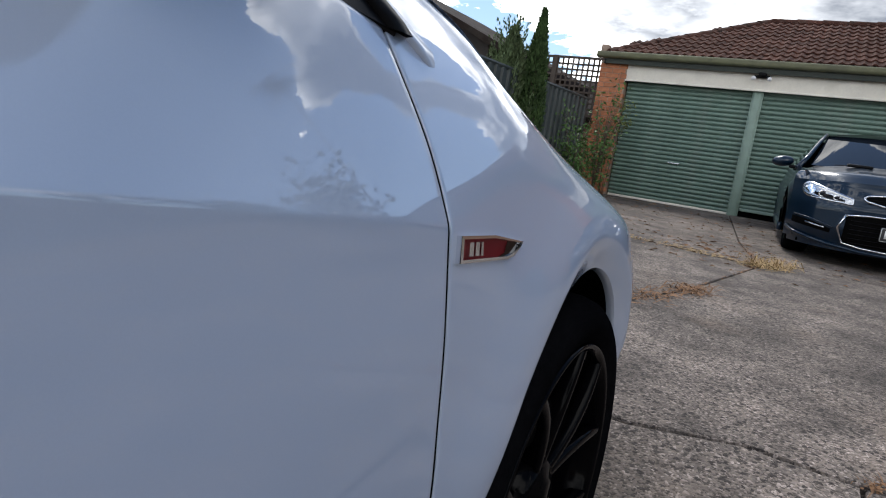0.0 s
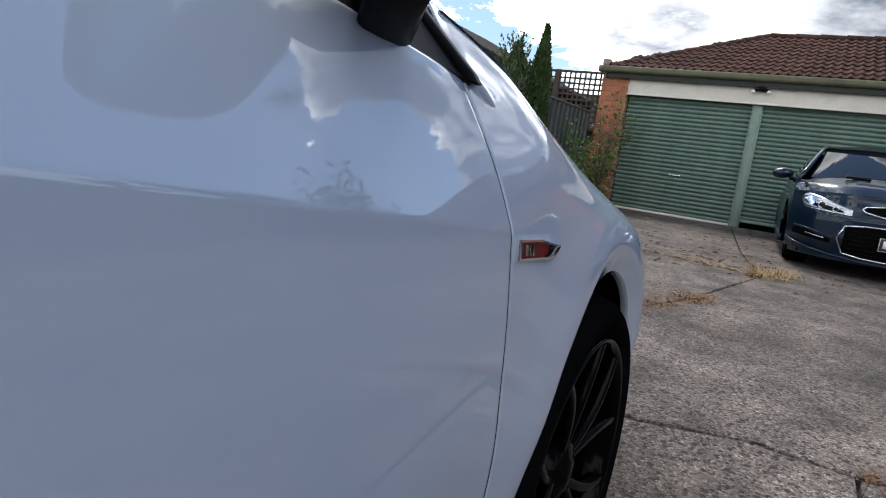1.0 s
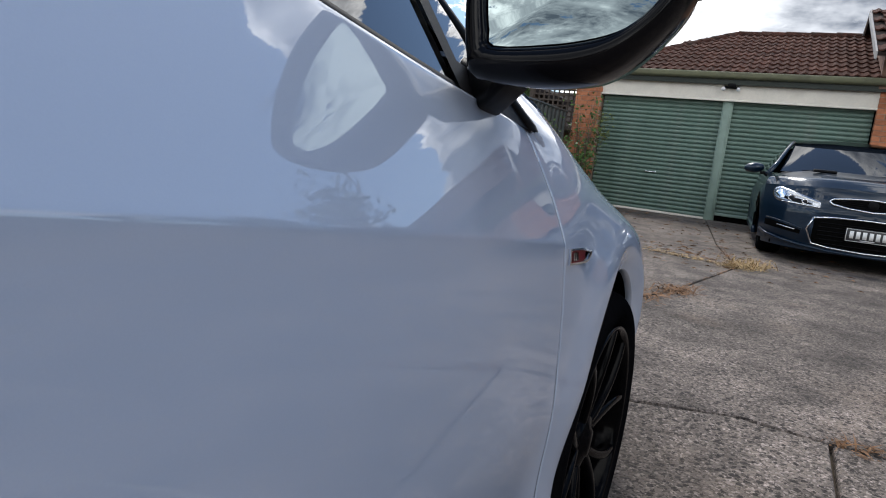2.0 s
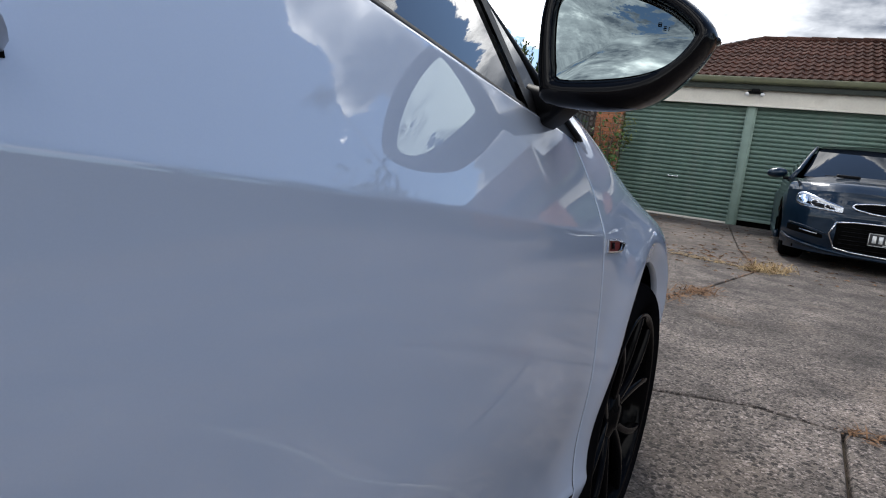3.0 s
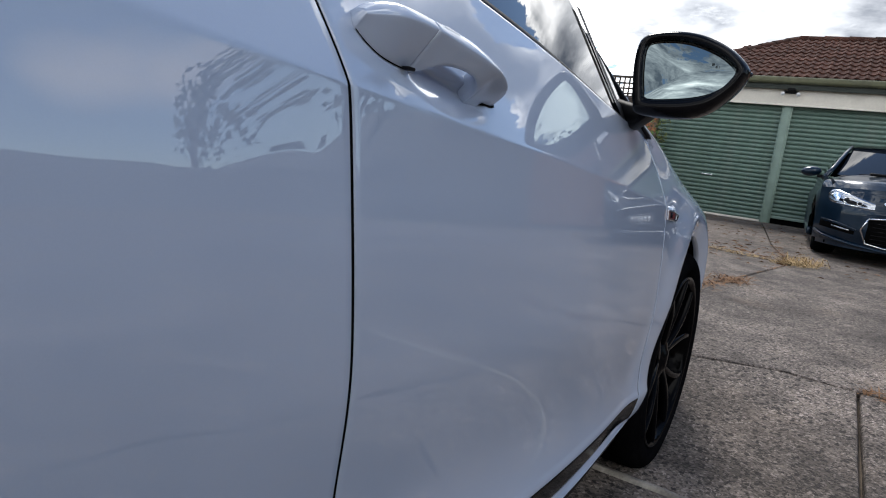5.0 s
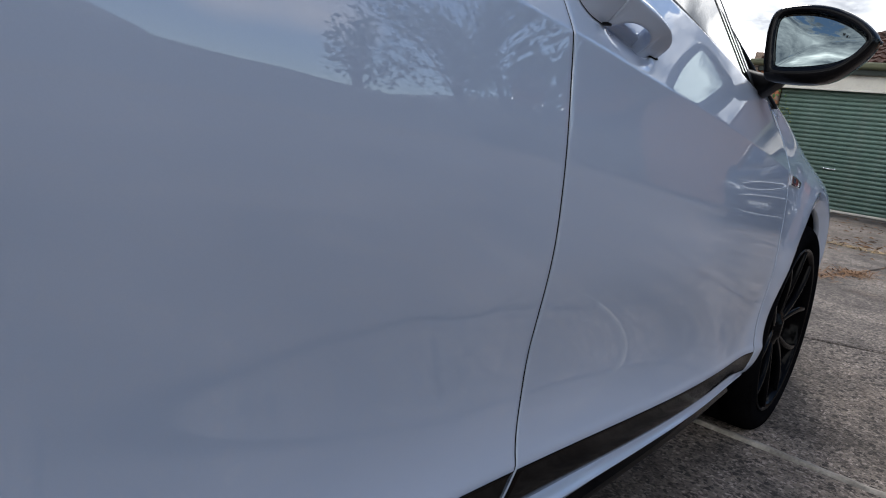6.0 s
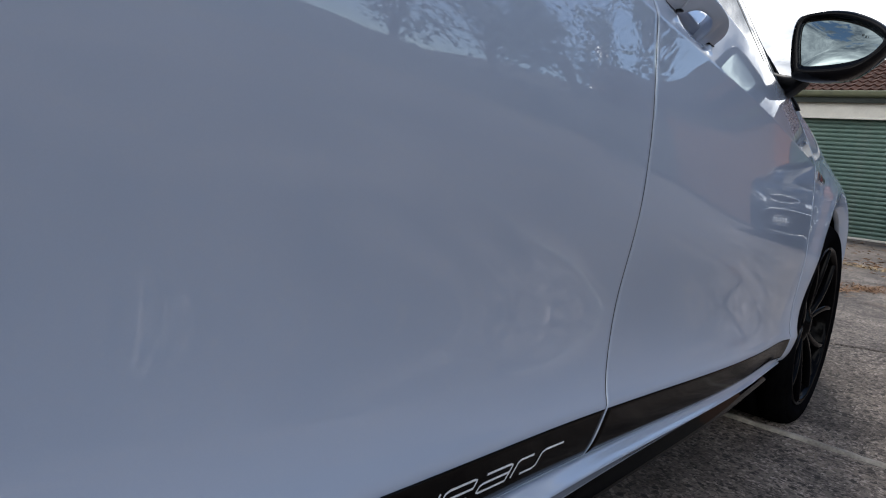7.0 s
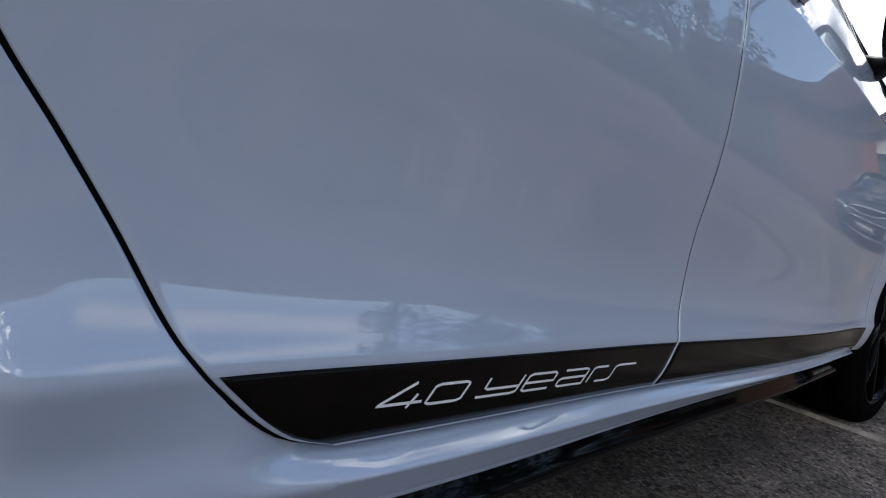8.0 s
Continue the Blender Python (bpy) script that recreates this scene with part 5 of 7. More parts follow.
def make_sedan():
    gz = GROUND(6.8)
    car = thing("sedan_car", "dark blue metallic sedan with chrome-rimmed grilles, parked facing the street", "car", pose(1.035, 5.90, gz, 0.6, 0, 3.3))
    # painted face
    bm = bmesh.new()
    rows = []
    for j in range(41):
        v = j / 40
        row = []
        for i in range(61):
            x = SEDAN_W * (-1 + 2 * i / 60) * 0.985
            top = 0.80 + 0.035 * (1 - (x / SEDAN_W) ** 2)
            z = 0.15 + (top - 0.15) * v
            row.append((x * (1 - 0.05 * smoothstep(0.34, 0.16, z)), nose_y(x, z), z))
        rows.append(row)
    grid(bm, rows)
    part("front_bumper", bm, BLUE, car)
    # bonnet with two raised vents
    bm = bmesh.new()
    rows = []
    for j in range(41):
        v = j / 40
        row = []
        for i in range(61):
            u = -1 + 2 * i / 60
            x = u * SEDAN_W * (0.985 - 0.10 * smoothstep(0, 0.25, v))
            y0 = nose_y(x, 0.83)
            y = y0 + (1.30 - y0) * v
            edge = 0.80 + 0.035 * (1 - u * u)
            z = edge + (HOOD(y) - HOOD(0.0)) * (1 - 0.35 * abs(u) ** 3) * smoothstep(0, 0.12, v) ** 0.5 + 0.012 * math.exp(-((abs(u) - 0.42) / 0.07) ** 2) * v
            row.append((x, y, z))
        rows.append(row)
    grid(bm, rows)
    part("bonnet", bm, BLUE, car)
    for s in (-1, 1):
        bm = bmesh.new()
        box(bm, s * 0.36 - 0.11, s * 0.36 + 0.11, 0.86, 1.0, 0.955, 0.988, 0.012, Matrix.Rotation(0.05, 4, "X"))
        part("bonnet_vent", bm, TRIM_BLACK, car, "black bonnet vent")
    # flanks
    for s in (-1, 1):
        bm = bmesh.new()
        rows = []
        for i in range(71):
            y = 0.42 + (4.85 - 0.42) * i / 70
            w, top = SIDE(y), max(WAIST(y), HOOD(min(y, 1.25)) - 0.03 if y < 1.3 else 0)
            row = []
            for k in range(25):
                v = k / 24
                z = 0.20 + (top - 0.20) * v
                x = w - 0.02 * (1 - v) ** 2 - 0.05 * v ** 4
                for c in (0.93, 3.845):
                    r = math.hypot(y - c, z - 0.335)
                    x += 0.034 * math.exp(-((r - 0.385) / 0.06) ** 2)
                row.append((s * x, y, z))
            rows.append(row)
        vr = [[bm.verts.new(p) for p in row] for row in rows]
        for a, b in zip(vr, vr[1:]):
            for k in range(24):
                cy = (a[k].co.y + b[k].co.y) / 2
                cz = (a[k].co.z + a[k + 1].co.z) / 2
                if min(math.hypot(cy - c, cz - 0.335) for c in (0.93, 3.845)) > 0.365:
                    bm.faces.new((a[k], a[k + 1], b[k + 1], b[k]))
        part("side_panel", bm, BLUE, car)
        bm = bmesh.new()
        box(bm, s * 0.925 - 0.03, s * 0.925 + 0.03, 1.3, 3.45, 0.17, 0.27, 0.02)
        part("side_skirt", bm, BLUE, car)
        for y in (0.93, 3.845):
            sedan_wheel(car, s * 0.885, y)
            w = bmesh.new()
            rows = [[(s * x, y + 0.38 * math.sin(a), 0.335 + 0.38 * math.cos(a)) for a in (math.radians(-110 + 220 * k / 24) for k in range(25))] for x in (0.90, 0.60)]
            vr = grid(w, rows)
            w.faces.new(vr[1])
            part("arch_liner", w, CAVITY, car)
        # mirror
        bm = bmesh.new()
        bmesh.ops.create_icosphere(bm, subdivisions=3, radius=1.0)
        for v in bm.verts:
            v.co = Vector((s * 1.03 + v.co.x * 0.115, 1.62 + v.co.y * 0.07 * (1.2 if v.co.y < 0 else 0.5), 1.00 + v.co.z * 0.068 - 0.012 * v.co.x * s))
        mir = part("door_mirror", bm, BLUE, car)
        bm = bmesh.new()
        box(bm, s * 0.90 - 0.06, s * 0.90 + 0.06, 1.58, 1.66, 0.925, 0.965, 0.012)
        part("mirror_foot", bm, TRIM_BLACK, mir)
    # cabin
    def shell(name, y0, y1, w0, w1, z0, z1, mat, bulge=0.03, label=""):
        bm = bmesh.new()
        rows = []
        for j in range(13):
            v = j / 12
            w, z, y = w0 + (w1 - w0) * v, z0 + (z1 - z0) * v, y0 + (y1 - y0) * v
            rows.append([(w * u, y + 0.14 * u * u * (1 if y1 > y0 else -1), z + bulge * (1 - u * u) * math.sin(math.pi * v * 0.5 + 0.6)) for u in (-1 + 2 * k / 24 for k in range(25))])
        grid(bm, rows)
        return part(name, bm, mat, car, label)
    shell("windscreen", 1.22, 2.05, 0.76, 0.60, 0.985, 1.40, PANE, 0.02, "dark windscreen reflecting the sky")
    shell("rear_window", 4.35, 3.55, 0.72, 0.58, 1.02, 1.40, PANE, 0.02)
    bm = bmesh.new()
    rows = []
    for j in range(15):
        v = j / 14
        y = 2.0 + 1.65 * v
        rows.append([(0.605 * u, y + 0.14 * u * u * (1 - 2 * v), 1.405 + 0.055 * (1 - u * u) + 0.02 * math.sin(math.pi * v)) for u in (-1 + 2 * k / 24 for k in range(25))])
    grid(bm, rows)
    part("roof", bm, BLUE, car)
    for s in (-1, 1):
        bm = bmesh.new()
        rows = []
        for i in range(25):
            u = i / 24
            y0, y1 = 1.38 + (4.15 - 1.38) * u, 2.19 + (3.52 - 2.19) * u
            rows.append([(s * (0.86 - 0.255 * v - 0.02 * math.sin(math.pi * v) * -1), y0 + (y1 - y0) * v, 0.93 + 0.03 * u + (1.405 - 0.93) * v) for v in (k / 10 for k in range(11))])
        grid(bm, rows)
        part("side_glass", bm, PANE, car, "dark side glass")
        bm = bmesh.new()
        tube(bm, [(s * 0.885, 1.25, 0.93), (s * 0.80, 1.42, 1.08), (s * 0.70, 1.82, 1.28), (s * 0.62, 2.17, 1.41), (s * 0.60, 2.6, 1.435), (s * 0.60, 3.5, 1.41)], [0.03, 0.024, 0.022, 0.020, 0.020, 0.024], 10)
        part("roof_pillar", bm, BLUE, car)
    bm = bmesh.new()
    rows = []
    for j in range(9):
        v = j / 8
        rows.append([(SIDE(4.3) * 0.93 * u, 4.2 + 0.68 * v - 0.1 * u * u * v, 1.00 + 0.03 * (1 - u * u) - 0.02 * v) for u in (-1 + 2 * k / 16 for k in range(17))])
    for j in range(1, 9):
        v = j / 8
        rows.append([(SIDE(4.3) * 0.93 * u, 4.90 - 0.1 * u * u - 0.03 * v, 0.98 - 0.75 * v) for u in (-1 + 2 * k / 16 for k in range(17))])
    grid(bm, rows)
    part("boot", bm, BLUE, car)
    bm = bmesh.new()
    box(bm, -0.8, 0.8, 0.35, 4.7, 0.16, 0.20, 0.01)
    part("underbody", bm, CAVITY, car)
    bm = bmesh.new()
    box(bm, -0.74, 0.74, 1.2, 4.4, 0.85, 0.98, 0.03)
    part("cabin_tub", bm, INTERIOR, car)
    # headlights
    def lamp_end(x):
        return math.sqrt(max(1 - (max(x - 0.76, 0.0) / 0.082) ** 2, 0.0))
    mid = lambda x: 0.640 + 0.060 * (x - 0.43) / 0.33
    lo = lambda x: mid(x) - (0.034 + 0.034 * (x - 0.43) / 0.33) * lamp_end(x)
    hi = lambda x: mid(x) + (0.032 + 0.052 * (x - 0.43) / 0.33) * lamp_end(x)
    bowls = face_patch("headlight", 0.43, 0.840, lo, hi, LAMPBOWL, car, out=0.006, n=40, both=True, label="clear angular headlight with bright reflectors")
    for s, bowl in zip((1, -1), bowls):
        def inset(name, x0, x1, f0, f1, out, mat):
            bm = bmesh.new()
            rows = []
            for i in range(17):
                x = x0 + (x1 - x0) * i / 16
                w = math.sin(math.pi * (0.12 + 0.76 * i / 16))
                zs = [lo(x) + (hi(x) - lo(x)) * (0.5 * (f0 + f1) + (f1 - f0) * 0.5 * w * g) for g in (-1, -0.5, 0, 0.5, 1)]
                rows.append([(s * x, nose_y(x, z) - out - 0.004 * (1 - abs(g)), z) for z, g in zip(zs, (-1, -0.5, 0, 0.5, 1))])
            grid(bm, rows)
            part(name, bm, mat, bowl)
        inset("lamp_well", 0.50, 0.745, 0.14, 0.52, 0.009, GLOSS_BLACK)
        inset("side_reflector", 0.735, 0.815, 0.25, 0.80, 0.010, SILVER)
        inset("running_lamp", 0.45, 0.72, 0.66, 0.86, 0.010, BAR)
        for x, f, r in ((0.565, 0.40, 0.024), (0.675, 0.44, 0.034)):
            z = lo(x) + (hi(x) - lo(x)) * f
            bm = bmesh.new()
            bmesh.ops.create_icosphere(bm, subdivisions=3, radius=r)
            for v in bm.verts:
                v.co = Vector((s * x + v.co.x * 0.8, nose_y(x, z) - 0.006 + v.co.y * 0.45, z + v.co.z * 0.75))
            part("projector", bm, PANE, bowl)
            bm = bmesh.new()
            tube(bm, [(s * x + r * 1.05 * math.cos(a), nose_y(x, z) - 0.016, z + r * 0.88 * math.sin(a)) for a in (2 * math.pi * k / 16 for k in range(17))], 0.006, 6)
            part("lamp_ring", bm, SILVER, bowl)
        bm = bmesh.new()
        tube(bm, [(s * x, nose_y(x, lo(x)) - 0.012, lo(x) + 0.006) for x in (0.44, 0.52, 0.6, 0.68, 0.76)], 0.005, 8)
        part("lamp_trim", bm, SILVER, bowl)
    # upper grille
    glo = lambda x: 0.625 + 0.05 * (abs(x) / 0.36) ** 2
    ghi = lambda x: 0.742 - 0.035 * (abs(x) / 0.36) ** 2
    grille = face_patch("upper_grille", -0.355, 0.355, glo, ghi, CAVITY, car, out=0.003)[0]
    loop = [(-0.36, 0.69)] + [(x, ghi(x) + 0.004) for x in (-0.33, -0.2, 0, 0.2, 0.33)] + [(0.36, 0.69)] + [(x, glo(x) - 0.004) for x in (0.33, 0.2, 0, -0.2, -0.33)] + [(-0.36, 0.69)]
    for k in range(5):
        z = 0.645 + 0.02 * k
        face_line("grille_bar", [(x, z) for x in (-0.32, -0.16, 0, 0.16, 0.32)], 0.003, GLOSS_BLACK, grille, 0.006)
    face_line("grille_surround", loop, 0.010, SILVER, car, 0.010, label="chrome grille surround")
    bm = bmesh.new()
    lathe(bm, [(0.001, 0.008), (0.03, 0.006), (0.045, 0.0), (0.045, -0.02)], 24, Matrix.Translation((0, nose_y(0, 0.69) - 0.012, 0.69)) @ Matrix.Rotation(radians(-90), 4, "Z"))
    part("nose_emblem", bm, TRIM_BLACK, car, "round dark emblem")
    # lower grille, chrome lip, fog lamp recesses
    lgl = lambda x: 0.212 + 0.03 * (abs(x) / 0.46) ** 2
    lgh = lambda x: 0.525 - 0.03 * (abs(x) / 0.46) ** 2
    lower = face_patch("lower_grille", -0.46, 0.46, lgl, lgh, CAVITY, car, out=0.003)[0]
    for k in range(6):
        face_line("grille_bar", [(x, 0.25 + 0.043 * k) for x in (-0.42, -0.2, 0, 0.2, 0.42)], 0.004, GLOSS_BLACK, lower, 0.006)
    face_line("lower_surround", [(-0.47, 0.505), (-0.51, 0.38), (-0.45, 0.235), (-0.3, 0.208), (0, 0.196), (0.3, 0.208), (0.45, 0.235), (0.51, 0.38), (0.47, 0.505), (0.3, 0.528), (0, 0.535), (-0.3, 0.528), (-0.47, 0.505)], 0.010, SILVER, car, 0.010, label="chrome lower surround")
    fog = face_patch("fog_recess", 0.56, 0.87, lambda x: 0.312 + 0.14 * (x - 0.56), lambda x: 0.352 + 0.36 * (x - 0.56) - 0.42 * (x - 0.56) ** 2, CAVITY, car, out=0.003, both=True)
    for s, f in zip((1, -1), fog):
        bm = bmesh.new()
        tube(bm, [(s * x, nose_y(x, 0.345) - 0.008, 0.348 + 0.16 * (x - 0.57)) for x in (0.61, 0.66, 0.71, 0.76)], 0.009, 8)
        part("fog_lamp", bm, LAMPBOWL, f)
        bm = bmesh.new()
        tube(bm, [(s * x, nose_y(x, 0.42) - 0.006, 0.372 + 0.36 * (x - 0.56) - 0.42 * (x - 0.56) ** 2) for x in (0.55, 0.62, 0.70, 0.78, 0.86)], 0.008, 8)
        part("fog_trim", bm, BLUE, f)
    face_line("bumper_lip", [(-0.905, 0.300), (-0.84, 0.258), (-0.7, 0.225), (-0.55, 0.200), (-0.3, 0.172), (0, 0.165), (0.3, 0.172), (0.55, 0.200), (0.7, 0.225), (0.84, 0.258), (0.905, 0.300)], 0.016, BLUE, car, 0.012)
    # plate with bars in place of its characters
    bm = bmesh.new()
    box(bm, -0.187, 0.187, nose_y(0, 0.42) - 0.030, nose_y(0, 0.42) - 0.018, 0.310, 0.445, 0.006)
    plate = part("number_plate", bm, PLATE, car, "black plate with white bars")
    bm = bmesh.new()
    yb = nose_y(0, 0.42) - 0.032
    for k in range(6):
        x = -0.135 + 0.054 * k
        box(bm, x - 0.017, x + 0.017, yb, yb + 0.003, 0.343, 0.418)
    part("plate_bars", bm, BAR, plate)
    bm = bmesh.new()
    for x0, x1, z0, z1 in ((-0.182, 0.182, 0.437, 0.441), (-0.182, 0.182, 0.314, 0.318), (-0.182, -0.178, 0.314, 0.441), (0.178, 0.182, 0.314, 0.441), (-0.06, 0.06, 0.326, 0.333)):
        box(bm, x0, x1, yb, yb + 0.003, z0, z1)
    part("plate_border", bm, BAR, plate)
    # wipers
    for s in (-1, 1):
        bm = bmesh.new()
        tube(bm, [(0.08 + s * 0.30, 1.20, 1.0), (0.0 + s * 0.25, 1.24, 1.03), (-0.30 + s * 0.25, 1.24, 1.015)], 0.005, 6)
        part("wiper", bm, TRIM_BLACK, car)
    # the body sits low over its wheels
    for ob in car.children_recursive:
        if ob.type == "MESH" and not (ob.parent.name.startswith("wheel") or ob.parent.name.startswith("rim")):
            ob.data.transform(Matrix.Diagonal((1, 1, 0.93, 1)))
    return car


# ---------------------------------------------------------------- garage
GAR_Y, GAR_Z = 11.0, 0.30
D_TOP, BEAM_TOP, EAVE_Y, EAVE_Z = 2.40, 2.68, 10.78, 2.845
D_L, POST_X, D_R = -2.98, -0.795, 1.36
EAVE_L, RIDGE_Y, RIDGE_Z_, RIDGE_L, EAVE_R = -3.44, 13.55, 4.08, -1.05, 5.3


def brick_pier(name, x0, x1, parent, course=0.086, length=0.24, depth=0.11):
    """Bricks laid in half bond with raked joints, before a mortar core."""
    bm = bmesh.new()
    box(bm, x0 + 0.008, x1 - 0.008, GAR_Y - 0.10, GAR_Y + 0.22, GAR_Z - 0.25, 2.72)
    core = part(name, bm, MORTAR, parent, "orange brick pier with sandy mortar", smooth=False)
    shapes = {}

    def brick_mesh(w):
        key = round(w, 3)
        if key not in shapes:
            b = bmesh.new()
            box(b, 0, key, 0, depth, 0, course - 0.010, 0.004)
            me = bpy.data.meshes.new("brick")
            b.to_mesh(me)
            b.free()
            me.materials.append(BRICK)
            shapes[key] = me
        return shapes[key]
    rng = random.Random(4 + int(x0 * 10))
    rows = int((2.72 - GAR_Z + 0.2) / course)
    for r in range(rows):
        z = GAR_Z - 0.2 + r * course
        x = x0 - (length / 2 if r % 2 else 0)
        while x < x1 - 0.01:
            a, b = max(x, x0), min(x + length - 0.010, x1)
            if b - a > 0.03:
                ob = new("brick", brick_mesh(b - a))
                ob.matrix_basis = pose(a, GAR_Y - 0.108 + rng.uniform(-0.002, 0.002), z, 0, 0, rng.uniform(-0.3, 0.3))
                ob.parent = core
            x += length
    return core


def roller_door(name, x0, x1, z0, parent, shift):
    """A roller door curtain: bowed horizontal slats with a flat lip between them."""
    door = thing(name, "green ribbed steel roller door, open by a hand" if shift else "closed green ribbed steel roller door", "garage door", group="roller doors")
    pitch = 0.076
    prof = [(0.0, 0.0), (0.003, -0.010), (0.014, -0.017), (0.030, -0.020), (0.046, -0.017), (0.058, -0.010), (0.059, 0.026), (0.069, 0.026), (0.070, 0.0), (pitch, 0.0)]
    me = bpy.data.meshes.new("slat")
    verts, faces = [], []
    for x in (x0, x1):
        verts += [(x, y, z) for z, y in prof]
    n = len(prof)
    for k in range(n - 1):
        faces.append((k, n + k, n + k + 1, k + 1))
    me.from_pydata(verts, [], faces)
    for p in me.polygons:
        p.use_smooth = True
    me.materials.append(GREEN)
    k = 0
    while z0 + k * pitch < D_TOP + 0.05:
        ob = new("slat", me)
        ob.matrix_basis = pose(0, GAR_Y + 0.05, z0 + k * pitch)
        ob.parent = door
        k += 1
    bm = bmesh.new()
    box(bm, x0, x1, GAR_Y + 0.03, GAR_Y + 0.065, z0 - 0.05, z0 + 0.002, 0.006)
    part("bottom_rail", bm, POST_GREEN if shift else WHITE_PLAIN, door, "worn pale bottom rail")
    xm = (x0 + x1) / 2
    bm = bmesh.new()
    box(bm, xm - 0.09, xm + 0.09, GAR_Y + 0.008, GAR_Y + 0.022, GAR_Z + 0.74, GAR_Z + 0.755, 0.004)
    box(bm, xm - 0.095, xm - 0.075, GAR_Y + 0.005, GAR_Y + 0.045, GAR_Z + 0.73, GAR_Z + 0.765, 0.004)
    box(bm, xm + 0.075, xm + 0.095, GAR_Y + 0.005, GAR_Y + 0.045, GAR_Z + 0.73, GAR_Z + 0.765, 0.004)
    part("lift_handle", bm, SILVER, door, "small metal lift handle")
    return door


def tile_mesh(w, l):
    """A concrete roof tile: a flat pan and a raised roll, with a thick lower edge."""
    prof = [(0.5 * k + u, z) for k in (0, 1) for u, z in ((0.0, 0.004), (0.08, 0.0), (0.18, 0.002), (0.27, 0.020), (0.345, 0.029), (0.42, 0.020))] + [(1.0, 0.004)]
    verts, faces = [], []
    for y, lift in ((0.0, 0.026), (l * 1.06, 0.001)):
        verts += [(u * w, y, z + lift) for u, z in prof]
    n = len(prof)
    verts += [(u * w, 0.0, z + 0.026 - 0.024) for u, z in prof]
    for k in range(n - 1):
        faces.append((k, k + 1, n + k + 1, n + k))
        faces.append((2 * n + k, 2 * n + k + 1, k + 1, k))
    me = bpy.data.meshes.new("roof_tile")
    me.from_pydata(verts, [], faces)
    me.materials.append(TILE)
    return me


def make_garage():
    g = thing("garage", "orange brick double garage with a hipped brown tile roof", "garage")
    brick_pier("brick_pier", -3.50, D_L - 0.02, g)
    brick_pier("brick_pier", D_R + 0.02, 2.05, g)
    # side walls and back
    bm = bmesh.new()
    box(bm, -3.55, -3.33, GAR_Y + 0.22, 16.5, 0.0, 2.72)
    box(bm, 4.9, 5.1, GAR_Y + 0.22, 16.5, 0.0, 2.72)
    box(bm, -3.55, 5.1, 16.5, 16.7, 0.0, 2.72)
    box(bm, 2.05, 5.1, GAR_Y - 0.10, GAR_Y + 0.22, 0.0, 2.72)
    part("side_wall", bm, WALL_FAR, g, smooth=False)
    bm = bmesh.new()
    box(bm, -3.0, 1.4, GAR_Y + 0.10, GAR_Y + 0.2, 0.0, 2.6)
    part("dark_inside", bm, CAVITY, g, smooth=False)
    # post and beam
    bm = bmesh.new()
    box(bm, POST_X - 0.06, POST_X + 0.06, GAR_Y - 0.05, GAR_Y + 0.09, GAR_Z - 0.1, D_TOP + 0.01, 0.008)
    box(bm, POST_X - 0.085, POST_X + 0.085, GAR_Y - 0.02, GAR_Y + 0.09, GAR_Z - 0.1, D_TOP + 0.01, 0.004)
    part("door_post", bm, POST_GREEN, g, "green painted steel post")
    bm = bmesh.new()
    box(bm, D_L - 0.03, D_R + 0.03, GAR_Y - 0.09, GAR_Y + 0.1, D_TOP, BEAM_TOP + 0.04, 0.006)
    beam = part("lintel_beam", bm, WHITE_PLAIN, g, "cream painted beam")
    bm = bmesh.new()
    box(bm, D_L - 0.03, D_R + 0.03, GAR_Y - 0.105, GAR_Y - 0.088, D_TOP - 0.012, D_TOP + 0.02, 0.003)
    part("drip_edge", bm, WHITE_PLAIN, beam)
    # fascia, soffit, gutter
    bm = bmesh.new()
    box(bm, EAVE_L + 0.02, EAVE_R, EAVE_Y + 0.03, EAVE_Y + 0.055, 2.66, 2.83, 0.003)
    box(bm, EAVE_L + 0.02, EAVE_L + 0.045, EAVE_Y + 0.03, 16.9, 2.66, 2.83, 0.003)
    part("fascia", bm, FASCIA, g, "dark green fascia board")
    bm = bmesh.new()
    box(bm, EAVE_L + 0.04, EAVE_R, EAVE_Y + 0.05, GAR_Y, 2.722, 2.732)
    part("soffit", bm, FASCIA, g)
    bm = bmesh.new()
    prof = [(0.0, 2.745), (-0.06, 2.747), (-0.10, 2.760), (-0.118, 2.785), (-0.118, 2.830), (-0.124, 2.847), (-0.112, 2.853), (-0.106, 2.840), (-0.106, 2.785), (0.0, 2.770)]
    grid(bm, [[(x, EAVE_Y + 0.03 + y, z) for y, z in prof] for x in (EAVE_L - 0.10, EAVE_R)], close=False)
    box(bm, EAVE_L - 0.105, EAVE_L - 0.098, EAVE_Y - 0.095, EAVE_Y + 0.03, 2.747, 2.850)
    part("gutter", bm, GUTTER, g, "olive green metal gutter")
    bm = bmesh.new()
    box(bm, EAVE_L - 0.06, EAVE_L + 0.08, EAVE_Y - 0.05, EAVE_Y + 0.10, 2.845, 2.975, 0.02, None)
    part("eave_end_cap", bm, MORTAR, g, "weathered mortar cap at the eave")
    # floodlight under the eave
    lamp = thing("floodlight", "twin black and silver floodlight on the beam", "light")
    bm = bmesh.new()
    box(bm, -0.90, -0.66, GAR_Y - 0.16, GAR_Y - 0.09, 2.60, 2.64, 0.01)
    box(bm, -0.84, -0.72, GAR_Y - 0.20, GAR_Y - 0.09, 2.62, 2.68, 0.012)
    part("bracket", bm, TRIM_BLACK, lamp)
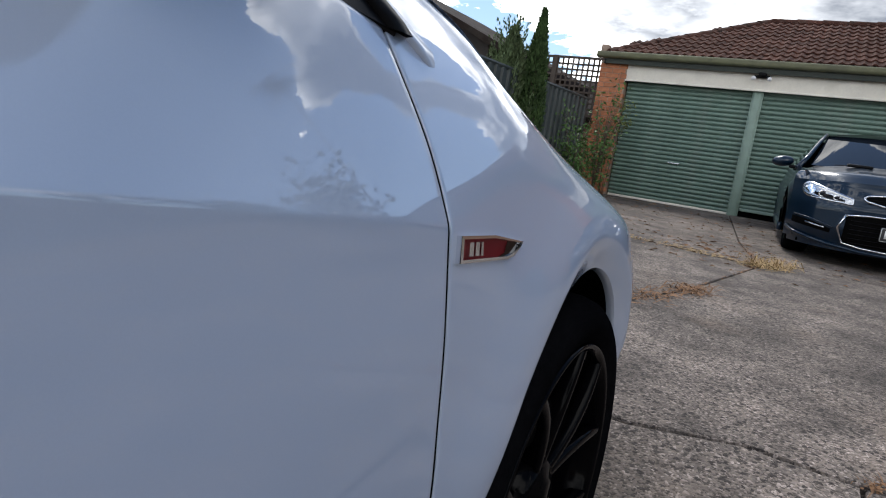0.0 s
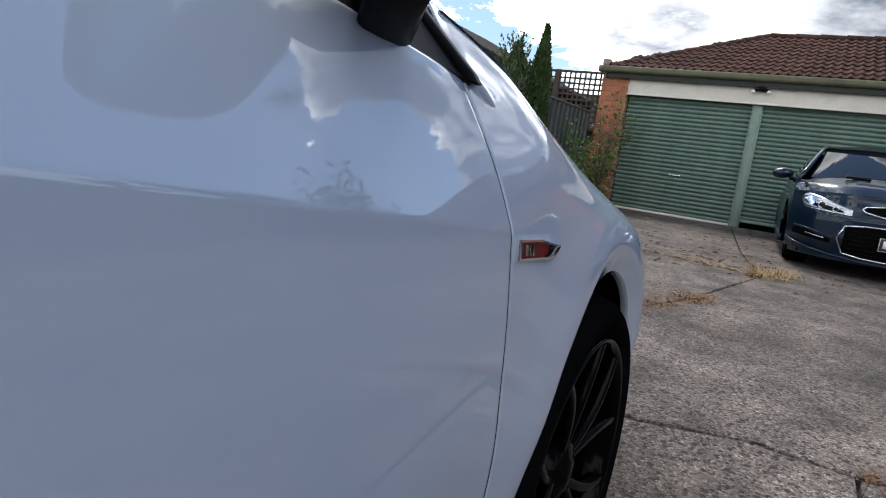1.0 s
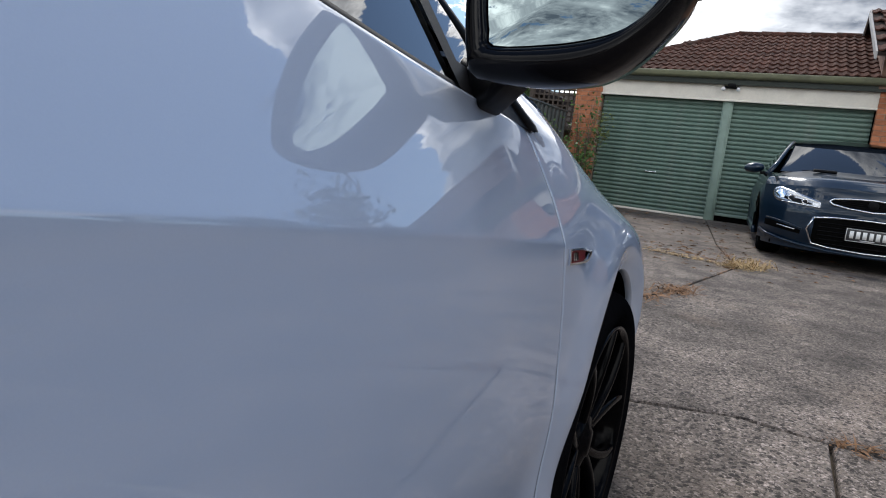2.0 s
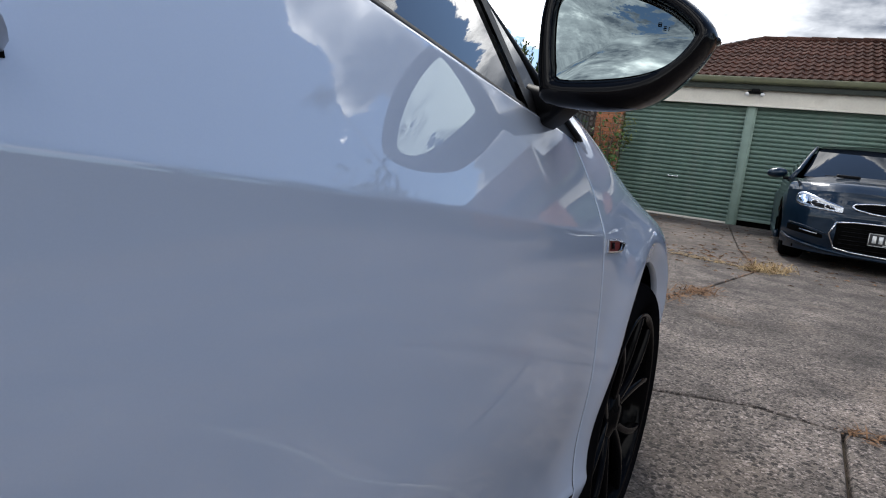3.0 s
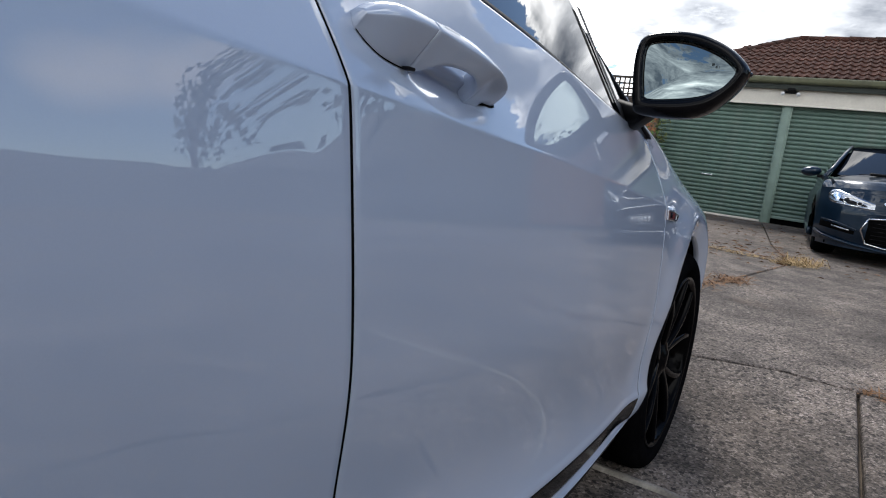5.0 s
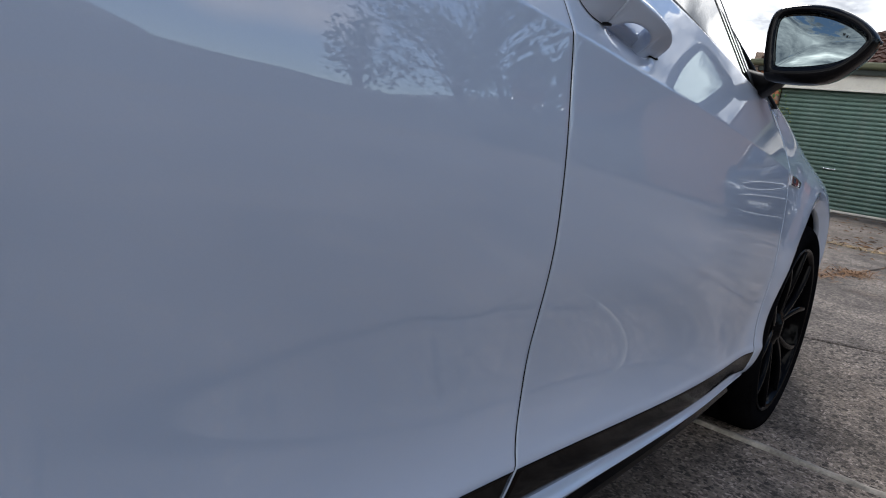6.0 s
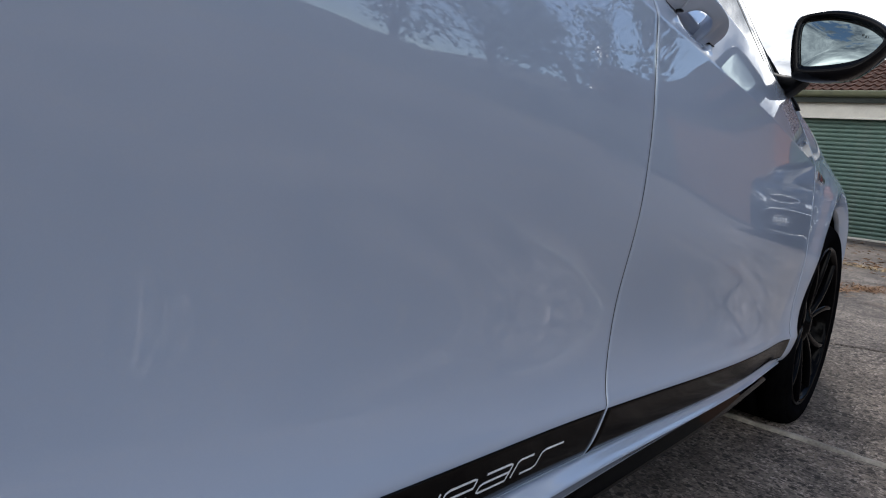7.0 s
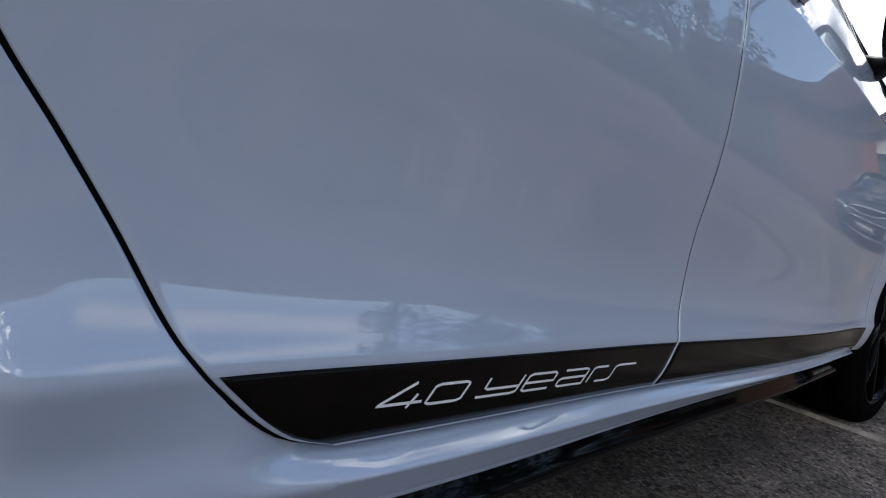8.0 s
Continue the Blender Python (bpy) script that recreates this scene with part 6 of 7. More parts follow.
    for x in (-0.90, -0.66):
        bm = bmesh.new()
        lathe(bm, [(0.001, 0.035), (0.030, 0.032), (0.034, 0.026), (0.030, 0.0), (0.02, -0.04), (0.001, -0.05)], 20, Matrix.Translation((x, GAR_Y - 0.20, 2.585)) @ Matrix.Rotation(radians(-90), 4, "Z") @ Matrix.Rotation(radians(25), 4, "Y"))
        part("lamp_head", bm, LETTER, lamp)
    roller_door("roller_door", D_L, POST_X - 0.06, GAR_Z + 0.045, g, False)
    roller_door("roller_door", POST_X + 0.06, D_R, GAR_Z + 0.155, g, True)
    # roof
    roof = new("roof")
    roof.parent = g
    tagged(roof, "brown concrete tile roof, weathered")
    right_l = EAVE_R - (RIDGE_L - EAVE_L)
    f = Vector((EAVE_L, EAVE_Y - 0.04, EAVE_Z)), Vector((EAVE_R, EAVE_Y - 0.04, EAVE_Z)), Vector((right_l, RIDGE_Y, RIDGE_Z_)), Vector((RIDGE_L, RIDGE_Y, RIDGE_Z_))
    back_y = 2 * RIDGE_Y - EAVE_Y
    bm = bmesh.new()
    vs = [bm.verts.new(p) for p in (f[0], f[1], f[2], f[3], Vector((EAVE_L, back_y, EAVE_Z)), Vector((EAVE_R, back_y, EAVE_Z)))]
    for q in ((0, 1, 2, 3), (0, 3, 4), (1, 5, 2), (3, 2, 5, 4)):
        bm.faces.new([vs[i] for i in q])
    for v in bm.verts:
        v.co.z -= 0.035
    part("roof_deck", bm, TILE_FAR, roof, smooth=False)
    slope = math.atan2(RIDGE_Z_ - EAVE_Z, RIDGE_Y - EAVE_Y + 0.04)
    run = math.hypot(RIDGE_Z_ - EAVE_Z, RIDGE_Y - EAVE_Y + 0.04)
    w, l = 0.290, 0.292
    me = tile_mesh(w, l)
    rng = random.Random(8)
    rows = int(run / l)
    count = 0
    far_v, far_f = [], []
    for r in range(rows + 1):
        v = r * l / run
        left = EAVE_L + (RIDGE_L - EAVE_L) * v
        right = EAVE_R + (right_l - EAVE_R) * v
        x = EAVE_L + w * math.floor((left - EAVE_L) / w)
        while x < right:
            if x + w * 0.6 > left:
                m = Matrix.Translation((x, EAVE_Y - 0.04 + r * l * math.cos(slope), EAVE_Z + r * l * math.sin(slope) + rng.uniform(-0.002, 0.004))) @ Matrix.Rotation(slope + rng.uniform(-0.006, 0.006), 4, "X") @ Matrix.Rotation(rng.uniform(-0.012, 0.012), 4, "Z")
                if x < 2.6 and count < 295:
                    ob = new("roof_tile", me)
                    ob.matrix_basis = m
                    ob.parent = roof
                    count += 1
                else:
                    n0 = len(far_v)
                    far_v += [m @ q.co for q in me.vertices]
                    far_f += [[n0 + i for i in p.vertices] for p in me.polygons]
            x += w
    tagged(raw("roof_tiles", far_v, far_f, TILE, roof, smooth=False), kind="stuff")
    # hip and ridge caps
    def caps(a, b, n):
        a, b = Vector(a), Vector(b)
        for k in range(n):
            bm = bmesh.new()
            p, q = a.lerp(b, k / n), a.lerp(b, (k + 1.12) / n)
            d = (q - p).normalized()
            side = d.cross(Vector((0, 0, 1))).normalized()
            up = side.cross(d)
            rows = []
            for t, rad in ((p, 0.125), (q, 0.105)):
                rows.append([t + side * math.cos(a_) * rad + up * math.sin(a_) * rad * 0.75 for a_ in (math.pi * i / 6 for i in range(7))])
            grid(bm, rows)
            part("ridge_cap", bm, TILE, roof)
    caps(f[0] + Vector((0.05, 0.05, -0.02)), f[3] + Vector((0, 0, -0.015)), 11)
    caps(f[3] + Vector((0, 0, -0.015)), f[2] + Vector((0, 0, -0.015)), 9)
    return g


# ---------------------------------------------------------------- fence, lattice, plants
def make_fence():
    fence = thing("steel_fence", "dark slate ribbed steel boundary fence", "fence")
    a, b = Vector((-3.62, 10.85)), Vector((-3.95, 5.0))
    n = 30
    d = (b - a) / n
    nrm = Vector((-d.y, d.x)).normalized()
    for k in range(n):
        p = a + d * k
        prof = [(0, 0), (0.30, 0), (0.38, 0.035), (0.62, 0.035), (0.70, 0), (1.0, 0)]
        bm = bmesh.new()
        pts = [p + d * u + nrm * o for u, o in prof]
        grid(bm, [[(q.x, q.y, z) for q in pts] for z in (GROUND(p.y) - 0.02, 1.98)])
        part("fence_sheet", bm, FENCE, fence, smooth=False)
    bm = bmesh.new()
    tube(bm, [(a.x, a.y, 2.0), (b.x, b.y, 2.0)], 0.03, 6)
    part("top_rail", bm, FENCE, fence, smooth=False)
    lat = thing("lattice_screen", "dark weathered timber lattice screen above the fence", "lattice")
    x0, x1, z0, z1, y = -5.6, -3.62, 1.75, 2.80, 11.45
    for k in range(int((x1 - x0) / 0.105) + 1):
        bm = bmesh.new()
        x = x0 + 0.105 * k
        box(bm, x - 0.018, x + 0.018, y, y + 0.01, z0, z1)
        part("lattice_slat", bm, LATTICE, lat, smooth=False)
    for k in range(int((z1 - z0) / 0.105) + 1):
        bm = bmesh.new()
        z = z0 + 0.105 * k
        box(bm, x0, x1, y - 0.011, y - 0.001, z - 0.018, z + 0.018)
        part("lattice_slat", bm, LATTICE, lat, smooth=False)
    bm = bmesh.new()
    box(bm, x0, x1, y - 0.02, y + 0.02, z1, z1 + 0.045)
    box(bm, x0, x1, y - 0.02, y + 0.02, z0 - 0.05, z0)
    for x in (x0, -4.6, x1):
        box(bm, x - 0.04, x + 0.04, y - 0.03, y + 0.03, 0.1, z1 + 0.05)
    part("lattice_frame", bm, LATTICE, lat, smooth=False)


def sprays(name, spots, size, mat, parent, rng, droop=0.0, long=2.2, per=1):
    """A crown of many small leaf blades at the given spots (place, way)."""
    verts, faces = [], []
    for p, way in spots:
        for _ in range(per):
            d = (Vector(way) + Vector((rng.gauss(0, 0.35), rng.gauss(0, 0.35), rng.gauss(0, 0.35) - droop))).normalized()
            s = size * rng.uniform(0.6, 1.4)
            side = d.cross(Vector((rng.gauss(0, 1), rng.gauss(0, 1), rng.gauss(0, 1)))).normalized() * s * 0.5
            q = Vector(p)
            n0 = len(verts)
            tip = q + d * s * long
            midp = q + d * s * long * 0.5 + side.cross(d) * 0.15
            verts += [q, midp + side, tip, midp - side]
            faces += [(n0, n0 + 1, n0 + 2), (n0, n0 + 2, n0 + 3)]
    return raw(name, verts, faces, mat, parent, smooth=False)


def column_tree(name, x, y, height, radius, mat, label, seed, count, upright=1.5, ragged=0.15, spikes=0):
    rng = random.Random(seed)
    t = thing(name, label, "tree", pose(x, y, GROUND(y)))
    bm = bmesh.new()
    tube(bm, [(0, 0, -0.05), (0.01, 0, height * 0.4), (0.0, 0.01, height * 0.9)], [0.06, 0.04, 0.01], 8)
    part("trunk", bm, BARK, t)
    bm = bmesh.new()
    for k in range(18):
        a, z = rng.uniform(0, 6.28), height * (0.1 + 0.8 * k / 18)
        r = radius * 0.7 * (1 - (z / height) ** 2)
        tube(bm, [(0, 0, z), (math.cos(a) * r * 0.6, math.sin(a) * r * 0.6, z + 0.12), (math.cos(a) * r, math.sin(a) * r, z + 0.3)], [0.014, 0.01, 0.004], 5)
    part("limbs", bm, BARK, t)
    lobes = [(rng.uniform(0, 6.28), rng.uniform(0.05, 0.9), rng.uniform(0.1, 1.0)) for _ in range(24)]
    spots = []
    for _ in range(count):
        u = rng.random() ** 0.85
        z = height * (0.03 + 0.97 * u)
        a = rng.uniform(0, 6.28)
        shape = (1 - u ** 2.4) * (0.55 + 0.45 * min(1, u * 6))
        bumpy = 1 + ragged * sum(math.exp(-((a - la + 3.14) % 6.28 - 3.14) ** 2 / 0.15 - ((u - lu) / 0.09) ** 2) * lw for la, lu, lw in lobes) - ragged * 0.5 * rng.random()
        r = radius * shape * bumpy * math.sqrt(rng.uniform(0.35, 1.0))
        spots.append(((math.cos(a) * r, math.sin(a) * r, z), (math.cos(a) * 0.6, math.sin(a) * 0.6, upright)))
    for _ in range(spikes):
        a, u = rng.uniform(0, 6.28), rng.uniform(0.25, 0.95)
        r0 = radius * (1 - u ** 2.4) * 0.9
        base = Vector((math.cos(a) * r0, math.sin(a) * r0, height * u))
        way = Vector((math.cos(a) * 0.35, math.sin(a) * 0.35, 1.0)).normalized()
        ln = rng.uniform(0.2, 0.45)
        for k in range(26):
            spots.append((base + way * ln * k / 26 + Vector((rng.gauss(0, 0.02), rng.gauss(0, 0.02), 0)), way))
    sprays("crown", spots, 0.028, mat, t, rng)
    return t


def shrub(name, x, y, z, rad, high, mat, label, seed, count, size=0.035):
    rng = random.Random(seed)
    t = thing(name, label, "shrub", pose(x, y, z))
    bm = bmesh.new()
    ends = []
    for k in range(16):
        a, r, h = rng.uniform(0, 6.28), rad * rng.uniform(0.3, 1.0), high * rng.uniform(0.4, 1.05)
        pts = [(0, 0, 0), (math.cos(a) * r * 0.4, math.sin(a) * r * 0.4, h * 0.55), (math.cos(a) * r, math.sin(a) * r, h)]
        tube(bm, pts, [0.010, 0.007, 0.003], 5)
        ends.append([Vector(p) for p in pts])
    part("stems", bm, BARK, t)
    spots = []
    for _ in range(count):
        pts = rng.choice(ends)
        u = rng.uniform(0.15, 1.05)
        p = pts[0].lerp(pts[1], u * 2) if u < 0.5 else pts[1].lerp(pts[2], u * 2 - 1)
        p = p + Vector((rng.gauss(0, 0.10), rng.gauss(0, 0.10), rng.gauss(0, 0.07)))
        if p.z < 0.02:
            p.z = 0.02
        spots.append((p, (rng.gauss(0, 1), rng.gauss(0, 1), rng.gauss(0.3, 0.6))))
    sprays("leaves", spots, size, mat, t, rng, long=1.7)
    return t


def broad_tree(x, y, high, rad, seed, count=2600, label="broad leafy green tree across the drive"):
    rng = random.Random(seed)
    t = thing("tree", label, "tree", pose(x, y, 0))
    bm = bmesh.new()
    tube(bm, [(0, 0, -0.1), (0.1, 0.05, high * 0.3), (0, 0.1, high * 0.62)], [0.22, 0.16, 0.08], 10)
    tips = []
    for k in range(14):
        a = rng.uniform(0, 6.28)
        r, h = rad * rng.uniform(0.4, 0.9), high * rng.uniform(0.5, 0.95)
        z0 = high * rng.uniform(0.28, 0.55)
        tube(bm, [(0.05, 0.05, z0), (math.cos(a) * r * 0.5, math.sin(a) * r * 0.5, (z0 + h) / 2 + 0.2), (math.cos(a) * r, math.sin(a) * r, h)], [0.07, 0.045, 0.015], 6)
        tips.append(Vector((math.cos(a) * r, math.sin(a) * r, h)))
    part("trunk", bm, BARK, t)
    spots = []
    for _ in range(count):
        c = rng.choice(tips)
        spots.append((c + Vector((rng.gauss(0, rad * 0.22), rng.gauss(0, rad * 0.22), rng.gauss(0, high * 0.09))), (rng.gauss(0, 1), rng.gauss(0, 1), rng.gauss(0, 1))))
    sprays("crown", spots, 0.17, GUM, t, rng, long=1.5)


def palm(x, y, high, seed):
    rng = random.Random(seed)
    t = thing("palm_tree", "tall slender palm tree with arching fronds", "palm", pose(x, y, 0))
    bm = bmesh.new()
    tube(bm, [(0, 0, -0.1), (0.06, 0, high * 0.5), (0, 0.05, high)], [0.07, 0.028, 0.024], 10)
    part("trunk", bm, BARK, t)
    verts, faces = [], []
    for k in range(18):
        a = 2 * math.pi * k / 18 + rng.uniform(-0.15, 0.15)
        up = rng.uniform(0.1, 1.2)
        ln = rng.uniform(1.2, 1.7)
        for i in range(14):
            u = i / 13
            p = Vector((math.cos(a) * ln * u, math.sin(a) * ln * u, high + ln * (up * u - 1.25 * u * u)))
            side = Vector((-math.sin(a), math.cos(a), -0.25))
            for s in (-1, 1):
                n0 = len(verts)
                w = 0.40 * math.sin(math.pi * min(u + 0.12, 1.0))
                verts += [p, p + Vector((math.cos(a), math.sin(a), 0)) * 0.05, p + side * s * w + Vector((math.cos(a) * 0.2, math.sin(a) * 0.2, -0.15 * w))]
                faces.append((n0, n0 + 1, n0 + 2))
    raw("fronds", verts, faces, GUM, t, smooth=False)


def house(name, label, x0, x1, y0, y1, wall_h, ridge_h, wall, along="y", over=0.5, windows=(), z0=0.0, tile=TILE_FAR):
    """A brick house with a gable roof, window openings and eaves."""
    h = thing(name, label, "house")
    bm = bmesh.new()
    box(bm, x0, x1, y0, y1, z0 - 0.2, wall_h)
    if along == "y":
        c = (x0 + x1) / 2
        for y in (y0, y1):
            bm.faces.new([bm.verts.new(p) for p in ((x0, y, wall_h), (x1, y, wall_h), (c, y, ridge_h - 0.15))])
    else:
        c = (y0 + y1) / 2
        for x in (x0, x1):
            bm.faces.new([bm.verts.new(p) for p in ((x, y0, wall_h), (x, y1, wall_h), (x, c, ridge_h - 0.15))])
    part("wall", bm, wall, h, smooth=False)
    bm = bmesh.new()
    lo = wall_h - 0.12
    if along == "y":
        rows = [[(x0 - over, y, lo), (c, y, ridge_h), (x1 + over, y, lo)] for y in (y0 - over * 0.6, y1 + over * 0.6)]
    else:
        rows = [[(x, y0 - over, lo), (x, c, ridge_h), (x, y1 + over, lo)] for x in (x0 - over * 0.6, x1 + over * 0.6)]
    vr = grid(bm, rows)
    ret = bmesh.ops.extrude_face_region(bm, geom=bm.faces[:])
    for v in ret["geom"]:
        if isinstance(v, bmesh.types.BMVert):
            v.co.z -= 0.16
    part("roof", bm, tile, h, smooth=False)
    for (wx, wy, wz, ww, wh, face) in windows:
        bm = bmesh.new()
        if face == "x":
            box(bm, wx - 0.04, wx + 0.02, wy - ww / 2 - 0.06, wy + ww / 2 + 0.06, wz - 0.06, wz + wh + 0.06, 0.01)
        else:
            box(bm, wx - ww / 2 - 0.06, wx + ww / 2 + 0.06, wy - 0.04, wy + 0.02, wz - 0.06, wz + wh + 0.06, 0.01)
        win = part("window", bm, WHITE_PLAIN, h, smooth=False)
        bm = bmesh.new()
        if face == "x":
            box(bm, wx - 0.05, wx - 0.042, wy - ww / 2, wy + ww / 2, wz, wz + wh)
        else:
            box(bm, wx - ww / 2, wx + ww / 2, wy - 0.05, wy - 0.042, wz, wz + wh)
        part("pane", bm, PANE, win, smooth=False)
    return h


def make_gable():
    """A gabled roof that crosses the garage's right end, its ridge running along x."""
    h = thing("gable_house", "brown brick house with a tiled gable roof and grey barge boards", "house")
    x0, x1, ym, zr, y0, y1, ze = 1.17, 7.0, 12.9, 4.40, 10.2, 15.6, 3.14
    bm = bmesh.new()
    vs = [bm.verts.new(p) for x in (x0 + 0.16, x1) for p in ((x, y0 + 0.6, 2.7), (x, y1 - 0.6, 2.7), (x, y1 - 0.6, ze + 0.10), (x, ym, zr - 0.18), (x, y0 + 0.6, ze + 0.10))]
    bm.faces.new(vs[:5])
    bm.faces.new(list(reversed(vs[5:])))
    for k in range(5):
        bm.faces.new((vs[k], vs[5 + k], vs[5 + (k + 1) % 5], vs[(k + 1) % 5]))
    part("wall", bm, WALL_FAR, h, smooth=False)
    for ye, name in ((y0, "roof"), (y1, "roof")):
        bm = bmesh.new()
        vs = [bm.verts.new((x, y, z + dz)) for dz in (0.0, -0.05) for x, y, z in ((x0, ye, ze), (x1, ye, ze), (x1, ym, zr), (x0, ym, zr))]
        for q in ((0, 1, 2, 3), (7, 6, 5, 4), (0, 4, 5, 1), (1, 5, 6, 2), (3, 7, 4, 0)):
            bm.faces.new([vs[i] for i in q])
        roof = part(name, bm, TILE_FAR, h, smooth=False)
        bm = bmesh.new()
        vs = [bm.verts.new((x, y, z + dz)) for x in (x0 - 0.03, x0 - 0.002) for y, z, dz in ((ye, ze, 0.02), (ym, zr, 0.02), (ym, zr, -0.10), (ye, ze, -0.10))]
        for q in ((0, 1, 2, 3), (7, 6, 5, 4), (0, 4, 5, 1), (2, 6, 7, 3), (0, 3, 7, 4)):
            bm.faces.new([vs[i] for i in q])
        part("barge_board", bm, BARGE, roof, "grey painted barge board", smooth=False)
        if ye == y0:
            slope, run = math.atan2(zr - ze, ym - ye), math.hypot(zr - ze, ym - ye)
            w, l = 0.305, 0.335
            me = tile_mesh(w, l)
            tv, tf = [], []
            for r in range(int(run / l) + 1):
                for c in range(8):
                    m = Matrix.Translation((x0 + (c + 0.5 * (r % 2)) * w, ye + r * l * math.cos(slope), ze + 0.012 + r * l * math.sin(slope))) @ Matrix.Rotation(slope, 4, "X")
                    n0 = len(tv)
                    tv += [m @ q.co for q in me.vertices]
                    tf += [[n0 + i for i in p.vertices] for p in me.polygons]
            tagged(raw("roof_tiles", tv, tf, TILE, h, smooth=False), kind="stuff")


def make_vine():
    rng = random.Random(77)
    t = thing("climbing_vine", "sparse yellow-green vine against the brick pier", "vine", pose(-3.02, 10.68, GROUND(10.7)))
    bm = bmesh.new()
    lines = []
    for k in range(7):
        dx, top = rng.uniform(-0.10, 0.16), rng.uniform(1.15, 1.62)
        pts = [Vector((dx * 0.3, 0, 0)), Vector((dx, rng.uniform(-0.05, 0.02), top * 0.6)), Vector((dx + rng.uniform(0.0, 0.15), 0.0, top)), Vector((dx + rng.uniform(0.15, 0.50), -0.04, top + rng.uniform(-0.08, 0.12)))]
        tube(bm, pts, [0.006, 0.005, 0.004, 0.002], 5)
        lines.append(pts)
    part("stems", bm, BARK, t)
    spots = []
    for _ in range(330):
        pts = rng.choice(lines)
        u = rng.random()
        p = pts[2].lerp(pts[3], u) if rng.random() < 0.7 else pts[1].lerp(pts[2], u)
        spots.append((p + Vector((rng.gauss(0, 0.05), rng.gauss(0, 0.04), rng.gauss(0, 0.06))), (rng.gauss(0, 1), rng.gauss(-0.4, 0.6), rng.gauss(0, 0.7))))
    sprays("leaves", spots, 0.022, VINE, t, rng, long=1.9)


def straw(name, pts, count, spread, mat, label, seed, size=0.11, rise=0.25):
    """Dry grass lying in and along a joint."""
    rng = random.Random(seed)
    verts, faces = [], []
    pts = [Vector(p) for p in pts]
    for _ in range(count):
        k = rng.randrange(len(pts) - 1)
        p = pts[k].lerp(pts[k + 1], rng.random()) + Vector((rng.gauss(0, spread), rng.gauss(0, spread)))
        a = rng.uniform(0, 6.28)
        ln = size * rng.uniform(0.3, 1.3)
        w = rng.uniform(0.0015, 0.004)
        z0 = ground_z(p.x, p.y) + rng.uniform(-0.008, 0.006)
        d = Vector((math.cos(a), math.sin(a)))
        n = Vector((-d.y, d.x)) * w
        e = p + d * ln
        m = p + d * ln * 0.5
        lift = ln * rise * rng.random()
        n0 = len(verts)
        verts += [(p.x + n.x, p.y + n.y, z0), (p.x - n.x, p.y - n.y, z0), (m.x - n.x, m.y - n.y, z0 + lift), (m.x + n.x, m.y + n.y, z0 + lift + 0.002), (e.x, e.y, ground_z(e.x, e.y) + 0.004 + lift * 0.5)]
        faces += [(n0, n0 + 1, n0 + 2, n0 + 3), (n0 + 3, n0 + 2, n0 + 4)]
    ob = raw(name, verts, faces, mat, smooth=False)
    return tagged(ob, label, "dry grass", kind="stuff")


# ---------------------------------------------------------------- put together
make_ground()
make_hatchback()
make_sedan()
column_tree("cypress_tree", -3.57, 8.05, 2.63, 0.25, CYPRESS, "tall narrow dark green cypress beside the fence", 3, 9000)
column_tree("juniper_tree", -3.97, 8.0, 2.36, 0.50, JUNIPER, "spiky grey-green juniper beside the cypress", 5, 7500, ragged=0.35, spikes=120)
shrub("leafy_shrub", -3.25, 9.6, GROUND(9.6), 0.45, 1.35, SHRUB, "loose green shrub against the brick pier", 7, 1500)
shrub("leafy_shrub", -2.95, 9.9, GROUND(9.9), 0.30, 2.0, SHRUB, "tall thin leafy shrub against the brick pier", 8, 500, 0.04)
make_fence()
make_vine()
make_gable()
house("brown_house", "low dark brown house with a tiled roof", -17.0, -7.2, 13.5, 22.0, 3.37, 5.6, TIMBER, "y", 0.6)
house("brick_house", "single-storey tan brick house across the drive", 14.0, 20.0, -9.0, 3.6, 2.2, 3.3, WALL_PALE, "y", 0.6, tile=TILE_PALE)
house("brick_house", "tan brick house beyond the side fence", 9.5, 17.0, 15.5, 25.0, 2.4, 4.1, WALL_PALE, "x", 0.6, tile=TILE_PALE)
house("brick_house", "single-storey brown brick house behind the drive", -6.0, 8.0, -34.0, -26.0, 2.9, 5.2, WALL_FAR, "x", 0.6)
house("far_house", "low brown tiled house behind the lattice", -12.5, -2.5, 23.0, 30.0, 2.6, 4.3, WALL_FAR, "x", 0.5)


def side_fence():
    f = thing("paling_fence", "weathered grey timber paling fence beside the drive", "fence")
    n = 60
    for k in range(n):
        bm = bmesh.new()
        y = -9.0 + 20.0 * k / n
        box(bm, 8.6, 8.62, y, y + 20.0 / n - 0.012, GROUND(y) - 0.03, 1.50 + 0.02 * math.sin(k * 7.3))
        part("paling", bm, TIMBER_FENCE, f, smooth=False)
    bm = bmesh.new()
    for z in (0.5, 1.2):
        box(bm, 8.621, 8.66, -9.0, 11.0, z, z + 0.07)
    part("fence_rail", bm, TIMBER_FENCE, f, smooth=False)
    f2 = thing("paling_fence", "weathered grey timber paling fence behind the drive", "fence")
    for k in range(22):
        bm = bmesh.new()
        x = 5.1 + 3.48 * k / 22
        box(bm, x, x + 0.15, 11.0, 11.02, 0.28, 2.1)
        part("paling", bm, TIMBER_FENCE, f2, smooth=False)


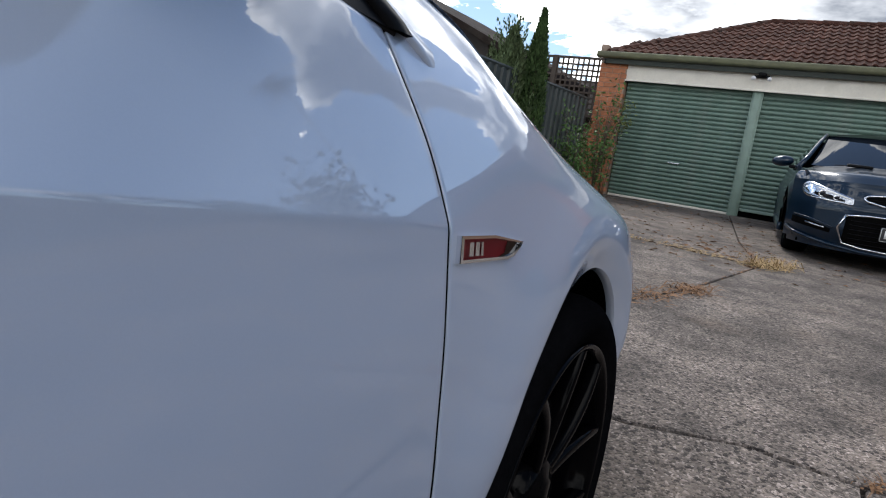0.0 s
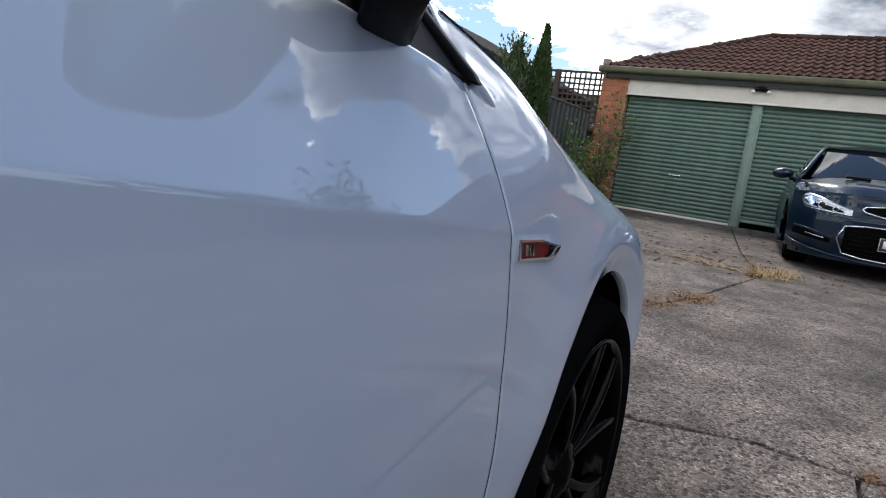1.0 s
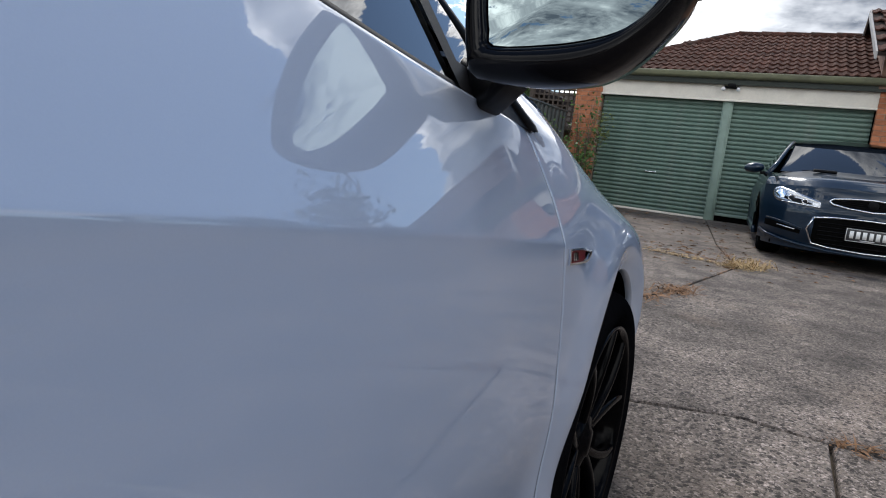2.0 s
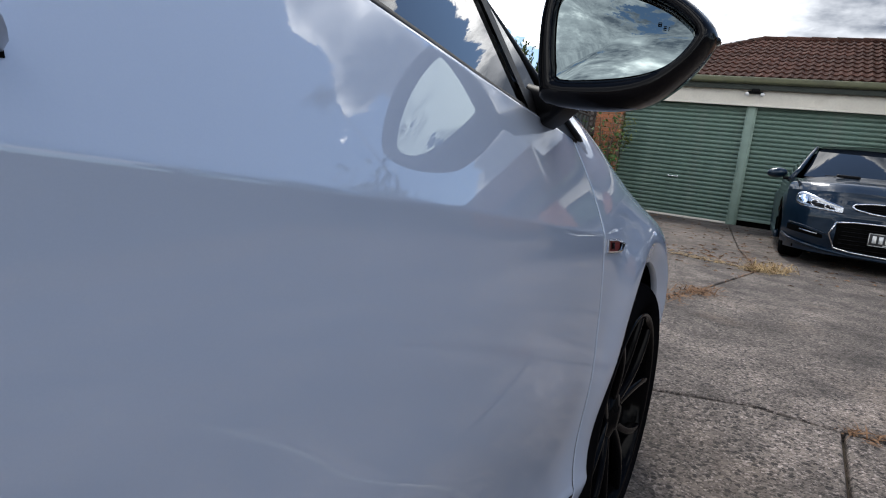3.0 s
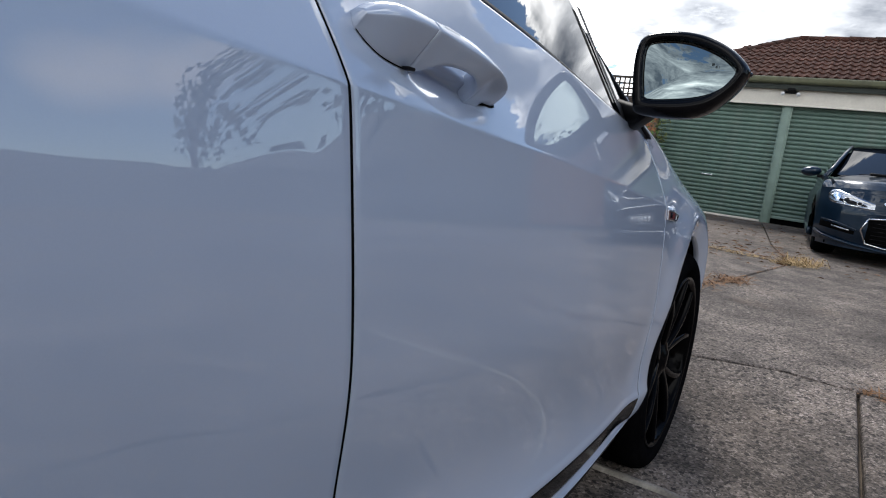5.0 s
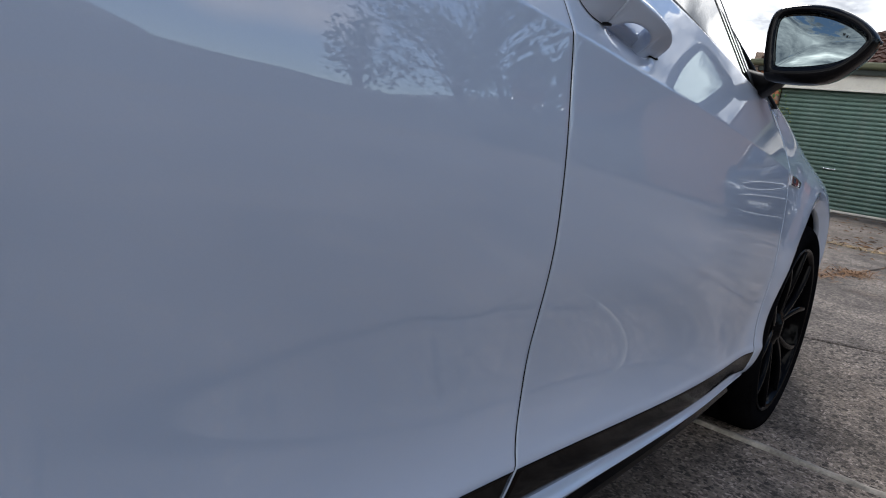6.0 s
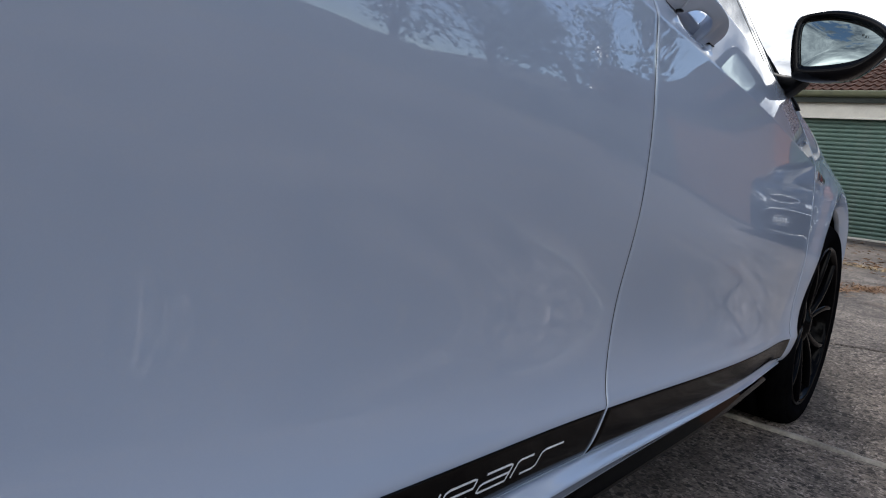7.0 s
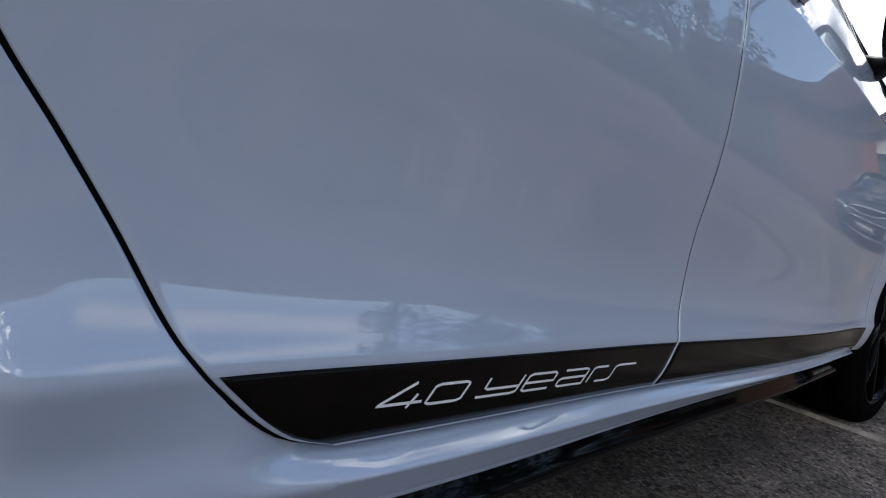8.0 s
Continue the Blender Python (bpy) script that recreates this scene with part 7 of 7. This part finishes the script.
side_fence()
broad_tree(8.3, 17.0, 8.0, 1.7, 21, 1700)
broad_tree(12.8, 9.3, 5.2, 0.8, 24, 420, "slim feathery green tree across the drive")
broad_tree(11.6, 12.4, 7.4, 2.3, 25, 2400, "dense green tree beyond the side fence")
broad_tree(10.2, 15.2, 7.8, 2.0, 26, 2000, "dense green tree beyond the side fence")
broad_tree(7.4, -13.5, 6.0, 2.2, 22)
palm(8.4, 20.6, 14.4, 31)
straw("dry_grass", [(-0.02, 4.75), (0.06, 4.92), (0.2, 5.1)], 420, 0.07, STRAW, "tuft of dry straw-coloured grass in the slab joint", 41, 0.13, 0.6)
straw("dry_grass", [(0.02, 4.88), (-0.4, 4.93), (-0.75, 5.06), (-1.6, 5.15)], 260, 0.035, STRAW, "dry grass along the slab joint", 42)
straw("dry_grass", [(0.02, 4.9), (-0.12, 5.6), (-0.28, 6.6)], 140, 0.025, DEADLEAF, "dead brown leaves along the slab joint", 43, 0.07)
straw("dry_grass", [(-0.62, 2.2), (-0.44, 2.55), (-0.30, 3.0), (-0.24, 3.2)], 420, 0.06, DEADLEAF, "dead brown leaves heaped on a crack", 44, 0.10, 0.35)
straw("dry_grass", [(-0.30, 3.0), (-0.13, 4.0), (0.0, 4.8)], 60, 0.012, DEADLEAF, "dead leaves in a thin crack", 45, 0.05)


def litter():
    """Small dead leaves and twigs scattered over the far slabs."""
    rng = random.Random(91)
    verts, faces = [], []
    for _ in range(520):
        x, y = rng.uniform(-2.9, 1.0), rng.uniform(5.2, 10.6)
        if rng.random() < 0.35:
            x, y = rng.gauss(-0.5, 0.5), rng.gauss(5.3, 0.5)
        z = ground_z(x, y) + 0.005
        a, ln, w = rng.uniform(0, 6.28), rng.uniform(0.015, 0.05), rng.uniform(0.004, 0.014)
        d, n = Vector((math.cos(a), math.sin(a), 0)) * ln, Vector((-math.sin(a), math.cos(a), 0)) * w
        p = Vector((x, y, z))
        n0 = len(verts)
        verts += [p - d, p - n + Vector((0, 0, 0.004)), p + d, p + n + Vector((0, 0, rng.uniform(0.004, 0.014)))]
        faces.append((n0, n0 + 1, n0 + 2, n0 + 3))
    tagged(raw("leaf_litter", verts, faces, DEADLEAF, smooth=False), "scattered small dead brown leaves on the concrete", "leaf litter", kind="stuff")


litter()
straw("dry_grass", [(0.47, 0.97), (0.62, 1.0), (1.2, 1.0)], 110, 0.016, DEADLEAF, "dry grass in the slab joint", 46, 0.07)
make_driveway()
make_garage()
